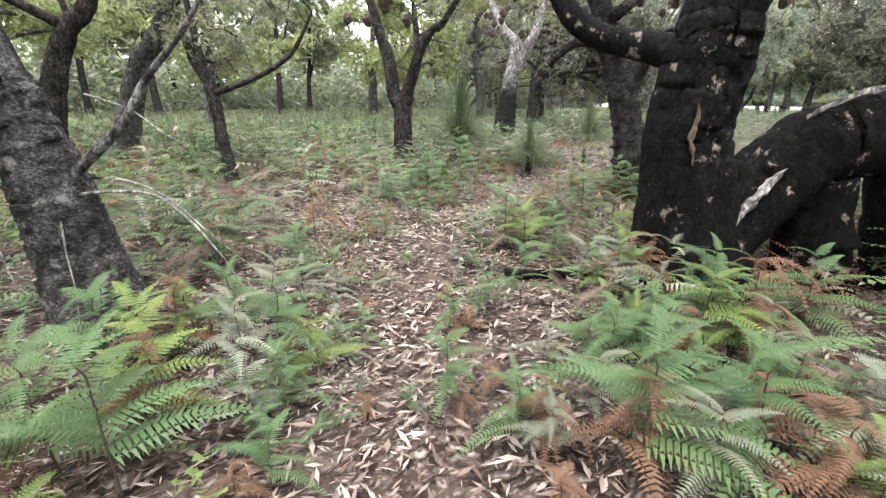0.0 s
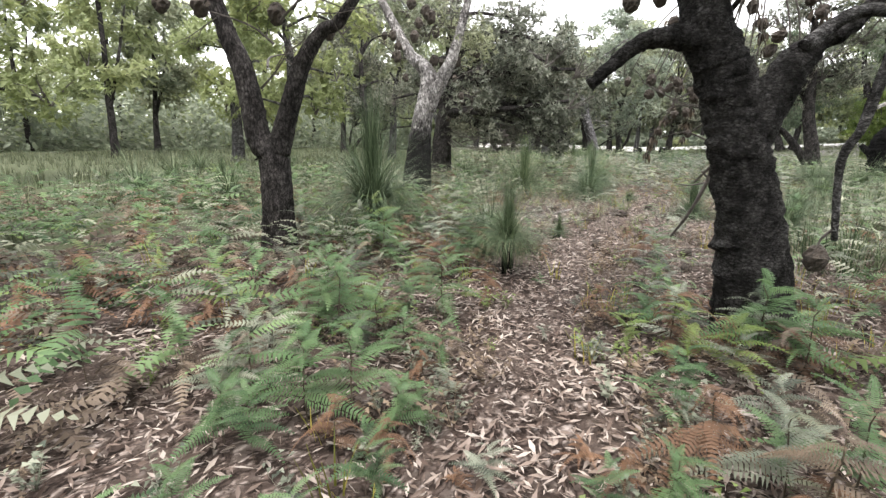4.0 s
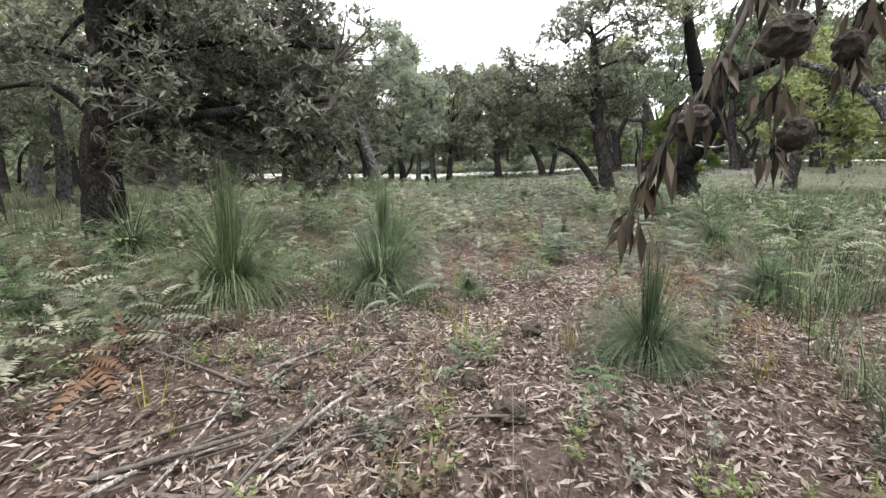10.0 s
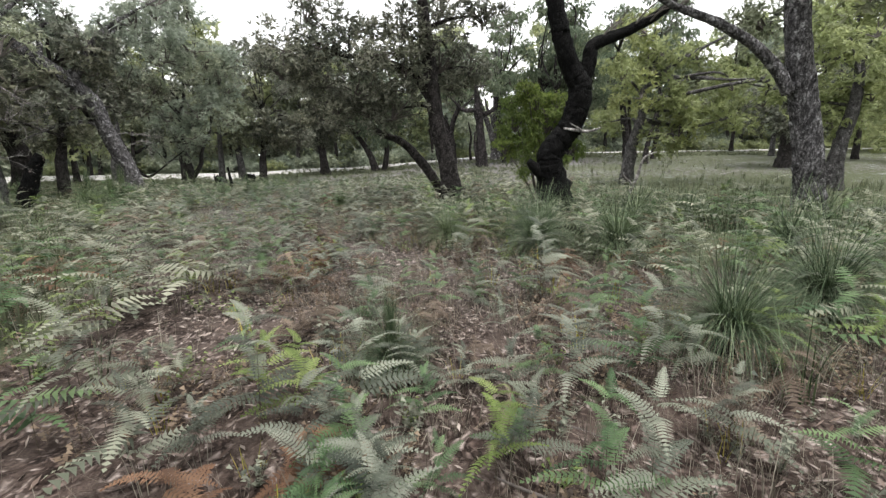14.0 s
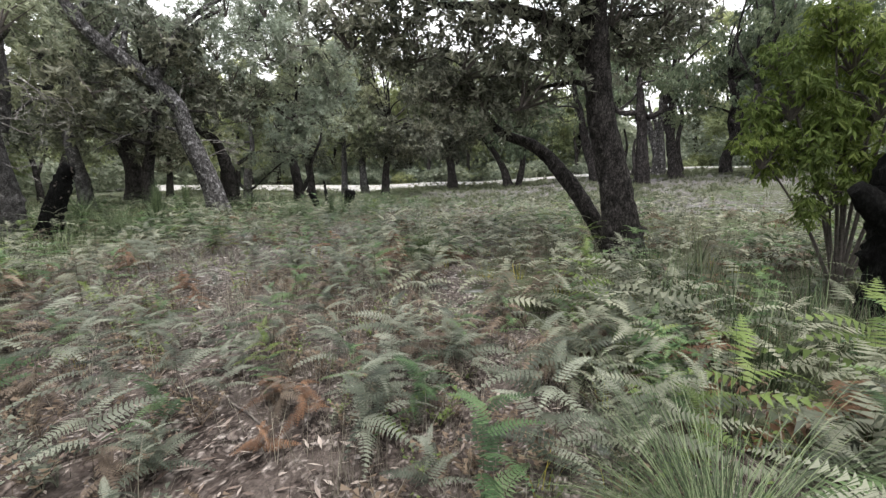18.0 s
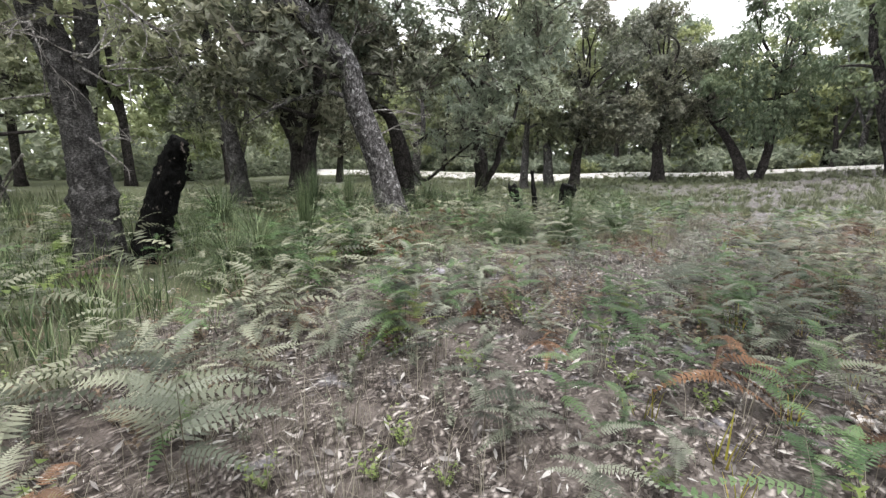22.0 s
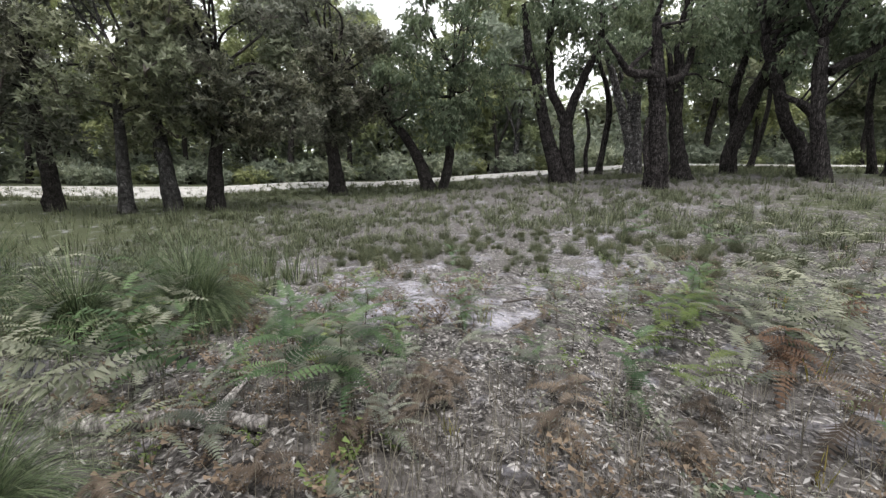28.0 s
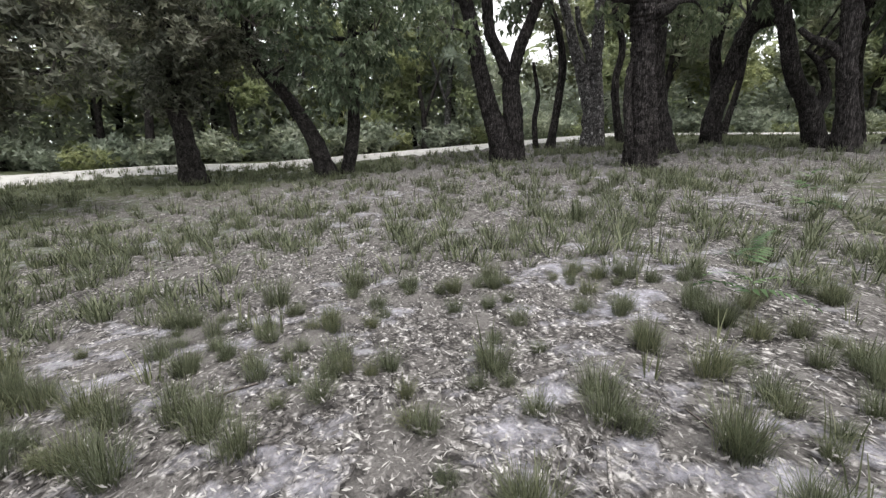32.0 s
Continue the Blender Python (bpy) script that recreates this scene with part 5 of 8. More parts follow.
tree("grey banksia in the open scrub", BARK_BANKSIA,
     [[(-31, 60, 0, 0.28), (-30.88, 60, 1.6, 0.24), (-30.6, 60.34, 3.4, 0.18), (-30.44, 60, 5.2, 0.11)]],
     [(-30.3, 58.8, 2.4, 0.92), (-32.0, 59.5, 3.5, 0.95), (-32.5, 59.8, 4.0, 0.98), (-31.0, 61.7, 4.7, 0.89), (-30.9, 62.4, 5.3, 0.84), (-31.9, 61.4, 5.8, 1.04), (-30.5, 61.5, 6.3, 0.93), (-29.7, 60.8, 6.9, 1.01), (-28.5, 61.1, 7.4, 0.81), (-30.4, 61.8, 7.8, 0.97), (-30.4, 59.2, 8.3, 0.86), (-30.7, 61.2, 9.0, 1.06), (-30.3, 59.2, 9.9, 1.14)], kind='midbanksia', seed=44)
tree("stringybark gum in the grove beyond the clearing", BARK_GUM,
     [[(9, 57, 0, 0.2), (9.18, 57, 2.2, 0.17), (9.6, 56.67, 4.9, 0.13), (9.84, 57, 7.5, 0.08)]],
     [(8.6, 57.3, 6.4, 1.1), (10.8, 56.4, 6.9, 0.93), (10.0, 55.1, 7.7, 1.11), (8.7, 58.2, 8.1, 0.83), (9.4, 55.0, 8.6, 0.95), (11.5, 56.8, 9.3, 1.07), (10.7, 56.1, 9.6, 0.81), (7.4, 56.6, 10.5, 1.0), (8.8, 55.7, 10.9, 0.98), (8.9, 58.9, 11.7, 1.08), (11.5, 57.8, 12.1, 0.82), (9.0, 57.1, 12.8, 0.8), (10.2, 56.2, 13.5, 1.05)], kind='midgum', seed=45)
tree("dark banksia with a dense low crown", BARK_DARK,
     [[(19.5, 54.8, 0, 0.4), (19.65, 54.8, 1.6, 0.34), (20.0, 54.57, 3.4, 0.26), (20.2, 54.8, 5.2, 0.16)]],
     [(18.8, 54.2, 2.6, 1.07), (20.6, 53.8, 3.5, 0.91), (20.4, 54.0, 3.6, 0.8), (20.2, 57.2, 4.2, 0.91), (20.8, 57.0, 4.8, 0.78), (20.0, 53.4, 5.5, 0.99), (22.7, 55.3, 5.8, 1.0), (21.7, 54.5, 6.3, 1.13), (18.9, 52.6, 7.3, 0.92), (18.6, 55.4, 7.7, 1.08), (20.5, 52.9, 8.2, 1.06), (20.4, 54.1, 8.7, 0.88), (19.5, 54.4, 9.0, 0.89), (20.2, 55.7, 9.5, 0.78), (20.3, 54.2, 10.1, 0.86)], kind='middark', seed=46)
tree("stringybark gum in the grove beyond the clearing", BARK_GUM,
     [[(12.5, 62.3, 0, 0.2), (12.56, 62.3, 2.2, 0.17), (12.7, 62.01, 4.9, 0.13), (12.78, 62.3, 7.5, 0.08)]],
     [(12.6, 61.0, 6.4, 1.08), (12.9, 62.4, 6.9, 1.06), (12.6, 61.6, 7.5, 0.87), (13.0, 61.5, 8.2, 1.12), (10.5, 61.4, 8.8, 0.98), (14.9, 61.9, 9.2, 0.82), (11.6, 59.6, 10.0, 0.94), (12.8, 62.6, 10.6, 0.86), (10.6, 62.5, 10.8, 0.77), (12.6, 61.7, 11.4, 0.95), (12.8, 60.8, 11.9, 0.92), (12.1, 61.2, 12.7, 1.01), (13.4, 61.6, 13.2, 0.79)], kind='midgum', seed=47)
tree("stringybark gum in the grove beyond the clearing", BARK_GUM,
     [[(25, 60.5, 0, 0.2), (24.76, 60.5, 2.2, 0.17), (24.2, 60.2, 4.9, 0.13), (23.88, 60.5, 7.5, 0.08)]],
     [(23.6, 59.3, 6.5, 1.03), (23.4, 61.1, 7.1, 1.05), (23.8, 62.9, 7.4, 0.9), (26.7, 60.4, 8.0, 0.88), (25.7, 59.3, 8.8, 0.92), (23.9, 57.7, 9.6, 1.07), (23.0, 57.9, 10.1, 0.95), (26.3, 59.6, 10.7, 1.11), (22.0, 60.6, 11.0, 0.91), (23.0, 58.5, 11.7, 1.02), (23.6, 60.7, 12.0, 1.14), (23.4, 61.4, 12.7, 1.11), (24.0, 59.7, 13.1, 0.92)], kind='midgum', seed=48)
tree("dark banksia with a dense low crown", BARK_DARK,
     [[(16, 52, 0, 0.5), (16.06, 52, 1.6, 0.42), (16.2, 52.21, 3.4, 0.33), (16.28, 52, 5.2, 0.20)]],
     [(15.9, 51.3, 2.9, 1.15), (15.0, 50.9, 3.5, 1.07), (13.8, 51.6, 3.4, 1.08), (16.0, 51.2, 4.0, 1.07), (13.9, 51.8, 4.5, 0.87), (13.5, 51.0, 5.3, 0.8), (16.4, 52.4, 5.3, 1.14), (15.3, 51.9, 6.1, 0.87), (16.5, 53.2, 6.1, 0.98), (16.5, 53.2, 6.9, 0.95), (16.2, 52.9, 7.1, 1.1)], kind='middark', seed=49)
tree("grey banksia in the open scrub", BARK_BANKSIA,
     [[(-24.2, 41.7, 0, 0.25), (-24.47, 41.7, 1.6, 0.21), (-25.1, 41.85, 3.4, 0.16), (-25.46, 41.7, 5.2, 0.10)]],
     [(-26.0, 43.0, 2.7, 0.9), (-23.2, 41.2, 3.2, 0.93), (-27.4, 41.8, 3.6, 0.76), (-27.7, 41.5, 4.4, 0.89), (-24.1, 39.2, 4.5, 1.06), (-25.4, 41.3, 5.4, 1.04), (-25.9, 42.8, 5.5, 1.11), (-24.8, 40.3, 6.2, 0.92), (-24.1, 41.3, 6.9, 1.01)], kind='midbanksia', seed=50)
tree("dark banksia with a dense low crown", BARK_DARK,
     [[(-22.6, 42.6, 0, 0.22), (-22.54, 42.6, 1.6, 0.19), (-22.4, 42.91, 3.4, 0.14), (-22.32, 42.6, 5.2, 0.09)]],
     [(-22.8, 43.5, 2.9, 1.02), (-22.8, 40.7, 3.1, 0.8), (-20.8, 40.9, 3.7, 0.88), (-21.4, 45.0, 3.9, 0.98), (-22.3, 40.6, 4.3, 1.12), (-23.9, 42.6, 4.7, 0.9), (-20.5, 41.9, 5.3, 0.8), (-20.3, 41.5, 5.9, 0.96), (-24.4, 43.1, 6.3, 0.92), (-22.5, 43.4, 6.7, 0.78), (-22.3, 41.8, 7.5, 0.8)], kind='middark', seed=51)
tree("grey banksia in the open scrub", BARK_BANKSIA,
     [[(-30, 38, 0, 0.25), (-30.24, 38, 1.6, 0.21), (-30.8, 37.89, 3.4, 0.16), (-31.12, 38, 5.2, 0.10)]],
     [(-29.2, 37.5, 2.5, 0.82), (-31.4, 40.1, 3.3, 1.12), (-31.2, 39.3, 3.7, 0.78), (-32.6, 37.1, 4.1, 1.05), (-32.9, 36.9, 4.9, 0.81), (-31.0, 39.1, 5.0, 1.11), (-29.0, 36.6, 5.7, 1.09), (-30.6, 36.2, 6.4, 1.02), (-30.9, 38.1, 6.6, 0.96)], kind='midbanksia', seed=52)
tree("grey banksia in the open scrub", BARK_BANKSIA,
     [[(-33, 33, 0, 0.3), (-32.73, 33, 1.6, 0.26), (-32.1, 33.05, 3.4, 0.20), (-31.74, 33, 5.2, 0.12)]],
     [(-32.2, 34.7, 2.9, 0.81), (-33.0, 34.9, 3.2, 1.0), (-32.6, 32.7, 3.8, 0.85), (-32.8, 32.5, 4.0, 0.82), (-33.4, 32.4, 4.7, 0.9), (-31.9, 33.9, 5.3, 0.91), (-31.7, 32.1, 5.8, 0.89), (-33.9, 32.6, 6.0, 0.94), (-31.8, 32.5, 6.9, 0.78)], kind='midbanksia', seed=53)
tree("grey banksia in the open scrub", BARK_BANKSIA,
     [[(-27, 30, 0, 0.25), (-26.82, 30, 1.6, 0.21), (-26.4, 29.71, 3.4, 0.16), (-26.16, 30, 5.2, 0.10)]],
     [(-27.9, 30.0, 2.5, 0.95), (-27.3, 30.2, 3.2, 1.12), (-28.3, 29.0, 3.4, 0.95), (-27.5, 28.1, 4.1, 1.13), (-26.8, 27.6, 5.0, 1.13), (-25.6, 29.4, 5.2, 0.99), (-26.1, 30.1, 5.9, 0.9), (-24.7, 29.4, 6.3, 0.99), (-27.2, 29.8, 6.9, 1.14)], kind='midbanksia', seed=54)
tree("dark banksia with a dense low crown", BARK_DARK,
     [[(-24, 26, 0, 0.22), (-24.15, 26, 1.6, 0.19), (-24.5, 25.87, 3.4, 0.14), (-24.7, 26, 5.2, 0.09)]],
     [(-25.4, 26.7, 2.5, 0.81), (-24.5, 25.0, 3.0, 0.99), (-26.7, 27.4, 3.9, 0.85), (-23.5, 27.3, 3.9, 0.91), (-25.9, 23.9, 4.4, 0.78), (-24.9, 26.7, 5.0, 0.75), (-25.0, 25.2, 5.3, 0.77), (-22.4, 27.1, 6.1, 0.77), (-26.5, 26.4, 6.3, 0.83), (-25.8, 26.7, 6.9, 0.88), (-24.7, 26.4, 7.1, 1.05)], kind='middark', seed=55)
tree("spreading tree with light yellow-green leaves", BARK_BANKSIA,
     [[(-22, 20, 0, 0.25), (-21.85, 20, 1.6, 0.21), (-21.5, 20.26, 3.4, 0.16), (-21.3, 20, 5.2, 0.10)]],
     [(-21.9, 21.5, 2.6, 1.13), (-22.9, 19.2, 2.9, 1.06), (-21.1, 21.8, 3.7, 0.83), (-22.6, 21.3, 4.2, 0.89), (-20.9, 19.0, 4.7, 0.9), (-19.7, 21.3, 5.1, 0.89), (-20.4, 18.7, 5.7, 0.91), (-21.3, 18.6, 6.1, 1.02), (-20.8, 20.1, 6.5, 0.77)], kind='midlime', seed=56)
tree("spreading tree with light yellow-green leaves", BARK_BANKSIA,
     [[(-30, 22, 0, 0.3), (-29.88, 22, 1.6, 0.26), (-29.6, 21.91, 3.4, 0.20), (-29.44, 22, 5.2, 0.12)]],
     [(-30.4, 21.7, 2.8, 0.93), (-30.3, 23.9, 3.0, 1.08), (-29.2, 24.0, 3.6, 1.1), (-29.2, 21.4, 4.0, 1.1), (-28.1, 23.5, 4.6, 0.91), (-29.1, 19.9, 5.4, 0.84), (-29.3, 20.2, 5.5, 1.07), (-30.4, 21.5, 6.2, 0.96), (-28.9, 22.8, 6.6, 1.14)], kind='midlime', seed=57)
tree("spreading tree with light yellow-green leaves", BARK_BANKSIA,
     [[(-25, 12, 0, 0.25), (-24.91, 12, 1.6, 0.21), (-24.7, 12.1, 3.4, 0.16), (-24.58, 12, 5.2, 0.10)]],
     [(-24.5, 13.7, 2.5, 0.98), (-26.8, 11.9, 2.9, 0.93), (-22.9, 10.4, 3.4, 0.91), (-25.0, 9.3, 4.3, 0.82), (-26.5, 13.0, 4.7, 0.95), (-24.4, 11.2, 5.2, 0.83), (-25.5, 13.7, 5.5, 0.98), (-24.5, 11.9, 6.3, 0.86), (-25.6, 11.5, 6.5, 1.04)], kind='midlime', seed=58)
tree("spreading tree with light yellow-green leaves", BARK_BANKSIA,
     [[(-20, 6, 0, 0.3), (-20.12, 6, 1.6, 0.26), (-20.4, 5.64, 3.4, 0.20), (-20.56, 6, 5.2, 0.12)]],
     [(-21.3, 5.6, 2.8, 1.13), (-19.5, 7.9, 3.2, 0.79), (-22.4, 7.0, 3.8, 0.78), (-22.3, 6.8, 3.9, 1.01), (-20.5, 3.1, 5.0, 0.79), (-22.3, 4.9, 5.2, 1.07), (-19.1, 6.8, 5.8, 1.09), (-21.2, 5.2, 6.0, 1.14), (-19.3, 6.1, 6.8, 1.12)], kind='midlime', seed=59)
tree("stringybark gum in the grove beyond the clearing", BARK_GUM,
     [[(11.03, 64.00, 1.67, 0.400), (10.80, 64.00, 2.89, 0.310), (10.53, 64.00, 4.48, 0.290), (10.18, 64.00, 6.53, 0.260), (9.93, 64.00, 8.50, 0.220), (9.70, 64.00, 10.41, 0.150)]],
     [(10.1, 63.6, 6.7, 1.01), (10.0, 63.5, 7.3, 0.9), (9.8, 63.3, 7.5, 1.07), (8.3, 65.5, 8.2, 0.86), (11.2, 62.7, 8.8, 0.91), (12.1, 63.6, 9.2, 0.97), (7.1, 63.1, 9.7, 0.82), (7.6, 63.0, 10.2, 0.79), (8.3, 63.5, 11.0, 0.87), (8.7, 63.4, 11.7, 0.9), (9.3, 62.7, 12.0, 1.06), (9.7, 64.1, 12.7, 0.8), (9.5, 63.8, 13.3, 1.01)], kind='midgum', seed=61)
tree("stringybark gum in the grove beyond the clearing", BARK_GUM,
     [[(13, 67, 0, 0.24), (12.85, 67, 2.2, 0.20), (12.5, 67.28, 4.9, 0.16), (12.3, 67, 7.5, 0.10)]],
     [(13.3, 66.5, 6.8, 1.13), (13.6, 67.5, 7.3, 0.83), (12.4, 66.4, 7.8, 1.02), (12.3, 66.1, 8.1, 0.95), (11.1, 68.9, 8.7, 1.08), (13.7, 65.0, 9.1, 1.06), (11.9, 68.1, 10.0, 1.07), (10.3, 66.9, 10.5, 0.99), (11.7, 67.9, 11.0, 0.79), (11.9, 65.5, 11.3, 0.89), (14.1, 65.9, 11.9, 1.11), (11.6, 66.0, 12.5, 0.94), (12.1, 66.9, 13.0, 0.91)], kind='midgum', seed=62)
tree("stringybark gum in the grove beyond the clearing", BARK_GUM,
     [[(8, 70, 0, 0.2), (8.15, 70, 2.2, 0.17), (8.5, 69.71, 4.9, 0.13), (8.7, 70, 7.5, 0.08)]],
     [(7.7, 71.1, 6.8, 1.08), (8.4, 69.2, 7.3, 0.86), (10.6, 70.8, 7.6, 1.03), (10.8, 69.2, 8.3, 1.04), (11.0, 68.9, 8.7, 0.93), (6.0, 69.6, 9.1, 1.11), (9.5, 71.5, 9.8, 0.76), (10.2, 72.1, 10.2, 1.13), (7.5, 69.0, 10.9, 0.89), (8.2, 67.7, 11.5, 1.08), (9.7, 68.7, 12.1, 0.92), (7.2, 70.3, 12.6, 1.0), (7.6, 69.9, 13.0, 1.15)], kind='midgum', seed=63)
tree("stringybark gum in the grove beyond the clearing", BARK_GUM,
     [[(4.05, 60.80, 1.64, 0.360), (3.86, 60.80, 2.44, 0.280), (3.60, 60.80, 3.41, 0.260), (3.49, 60.80, 4.35, 0.250), (3.38, 60.80, 5.26, 0.260), (3.32, 60.80, 6.57, 0.180)],
      [(3.53, 60.80, 3.73, 0.160), (3.09, 61.00, 4.19, 0.140), (2.67, 61.20, 4.40, 0.110), (2.28, 61.30, 4.69, 0.080)],
      [(3.79, 60.80, 5.42, 0.200), (4.33, 60.60, 5.77, 0.180), (4.94, 60.40, 6.09, 0.150), (5.73, 60.20, 6.67, 0.110)]],
     [(2.8, 61.1, 6.3, 0.84), (4.7, 60.4, 6.9, 0.96), (4.9, 60.5, 7.6, 0.84), (5.6, 58.9, 8.5, 1.11), (3.7, 61.9, 8.9, 0.84), (3.9, 62.7, 9.4, 1.0), (3.3, 59.1, 9.9, 1.03), (3.8, 58.0, 10.2, 0.84), (5.2, 61.2, 10.9, 1.03), (2.7, 60.5, 11.7, 0.83), (2.3, 59.9, 12.3, 0.96), (2.1, 60.2, 12.4, 1.11), (3.9, 60.6, 13.3, 0.93), (5.9, 60.0, 7.1, 0.90), (3.7, 60.5, 7.9, 0.90)], kind='midgum', seed=64)
tree("stringybark gum in the grove beyond the clearing", BARK_GUM,
     [[(5.53, 62.90, 1.74, 0.360), (4.90, 62.90, 2.61, 0.310), (4.21, 62.90, 3.45, 0.280), (3.78, 62.90, 4.35, 0.260), (3.50, 62.90, 5.22, 0.240), (3.17, 62.90, 5.97, 0.240), (2.63, 62.90, 7.27, 0.170)],
      [(5.16, 62.90, 2.33, 0.200), (5.56, 62.90, 3.00, 0.160), (5.20, 62.90, 3.93, 0.130), (4.49, 62.90, 4.46, 0.090)]],
     [(6.0, 62.2, 6.5, 0.88), (7.4, 62.1, 7.0, 0.76), (4.5, 62.7, 7.6, 0.83), (6.2, 60.2, 8.5, 0.96), (5.4, 63.7, 9.1, 0.76), (3.4, 61.2, 9.4, 1.12), (7.1, 63.0, 9.7, 0.99), (5.1, 61.7, 10.6, 0.94), (2.8, 62.0, 10.9, 0.79), (4.0, 62.3, 11.7, 0.98), (3.5, 61.8, 12.1, 0.79), (4.9, 62.6, 12.6, 1.01), (5.7, 62.3, 13.3, 0.81), (4.3, 62.5, 7.7, 1.00), (5.6, 62.5, 6.7, 0.90), (6.1, 62.0, 7.9, 1.00), (2.9, 62.5, 8.0, 0.90), (7.0, 61.5, 6.2, 0.90)], kind='midgum', seed=65)
tree("grey banksia in the open scrub", BARK_BANKSIA,
     [[(-36, 50, 0, 0.25), (-35.85, 50, 1.6, 0.21), (-35.5, 50.33, 3.4, 0.16), (-35.3, 50, 5.2, 0.10)]],
     [(-33.7, 49.8, 2.6, 0.89), (-35.3, 48.2, 3.0, 1.01), (-36.6, 51.1, 3.4, 1.04), (-37.1, 49.4, 4.2, 1.1), (-35.6, 47.5, 5.0, 1.09), (-34.8, 49.2, 5.4, 0.83), (-35.4, 48.7, 6.0, 0.78), (-34.4, 48.8, 6.2, 0.84), (-35.5, 50.6, 7.0, 1.05)], kind='midbanksia', seed=66)
tree("dark banksia with a dense low crown", BARK_DARK,
     [[(-38, 60, 0, 0.25), (-37.85, 60, 1.6, 0.21), (-37.5, 59.81, 3.4, 0.16), (-37.3, 60, 5.2, 0.10)]],
     [(-36.9, 58.7, 2.6, 1.11), (-36.0, 60.6, 3.2, 0.89), (-38.2, 59.2, 3.8, 1.13), (-39.1, 59.3, 4.6, 0.75), (-36.2, 59.1, 5.0, 1.09), (-37.3, 59.3, 5.3, 0.88), (-39.2, 59.7, 6.2, 1.02), (-37.2, 62.4, 6.6, 0.9), (-39.5, 58.4, 6.8, 0.91), (-38.8, 58.2, 7.4, 0.83), (-35.7, 61.2, 8.1, 1.06), (-36.5, 60.2, 8.9, 1.08), (-37.5, 58.4, 9.4, 0.94), (-36.3, 59.7, 9.8, 1.04), (-37.4, 60.2, 10.3, 1.06)], kind='middark', seed=67)
tree("spreading tree with light yellow-green leaves", BARK_BANKSIA,
     [[(2, 45, 0, 0.3), (2.12, 45, 1.6, 0.26), (2.4, 44.63, 3.4, 0.20), (2.56, 45, 5.2, 0.12)]],
     [(3.8, 44.1, 2.4, 1.04), (1.8, 46.9, 3.2, 0.82), (3.9, 44.0, 3.6, 0.95), (1.7, 43.5, 4.2, 0.9), (0.9, 43.5, 5.0, 0.87), (2.5, 46.2, 5.1, 0.96), (2.7, 45.8, 5.7, 0.75), (3.3, 44.3, 6.1, 0.98), (2.1, 44.1, 7.0, 0.95), (3.7, 44.9, 5.3, 1.05), (5.6, 45.5, 6.1, 0.95), (7.4, 45.4, 4.8, 0.97), (5.0, 45.1, 3.7, 1.07), (7.0, 45.0, 3.2, 1.06), (8.9, 45.3, 4.0, 0.85), (4.1, 44.4, 2.6, 0.89), (11.7, 44.6, 6.5, 0.91), (13.1, 44.4, 5.1, 0.92), (13.2, 45.1, 3.7, 1.12), (10.6, 44.8, 7.5, 0.96)], kind='midlime', seed=68)
tree("spreading tree with light yellow-green leaves", BARK_BANKSIA,
     [[(8, 40, 0, 0.3), (8.09, 40, 1.6, 0.26), (8.3, 39.76, 3.4, 0.20), (8.42, 40, 5.2, 0.12)]],
     [(9.3, 41.2, 2.6, 0.77), (8.1, 41.1, 3.2, 1.11), (9.0, 39.8, 3.6, 0.86), (8.1, 40.5, 3.9, 0.9), (5.9, 39.5, 4.5, 1.14), (6.4, 38.3, 5.1, 0.9), (8.3, 39.3, 5.8, 1.03), (6.8, 40.3, 6.2, 0.9), (8.8, 40.3, 6.8, 0.98)], kind='midlime', seed=69)
tree("spreading tree with light yellow-green leaves", BARK_BANKSIA,
     [[(7, 28, 0, 0.3), (7.12, 28, 1.6, 0.26), (7.4, 28.33, 3.4, 0.20), (7.56, 28, 5.2, 0.12)]],
     [(8.6, 27.9, 2.4, 0.94), (6.0, 27.1, 3.4, 0.97), (8.7, 26.2, 4.0, 0.8), (5.4, 29.6, 4.3, 1.07), (8.2, 28.3, 4.9, 0.96), (9.1, 29.8, 5.2, 0.97), (6.9, 27.4, 5.6, 1.0), (7.1, 27.3, 6.3, 1.05), (7.6, 27.1, 6.4, 0.79)], kind='midlime', seed=70)
tree("grey banksia in the open scrub", BARK_BANKSIA,
     [[(4, 20, 0, 0.25), (4.12, 20, 1.6, 0.21), (4.4, 19.92, 3.4, 0.16), (4.56, 20, 5.2, 0.10)]],
     [(3.3, 20.1, 2.7, 0.89), (4.1, 21.3, 3.1, 0.95), (5.1, 22.5, 3.9, 1.03), (2.9, 18.9, 4.3, 1.09), (3.8, 19.7, 4.7, 0.86), (4.0, 22.5, 5.3, 1.06), (5.8, 21.7, 5.8, 0.83), (6.1, 20.1, 6.2, 1.1), (4.4, 20.2, 6.8, 0.84)], kind='midbanksia', seed=71)

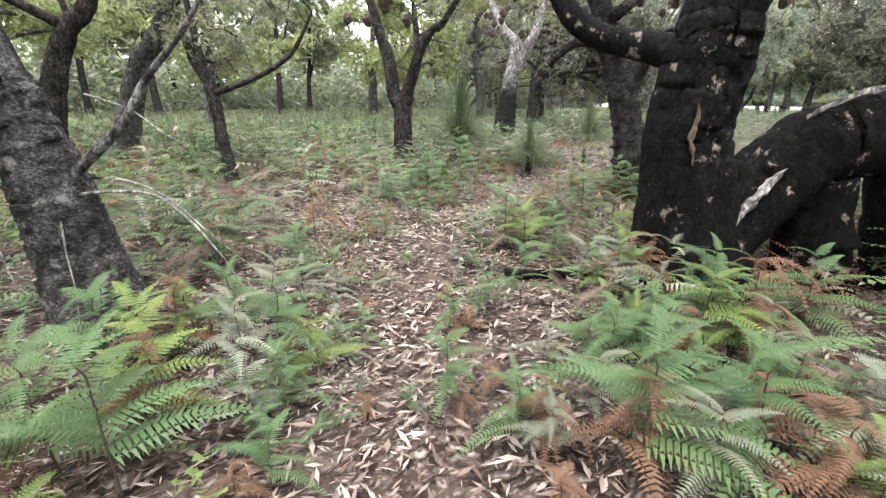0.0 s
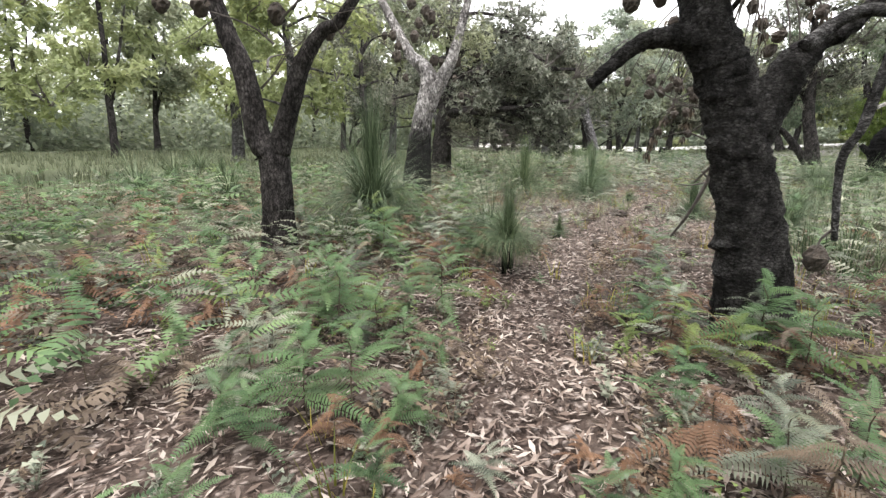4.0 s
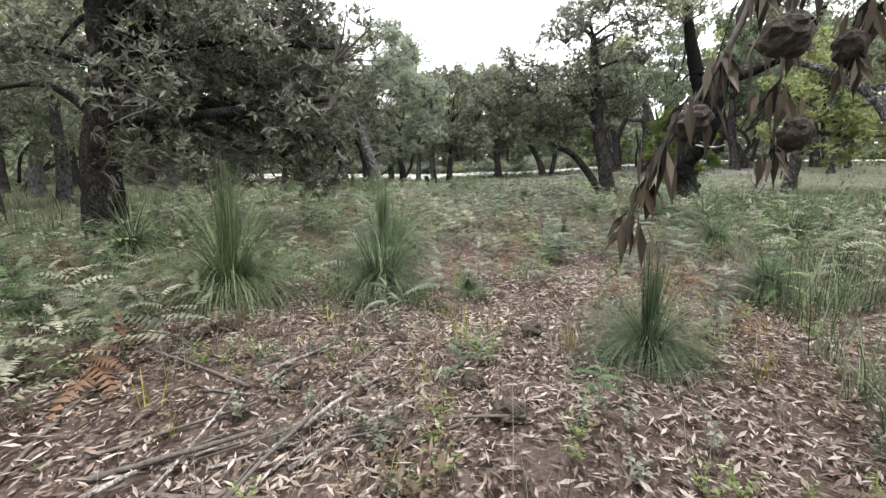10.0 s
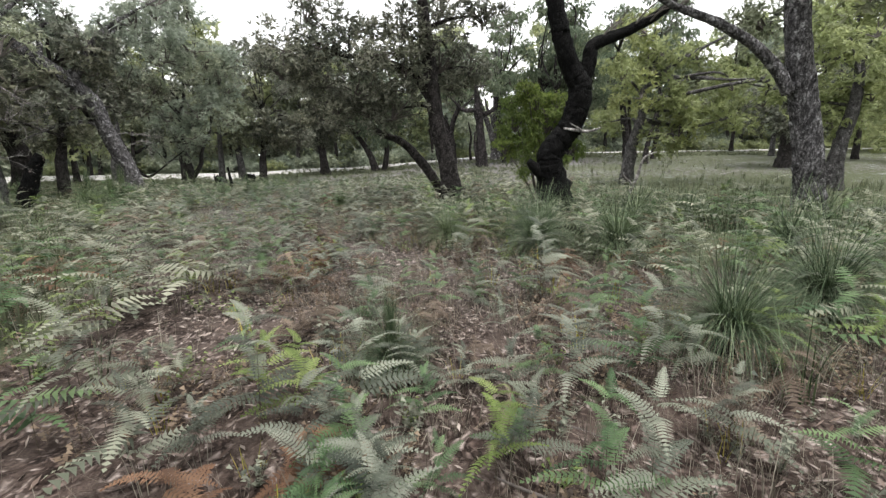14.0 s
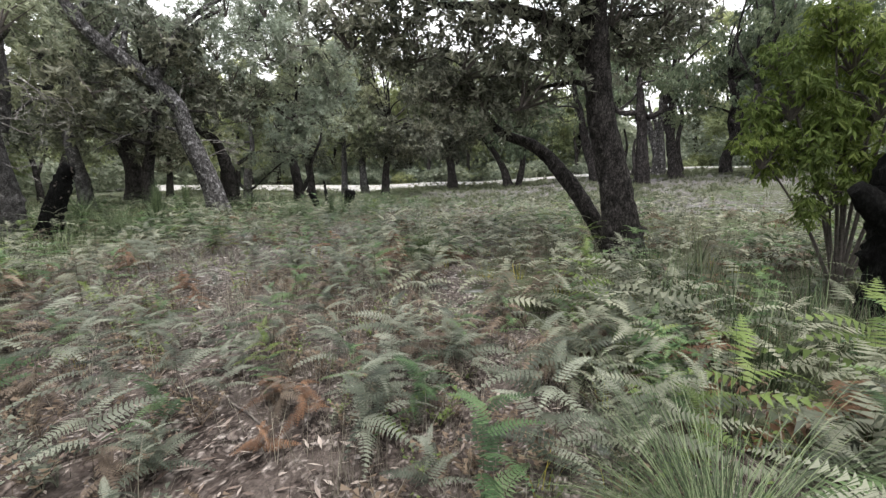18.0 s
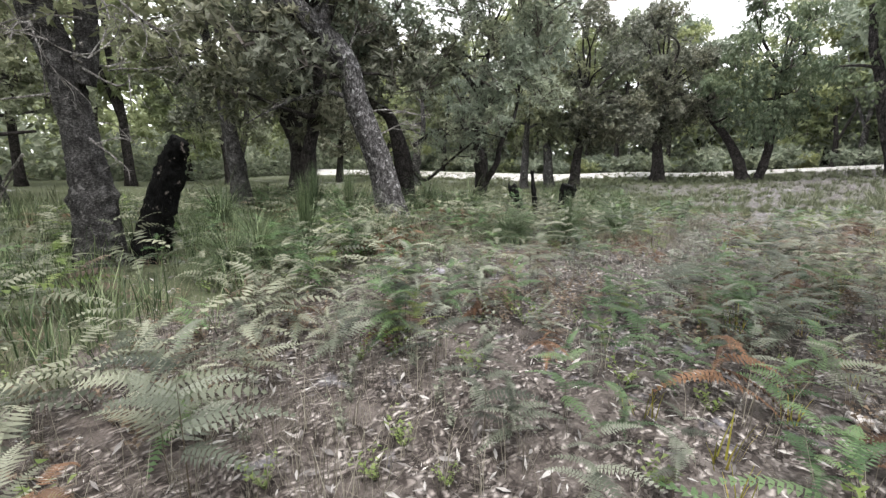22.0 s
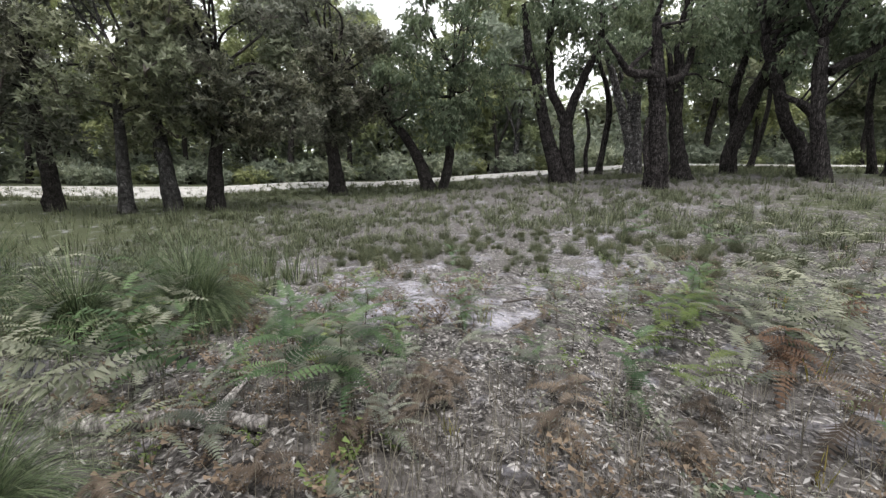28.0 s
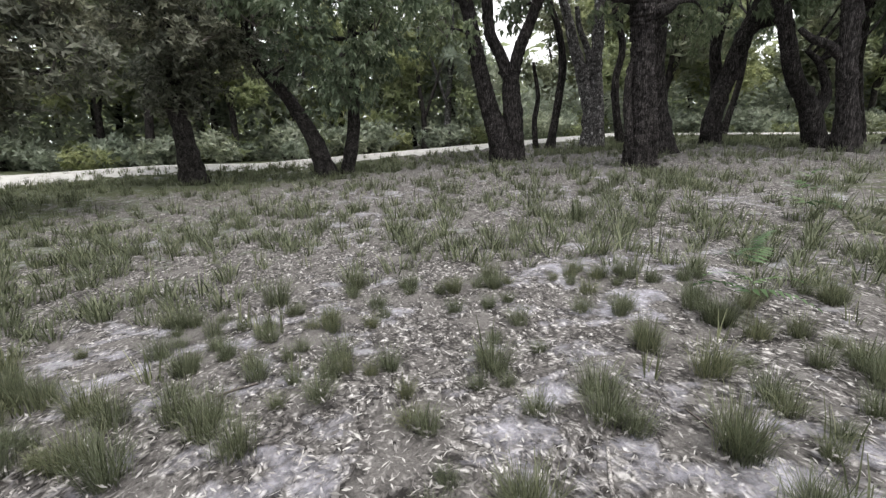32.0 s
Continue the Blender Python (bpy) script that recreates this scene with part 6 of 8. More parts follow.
# ---------------------------------------------------------------- the woods behind the track and all round
def wood_tree(seed, kind, tall, mat, label):
    r = np.random.default_rng(seed)
    lean = r.uniform(-0.8, 0.8)
    x0, y0 = 0.0, 140.0
    b = land(x0, y0)
    st = [[(x0, y0, b, 0.24), (x0 + 0.3 * lean, y0, b + tall * 0.22, 0.19), (x0 + lean, y0 + 0.3, b + tall * 0.5, 0.14), (x0 + lean * 1.2, y0, b + tall * 0.85, 0.07)],
          [(x0 + 0.25 * lean, y0, b + tall * 0.2, 0.12), (x0 - 0.9, y0 + 0.2, b + tall * 0.42, 0.09), (x0 - 1.6, y0, b + tall * 0.62, 0.05)]]
    cr = [(x0 + r.uniform(-2.9, 2.9), y0 + r.uniform(-1.6, 1.6), b + tall * r.uniform(0.26, 0.95), r.uniform(0.75, 1.25)) for _ in range(11)]
    return tree(label, mat, st, cr, kind, "tree", "woodland trees", seed=seed, branches=False)


protos = [wood_tree(301, "far", 15, BARK_DARK, "tall woodland tree with olive foliage behind the track"),
          wood_tree(302, "farsilver", 13, BARK_PALE, "woodland banksia with silvery green foliage"),
          wood_tree(303, "fardark", 13, BARK_DARK, "dark woodland banksia behind the track"),
          wood_tree(304, "far", 17, BARK_GUM, "tall gum with a light olive crown in the woods"),
          wood_tree(305, "far", 10, BARK_DARK, "short bushy tree at the edge of the woods")]
spots = []
for x in np.arange(-75, 50, 3.1):
    spots.append((x + rng.uniform(-1.2, 1.2), 80 + rng.uniform(-1.5, 3)))
for x in np.arange(-85, 60, 5.0):
    spots.append((x + rng.uniform(-2, 2), 86 + rng.uniform(-3, 4)))
for y in np.arange(0, 76, 6.0):
    spots.append((-42 + rng.uniform(-4, 4), y + rng.uniform(-2, 2)))
    spots.append((-54 + rng.uniform(-5, 5), y + rng.uniform(-2, 2)))
for y in np.arange(0, 74, 7.0):
    spots.append((24 + rng.uniform(-4, 5), y + rng.uniform(-2, 2)))
for x in np.arange(-40, 24, 8.0):
    spots.append((x, -4 + rng.uniform(-3, 3)))
spots = [q for q in spots if not (-3 < q[0] < 7 and q[1] > 76)]
for i, (x, y) in enumerate(spots):
    p = protos[int(rng.choice(5, p=(0.28, 0.2, 0.2, 0.14, 0.18)))]
    s = rng.uniform(0.85, 1.15)
    m = Matrix.Translation((x, y, land(x, y))) @ Matrix.Rotation(rng.uniform(0, 6.28), 4, "Z") @ Matrix.Scale(s, 4)
    copy_thing(p, m)
for p in protos:
    p.location = (rng.uniform(-30, 10), 82 + rng.uniform(0, 6), land(-10, 84))

# low scrub under the far trees
for i in range(110):
    x, y = rng.uniform(-70, 40), rng.uniform(76, 81)
    b = thing("bush", x, y, "low grey-green bush at the edge of the woods", "bush", "roadside bushes")
    for k in range(2):
        s = rng.uniform(0.4, 0.75) + 0.35 * (y - 76) / 5
        part("foliage", CLUMP[("farsilver", "farsilver", "far")[i % 3]][k], b, "", Matrix.Translation((rng.uniform(-1, 1), rng.uniform(-0.5, 0.5), 0.55 * s * 1.4)) @ Matrix.Rotation(rng.uniform(0, 6), 4, "Z") @ Matrix.Scale(s, 4))

# the woods beyond, too deep to tell one tree from the next
def woods(x0, x1, y0, y1, tall, n, mat, low=0.0, leaf=1.0):
    x, y = rng.uniform(x0, x1, n), rng.uniform(y0, y1, n)
    top = tall * (0.72 + 0.28 * np.sin(x * 0.31 + y * 0.23) * np.sin(x * 0.13 - y * 0.17 + 1.0) + 0.12 * np.sin(x * 1.1 + y * 0.9))
    top = top * (1 - 0.45 * np.exp(-((x - 3) / 5) ** 2) * (y > 76))
    z = height(x, y) + low + (top - low) * rng.random(n) ** 1.15
    sz = leaf * rng.uniform(0.45, 1.0, n)
    v, f = spread_copies(LEAF_V, LEAF_F, np.column_stack([x, y, z]), turns_of(rng.uniform(0, 6.28, n), rng.normal(0.1, 0.6, n), rng.normal(0, 0.8, n)), np.stack([sz, sz * 1.6, sz], -1))
    tagged(new("far_woods", mesh_of("far_woods", v, f, mat)), "deep woodland of olive-green trees in the distance", "woods", kind="stuff")


woods(-120, 85, 107, 112, 9.5, 14000, LEAF_FAR, leaf=1.9)
woods(-78, -72, -20, 110, 9.5, 9000, LEAF_FAR, leaf=1.9)
woods(47, 52, -20, 110, 9.5, 7000, LEAF_FAR, leaf=1.9)
woods(-110, 75, 94, 106, 13, 15000, LEAF_FAR, leaf=1.7)
woods(-70, -58, -12, 96, 12, 10000, LEAF_FAR, leaf=1.6)
woods(36, 46, -12, 96, 12, 8000, LEAF_FAR, leaf=1.7)
woods(-60, 40, -18, -10, 11, 6000, LEAF_BANKSIA, leaf=1.6)
woods(-100, 60, 80, 90, 8.5, 40000, LEAF_SILVER, leaf=0.85)
woods(-56, -50, -8, 80, 6, 17000, LEAF_SILVER, leaf=0.95)

# ---------------------------------------------------------------- ferns, grass trees, tussocks, litter
def frond_piece(length, pairs, wide=0.2, arch=0.35, seed=1, lobes=False):
    """A narrow feathery frond of bracken along +x that bows down to its tip: a midrib with separate leaflets on both sides. lobes: each leaflet is toothed."""
    r = np.random.default_rng(seed)
    vs, fs = [], []

    def rib(q, off=0.0):
        return (length * q, off * (1.1 - q), arch * length * (0.5 * q - 1.05 * q * q))

    for i in range(pairs + 1):
        vs += [rib(i / pairs, 0.0022), rib(i / pairs, -0.0022)]
        if i:
            fs.append((2 * i - 2, 2 * i - 1, 2 * i))
    step = length / pairs
    for i in range(pairs):
        q = (i + 0.5) / pairs
        base = rib(i / pairs)
        for j, side in enumerate((1, -1)):
            reach = length * wide * (1 - q) ** 0.75 * (0.6 + 0.4 * min(1, 5 * q)) * r.uniform(0.85, 1.12) + 0.006
            sag = r.uniform(0.15, 0.45) * reach
            at = rib((i + (0.68 if lobes else 0.8)) / pairs)
            tip = (base[0] + 0.42 * reach + 0.3 * step, side * reach, base[2] - sag)
            k, a = len(vs), 2 * i + j
            if lobes:
                m = (base[0] + 0.18 * reach, side * reach * 0.52, base[2] - 0.35 * sag)
                vs.extend((at, tip, m, (m[0] + 0.75 * step, m[1], m[2]), (m[0] + 0.25 * step, side * reach * 0.36, m[2] + 0.002)))
                fs.extend(((a, k, k + 4), (k + 2, k + 3, k + 1), (a, k + 4, k + 2), (k + 4, k, k + 3)))
            else:
                vs.extend((at, tip))
                fs.append((a, k, k + 1))
    return np.array(vs), fs


FROND = {}
for key, mat in (("green", FERN_GREEN), ("pale", FERN_PALE), ("yellow", FERN_YELLOW), ("rust", FERN_RUST), ("brown", FERN_BROWN)):
    FROND[key] = [mesh_of("frond", *frond_piece(0.37, 21, 0.21 + 0.04 * s, 0.5 if key not in ("rust", "brown") else 0.9, 80 + s, True), mat) for s in range(2)]
STEM = mesh_of("stem", *tube([(0, 0, -0.05, 0.005), (0.01, 0.005, 0.2, 0.004), (0.0, 0.0, 0.4, 0.003), (0.03, 0, 0.46, 0.002)], 5), FERN_STEM)
FERN_LABEL = {"green": "fresh green bracken fern with arching fronds", "pale": "pale grey-green bracken fern on a thin stem", "yellow": "yellowing bracken fern on a thin stem",
              "rust": "withered rust-orange bracken fern", "brown": "dead brown bracken fern"}


def fern_frame(r, tone, levels):
    """The fronds of one plant of height 1: height on the stem, yaw, pitch, roll and length of each, in pairs up the stem and one at the top."""
    out, yaw, dead = [], r.uniform(0, 6.28), tone in ("rust", "brown")
    for k in range(levels):
        u = k / max(1, levels - 1)
        for side in (1, -1):
            out.append((0.38 + 0.56 * u + r.normal(0, 0.03), yaw + 0.55 * k + side * 1.35 + r.normal(0, 0.2), r.uniform(-0.35, 0.1) if dead else r.uniform(0.0, 0.3) + 0.2 * u,
                        r.normal(0, 0.25), (1.0 - 0.5 * u) * r.uniform(0.75, 1.15)))
    out.append((0.97, yaw + r.normal(0, 0.3), 0.1 if dead else 0.6, 0.0, 0.42))
    return out


def fern_proto(key, seed, levels):
    r = np.random.default_rng(seed)
    f = thing("bracken_fern", 0, 150 + seed, FERN_LABEL[key], "fern", "bracken ferns", z=land(0, 150))
    part("stem", STEM, f)
    for i, (up, yaw, pitch, roll, ln) in enumerate(fern_frame(r, key, levels)):
        m = Matrix.Translation((0, 0, up * 0.48)) @ Matrix.Rotation(yaw, 4, "Z") @ Matrix.Rotation(-pitch, 4, "Y") @ Matrix.Rotation(roll, 4, "X") @ Matrix.Scale(ln * 1.05, 4)
        part("frond", FROND[key][i % 2], f, "", m)
    return f


FERNS = {k: [fern_proto(k, n * 10 + s, 5) for s in range(3)] for n, k in enumerate(FROND)}


def field(x, y, s, seed):
    return noise.noise(Vector((x * s + seed * 17.3, y * s - seed * 9.1, seed * 3.7)))


def path_x(y):
    """The line of the trodden way by distance along the scrub."""
    return float(np.interp(y, (8.6, 9.7, 11.1, 12.6, 14.7, 17, 20, 22.6, 26.4, 28.6, 29.9, 31.1, 32.1, 33.4, 34.9, 36.4, 39.5, 43.5, 45.9, 49.1),
                           (-1.9, -3.8, -6.1, -6.7, -7.8, -8.6, -8.9, -8.6, -8.1, -8.6, -9.3, -10.4, -11.7, -12.7, -13.2, -13.5, -13.3, -13.0, -12.4, -11.4)))


WAY = np.array([(path_x(q), q) for q in np.arange(8.6, 49.2, 0.2)])


def off_way(x, y):
    return float(np.sqrt(((WAY - (x, y)) ** 2).sum(1).min()))


TRUNKS = [(o.location.x, o.location.y) for o in scene.collection.objects if o.type == "EMPTY" and o.name.startswith("tree")]


def clear(x, y, gap):
    return all((x - a) ** 2 + (y - b) ** 2 > gap * gap for a, b in TRUNKS)


def fern_chance(x, y):
    off = abs(x - path_x(y))
    if y < 8.6:
        d = 0.9 * smooth(2.6, 3.6, -x)
    elif y < 17:
        d = 0.3 + 0.8 * smooth(0.1, 0.9, off + 0.5 * field(x, y, 0.5, 1)) * (1 - 0.85 * math.exp(-((x + 7.6) ** 2 / 3.2 + (y - 9.9) ** 2 / 1.4)))
        d *= 1 - 0.75 * math.exp(-((x + 7.6) ** 2 / 2 + (y - 16) ** 2 / 4))
    elif y < 22.2:
        d = 0.07 + 1.0 * smooth(1.8, 4.0, off)
    elif y < 44:
        d = 0.42 + 1.05 * smooth(-0.2, 0.3, field(x, y, 0.5, 2))
        d *= 0.75 + 0.25 * smooth(23, 27, y)
        d *= 1 - 0.7 * math.exp(-((x + 15.2) ** 2 / 2 + (y - 41.2) ** 2 / 2.5))
    elif y < 48:
        d = 0.35 + 0.5 * smooth(-0.1, 0.4, field(x, y, 0.4, 2))
    else:
        d = 0.1 * (1 - smooth(47.5, 48.5, y)) + 0.1 * smooth(-9, -6, x) * (1 - smooth(50, 58, y))
    return d


def fern_tone(x, y):
    """Fresh and rust-red at the shaded start, paler and drier towards the open scrub."""
    g = 1 - smooth(12, 24, y)
    t = rng.random() + 0.45 * field(x, y, 0.55, 5)
    if t < 0.15 * g + 0.03:
        return "rust"
    if t > 0.89 - 0.03 * g:
        return "brown"
    if rng.random() < 0.05 + 0.08 * g:
        return "yellow"
    return "green" if rng.random() < 0.22 + 0.45 * g else "pale"


near_ferns, mid_ferns, far_ferns = [], [], []
for _ in range(82000):
    x, y = rng.uniform(-28, 5), rng.uniform(3.5, 58)
    off = abs(x - path_x(y))
    if off < 6 or y < 9.5:
        off = off_way(x, y)
    if off > (12.5 if y > 12 else 20) or rng.random() > fern_chance(x, y) * ((0.2 if y < 16 else 0.14 if y < 31 else 0.18) if off < 5 else 0.12 if y < 16 else 0.095) or not clear(x, y, 0.45):
        continue
    s = (0.65 + 0.5 * rng.random() ** 1.5) * ((0.42 if off < 0.3 else 0.62 if off < 0.75 else 1.0) if y < 24 else 0.75 if off < 0.3 else 0.95 if off < 0.75 else 1.1)
    (near_ferns if off < 2.2 else mid_ferns if off < 5 else far_ferns).append((x, y, fern_tone(x, y), s))
order = rng.permutation(len(near_ferns))
near_ferns = sorted((near_ferns[i] for i in order), key=lambda q: q[1] > 13)
GREEN_CLUMPS = ((-4.0, 8.14), (-3.94, 9.0), (-3.79, 9.76), (-5.0, 9.7), (-4.5, 10.2), (-6.5, 11.4), (-7.3, 12.2), (-5.3, 11.6), (-6.0, 12.4), (-3.02, 11.14), (-2.8, 11.94), (-2.67, 10.03),
                (-2.45, 10.37), (-3.42, 8.81), (-3.2, 9.56), (-3.73, 8.34), (-8.52, 12.72), (-8.02, 12.67), (-8.09, 13.48), (-9.68, 14.23), (-5.97, 14.31), (-5.72, 14.18), (-10.1, 14.6), (-8.9, 12.9),
                (-7.6, 12.9), (-11.18, 32.96), (-10.66, 34.03), (-13.41, 46.51), (-14.03, 46.66), (-13.7, 46.2), (-10.29, 46.88), (-10.0, 47.2), (-12.2, 47.0))
PALE_CLUMPS = ((-13.46, 32.47), (-10.03, 34.31), (-11.14, 35.54), (-12.94, 33.48), (-14.63, 39.02), (-12.73, 38.83), (-12.9, 39.91), (-14.42, 38.2), (-11.85, 40.04), (-13.48, 45.57), (-11.62, 46.46), (-11.77, 47.17),
               (-18.5, 41.3))
YELLOW_CLUMPS = ((-4.05, 9.1), (-12.53, 32.37), (-4.65, 12.46))
RUST_CLUMPS = ((-3.01, 9.85), (-4.04, 8.5), (-2.89, 11.33), (-6.45, 10.05), (-7.17, 14.29), (-6.43, 13.87), (-8.04, 14.01), (-9.9, 14.86), (-7.55, 16.76), (-14.56, 21.11), (-14.29, 33.83), (-10.81, 35.16),
               (-11.94, 39.21), (-15.07, 48.17))
for tone, spots in (("green", GREEN_CLUMPS), ("pale", PALE_CLUMPS), ("yellow", YELLOW_CLUMPS), ("rust", RUST_CLUMPS)):
    for x, y in spots:
        near = WAY[np.argmin(((WAY - (x, y)) ** 2).sum(1))]
        gap = off_way(x, y)
        if gap < 0.45:
            x, y = near + (np.array((x, y)) - near) / max(gap, 0.05) * 0.45
        p = FERNS[tone][int(rng.integers(3))]
        s = rng.uniform(1.05, 1.35) * (1 if tone in ("green", "pale") else 0.95) * (0.6 if gap < 0.75 else 1.0)
        copy_thing(p, Matrix.Translation((x, y, land(x, y))) @ Matrix.Rotation(rng.uniform(0, 6.28), 4, "Z") @ Matrix.Rotation(rng.normal(0, 0.1), 4, "X") @ Matrix.Scale(s, 4))
for x, y, tone, s in near_ferns[:170]:
    p = FERNS[tone][int(rng.integers(3))]
    copy_thing(p, Matrix.Translation((x, y, land(x, y))) @ Matrix.Rotation(rng.uniform(0, 6.28), 4, "Z") @ Matrix.Rotation(rng.normal(0, 0.12), 4, "X") @ Matrix.Scale(s, 4))
MATS = {"green": FERN_GREEN, "pale": FERN_PALE, "yellow": FERN_YELLOW, "rust": FERN_RUST, "brown": FERN_BROWN}


def thicket(ferns, piece, levels):
    groups, stems = {k: [] for k in FROND}, []
    for x, y, tone, s in ferns:
        tall = s * rng.uniform(0.42, 0.7) * (0.6 if tone in ("rust", "brown") else 1.0)
        g = land(x, y)
        stems.append((x, y, g - 0.03, rng.uniform(0, 6.28), tall))
        for up, yaw, pitch, roll, ln in fern_frame(rng, tone, levels):
            groups[tone].append((x, y, g + up * tall, yaw, pitch, roll, s * ln))
    for key, g in groups.items():
        if g:
            a = np.array(g)
            v, f = spread_copies(piece[0], np.array(piece[1]), a[:, :3], turns_of(a[:, 3], a[:, 4], a[:, 5]), a[:, 6])
            tagged(new("bracken_thicket", mesh_of("bracken_thicket", v, f, MATS[key])), "spreading thicket of " + FERN_LABEL[key].replace(" fern", ""), "bracken", kind="stuff")
    a = np.array(stems)
    z = np.zeros(len(a))
    v, f = spread_copies([(0.006, 0, 0), (-0.003, 0.005, 0), (-0.003, -0.005, 0), (0.03, 0.02, 0.95)], np.array([(0, 1, 3), (1, 2, 3), (2, 0, 3)]), a[:, :3], turns_of(a[:, 3], z, z), a[:, 4])
    tagged(new("bracken_stems", mesh_of("bracken_stems", v, f, FERN_STEM)), "thin dark upright stems of bracken", "bracken", kind="stuff")


close = [q for q in near_ferns[170:] if off_way(q[0], q[1]) < 1.5]
thicket(close, frond_piece(0.37, 15, 0.22, 0.5, 6, True), 5)
thicket([q for q in near_ferns[170:] if off_way(q[0], q[1]) >= 1.5], frond_piece(0.41, 14, 0.23, 0.5, 8), 5)
thicket(mid_ferns, frond_piece(0.48, 9, 0.26, 0.5, 7), 4)
thicket(far_ferns, frond_piece(0.55, 6, 0.28, 0.5, 5), 3)


def blades(n, length, seed, spread=(0.1, 1.3), width=0.004, bow=0.9, foot=0.05, segs=4, lie=0.55):
    """A tuft of narrow leaves that rise from one foot and bow outwards."""
    r = np.random.default_rng(seed)
    vs, fs = [], []
    for _ in range(n):
        yaw = r.uniform(0, 6.283)
        tilt = spread[0] + (spread[1] - spread[0]) * r.random() ** 0.7
        ln = length * r.uniform(0.5, 1.1)
        w = width * r.uniform(0.7, 1.3)
        x, z, a, sag = foot * r.random(), 0.0, tilt * lie, r.uniform(0.6, 1.35)
        px, py = -math.sin(yaw), math.cos(yaw)
        k = len(vs)
        off = r.normal(0, foot * 0.5)
        for s in range(segs + 1):
            ww = w * (1 - s / segs * 0.7)
            c = (x * math.cos(yaw) + px * off, x * math.sin(yaw) + py * off, z)
            vs.append((c[0] + px * ww, c[1] + py * ww, c[2]))
            vs.append((c[0] - px * ww, c[1] - py * ww, c[2]))
            if s < segs:
                x += math.sin(a) * ln / segs
                z += math.cos(a) * ln / segs
                a += bow * tilt * 1.3 / segs * sag
                j = k + 2 * s
                fs.append((j, j + 1, j + 3, j + 2))
    return np.array(vs), fs


XTUFT = [mesh_of("needles", *blades(1500, 1.25, 90 + i, (0.25, 2.0), 0.0028, 1.25, 0.1, 5, 0.6), GRASSTREE) for i in range(3)]
XFAR = [mesh_of("needles", *blades(420, 1.25, 290 + i, (0.25, 2.0), 0.0075, 1.25, 0.1, 4, 0.6), GRASSTREE) for i in range(3)]
XCORE = [mesh_of("core_needles", *blades(300, 1.2, 95 + i, (0.02, 0.2), 0.003, 0.3, 0.05, 3), GRASSTREE) for i in range(2)]
XSKIRT = [mesh_of("skirt", *blades(120, 0.8, 97 + i, (1.2, 2.0), 0.0038, 0.75, 0.08, 4, 0.8), GRASSTREE_SKIRT) for i in range(2)]
XTRUNK = mesh_of("caudex", *tube([(0, 0, -0.1, 0.11), (0, 0, 0.1, 0.12), (0, 0.01, 0.3, 0.1), (0, 0, 0.36, 0.05)], 10, 0.2, 3), BARK_CHAR)


def grass_tree(x, y, s, lift=0.0, core=True, skirt=True, label="grass tree with a dense tuft of green needles"):
    g = thing("grass_tree", x, y, label, "grass tree", "grass trees")
    turn = Matrix.Rotation(rng.uniform(0, 6.28), 4, "Z")
    k = int(rng.integers(3))
    up = Matrix.Translation((0, 0, lift))
    part("trunk", XTRUNK, g, "", Matrix.Diagonal((s, s, max(0.4, (lift + 0.1) / 0.3), 1)))
    part("crown", (XTUFT if off_way(x, y) < 4.5 else XFAR)[k], g, "", up @ turn @ Matrix.Scale(s, 4))
    if core:
        part("core", XCORE[k % 2], g, "", up @ turn @ Matrix.Scale(s * 1.05, 4))
    if skirt:
        part("skirt", XSKIRT[k % 2], g, "dry straw-coloured dead needles", up @ turn @ Matrix.Scale(s * 0.9, 4))
    return g


grass_tree(-11.3, 15.4, 1.38, 0.45, True, True, "large grass tree with drooping needles and an upright tuft")
grass_tree(-8.45, 14.95, 0.54, 0.34, True, True, "grass tree with a dark base and yellow fern at its foot")
grass_tree(-8.0, 20.75, 0.66, 0.08, True, False, "grass tree with an upright tuft and drooping outer needles")
grass_tree(-9.45, 15.98, 0.95, 0.05, False, False, "low spreading grass tree with blue-green needles and no trunk")
GRASS_TREES_BY_THE_BANK = ((-17.1, 15.6, 0.7), (-15.9, 15.2, 0.9), (-18.6, 14.2, 1.0), (-15.2, 22.6, 0.9), (-16.4, 21.2, 0.8), (-3.4, 22.0, 0.9), (-1.5, 23.6, 1.0), (-0.8, 26.4, 0.9), (-2.0, 27.6, 0.9),
                           (-11.4, 23.6, 0.9), (-10.5, 35.7, 0.6), (-17.9, 36.9, 0.8), (-14.4, 42.8, 0.7), (-15.2, 47.6, 0.8), (-21.9, 16.1, 1.0), (-24, 17.7, 1.1), (-19.5, 18.6, 1.0), (-18.0, 20.2, 0.9),
                           (-6.4, 19.6, 0.85), (-12.1, 21.1, 1.1), (-10.75, 22.0, 1.05), (-13.6, 23.2, 0.9))
GRASS_TREES_IN_THE_SCRUB = ((-9.7, 22.0, 0.3), (-8.75, 25.6, 0.42), (-6.3, 25.7, 0.8), (-4.9, 26.4, 0.95), (-3.3, 28.7, 0.9), (-6.75, 29.25, 0.85), (-8.0, 30.0, 0.7), (-5.6, 29.1, 1.05), (-6.2, 31.0, 0.9),
                            (-6.6, 30.2, 0.8), (-4.2, 31.4, 0.9), (-11.5, 24.5, 0.8), (-19.4, 34.7, 0.8), (-18.6, 37.8, 0.8), (-18.2, 33.9, 0.8), (-18.0, 37.4, 0.7), (-18.3, 38.5, 0.9), (-19, 40.3, 1.0),
                            (-20.5, 40.8, 1.0), (-21.5, 39.2, 1.0), (-15.8, 41.2, 0.65), (-15.0, 41.6, 0.65))
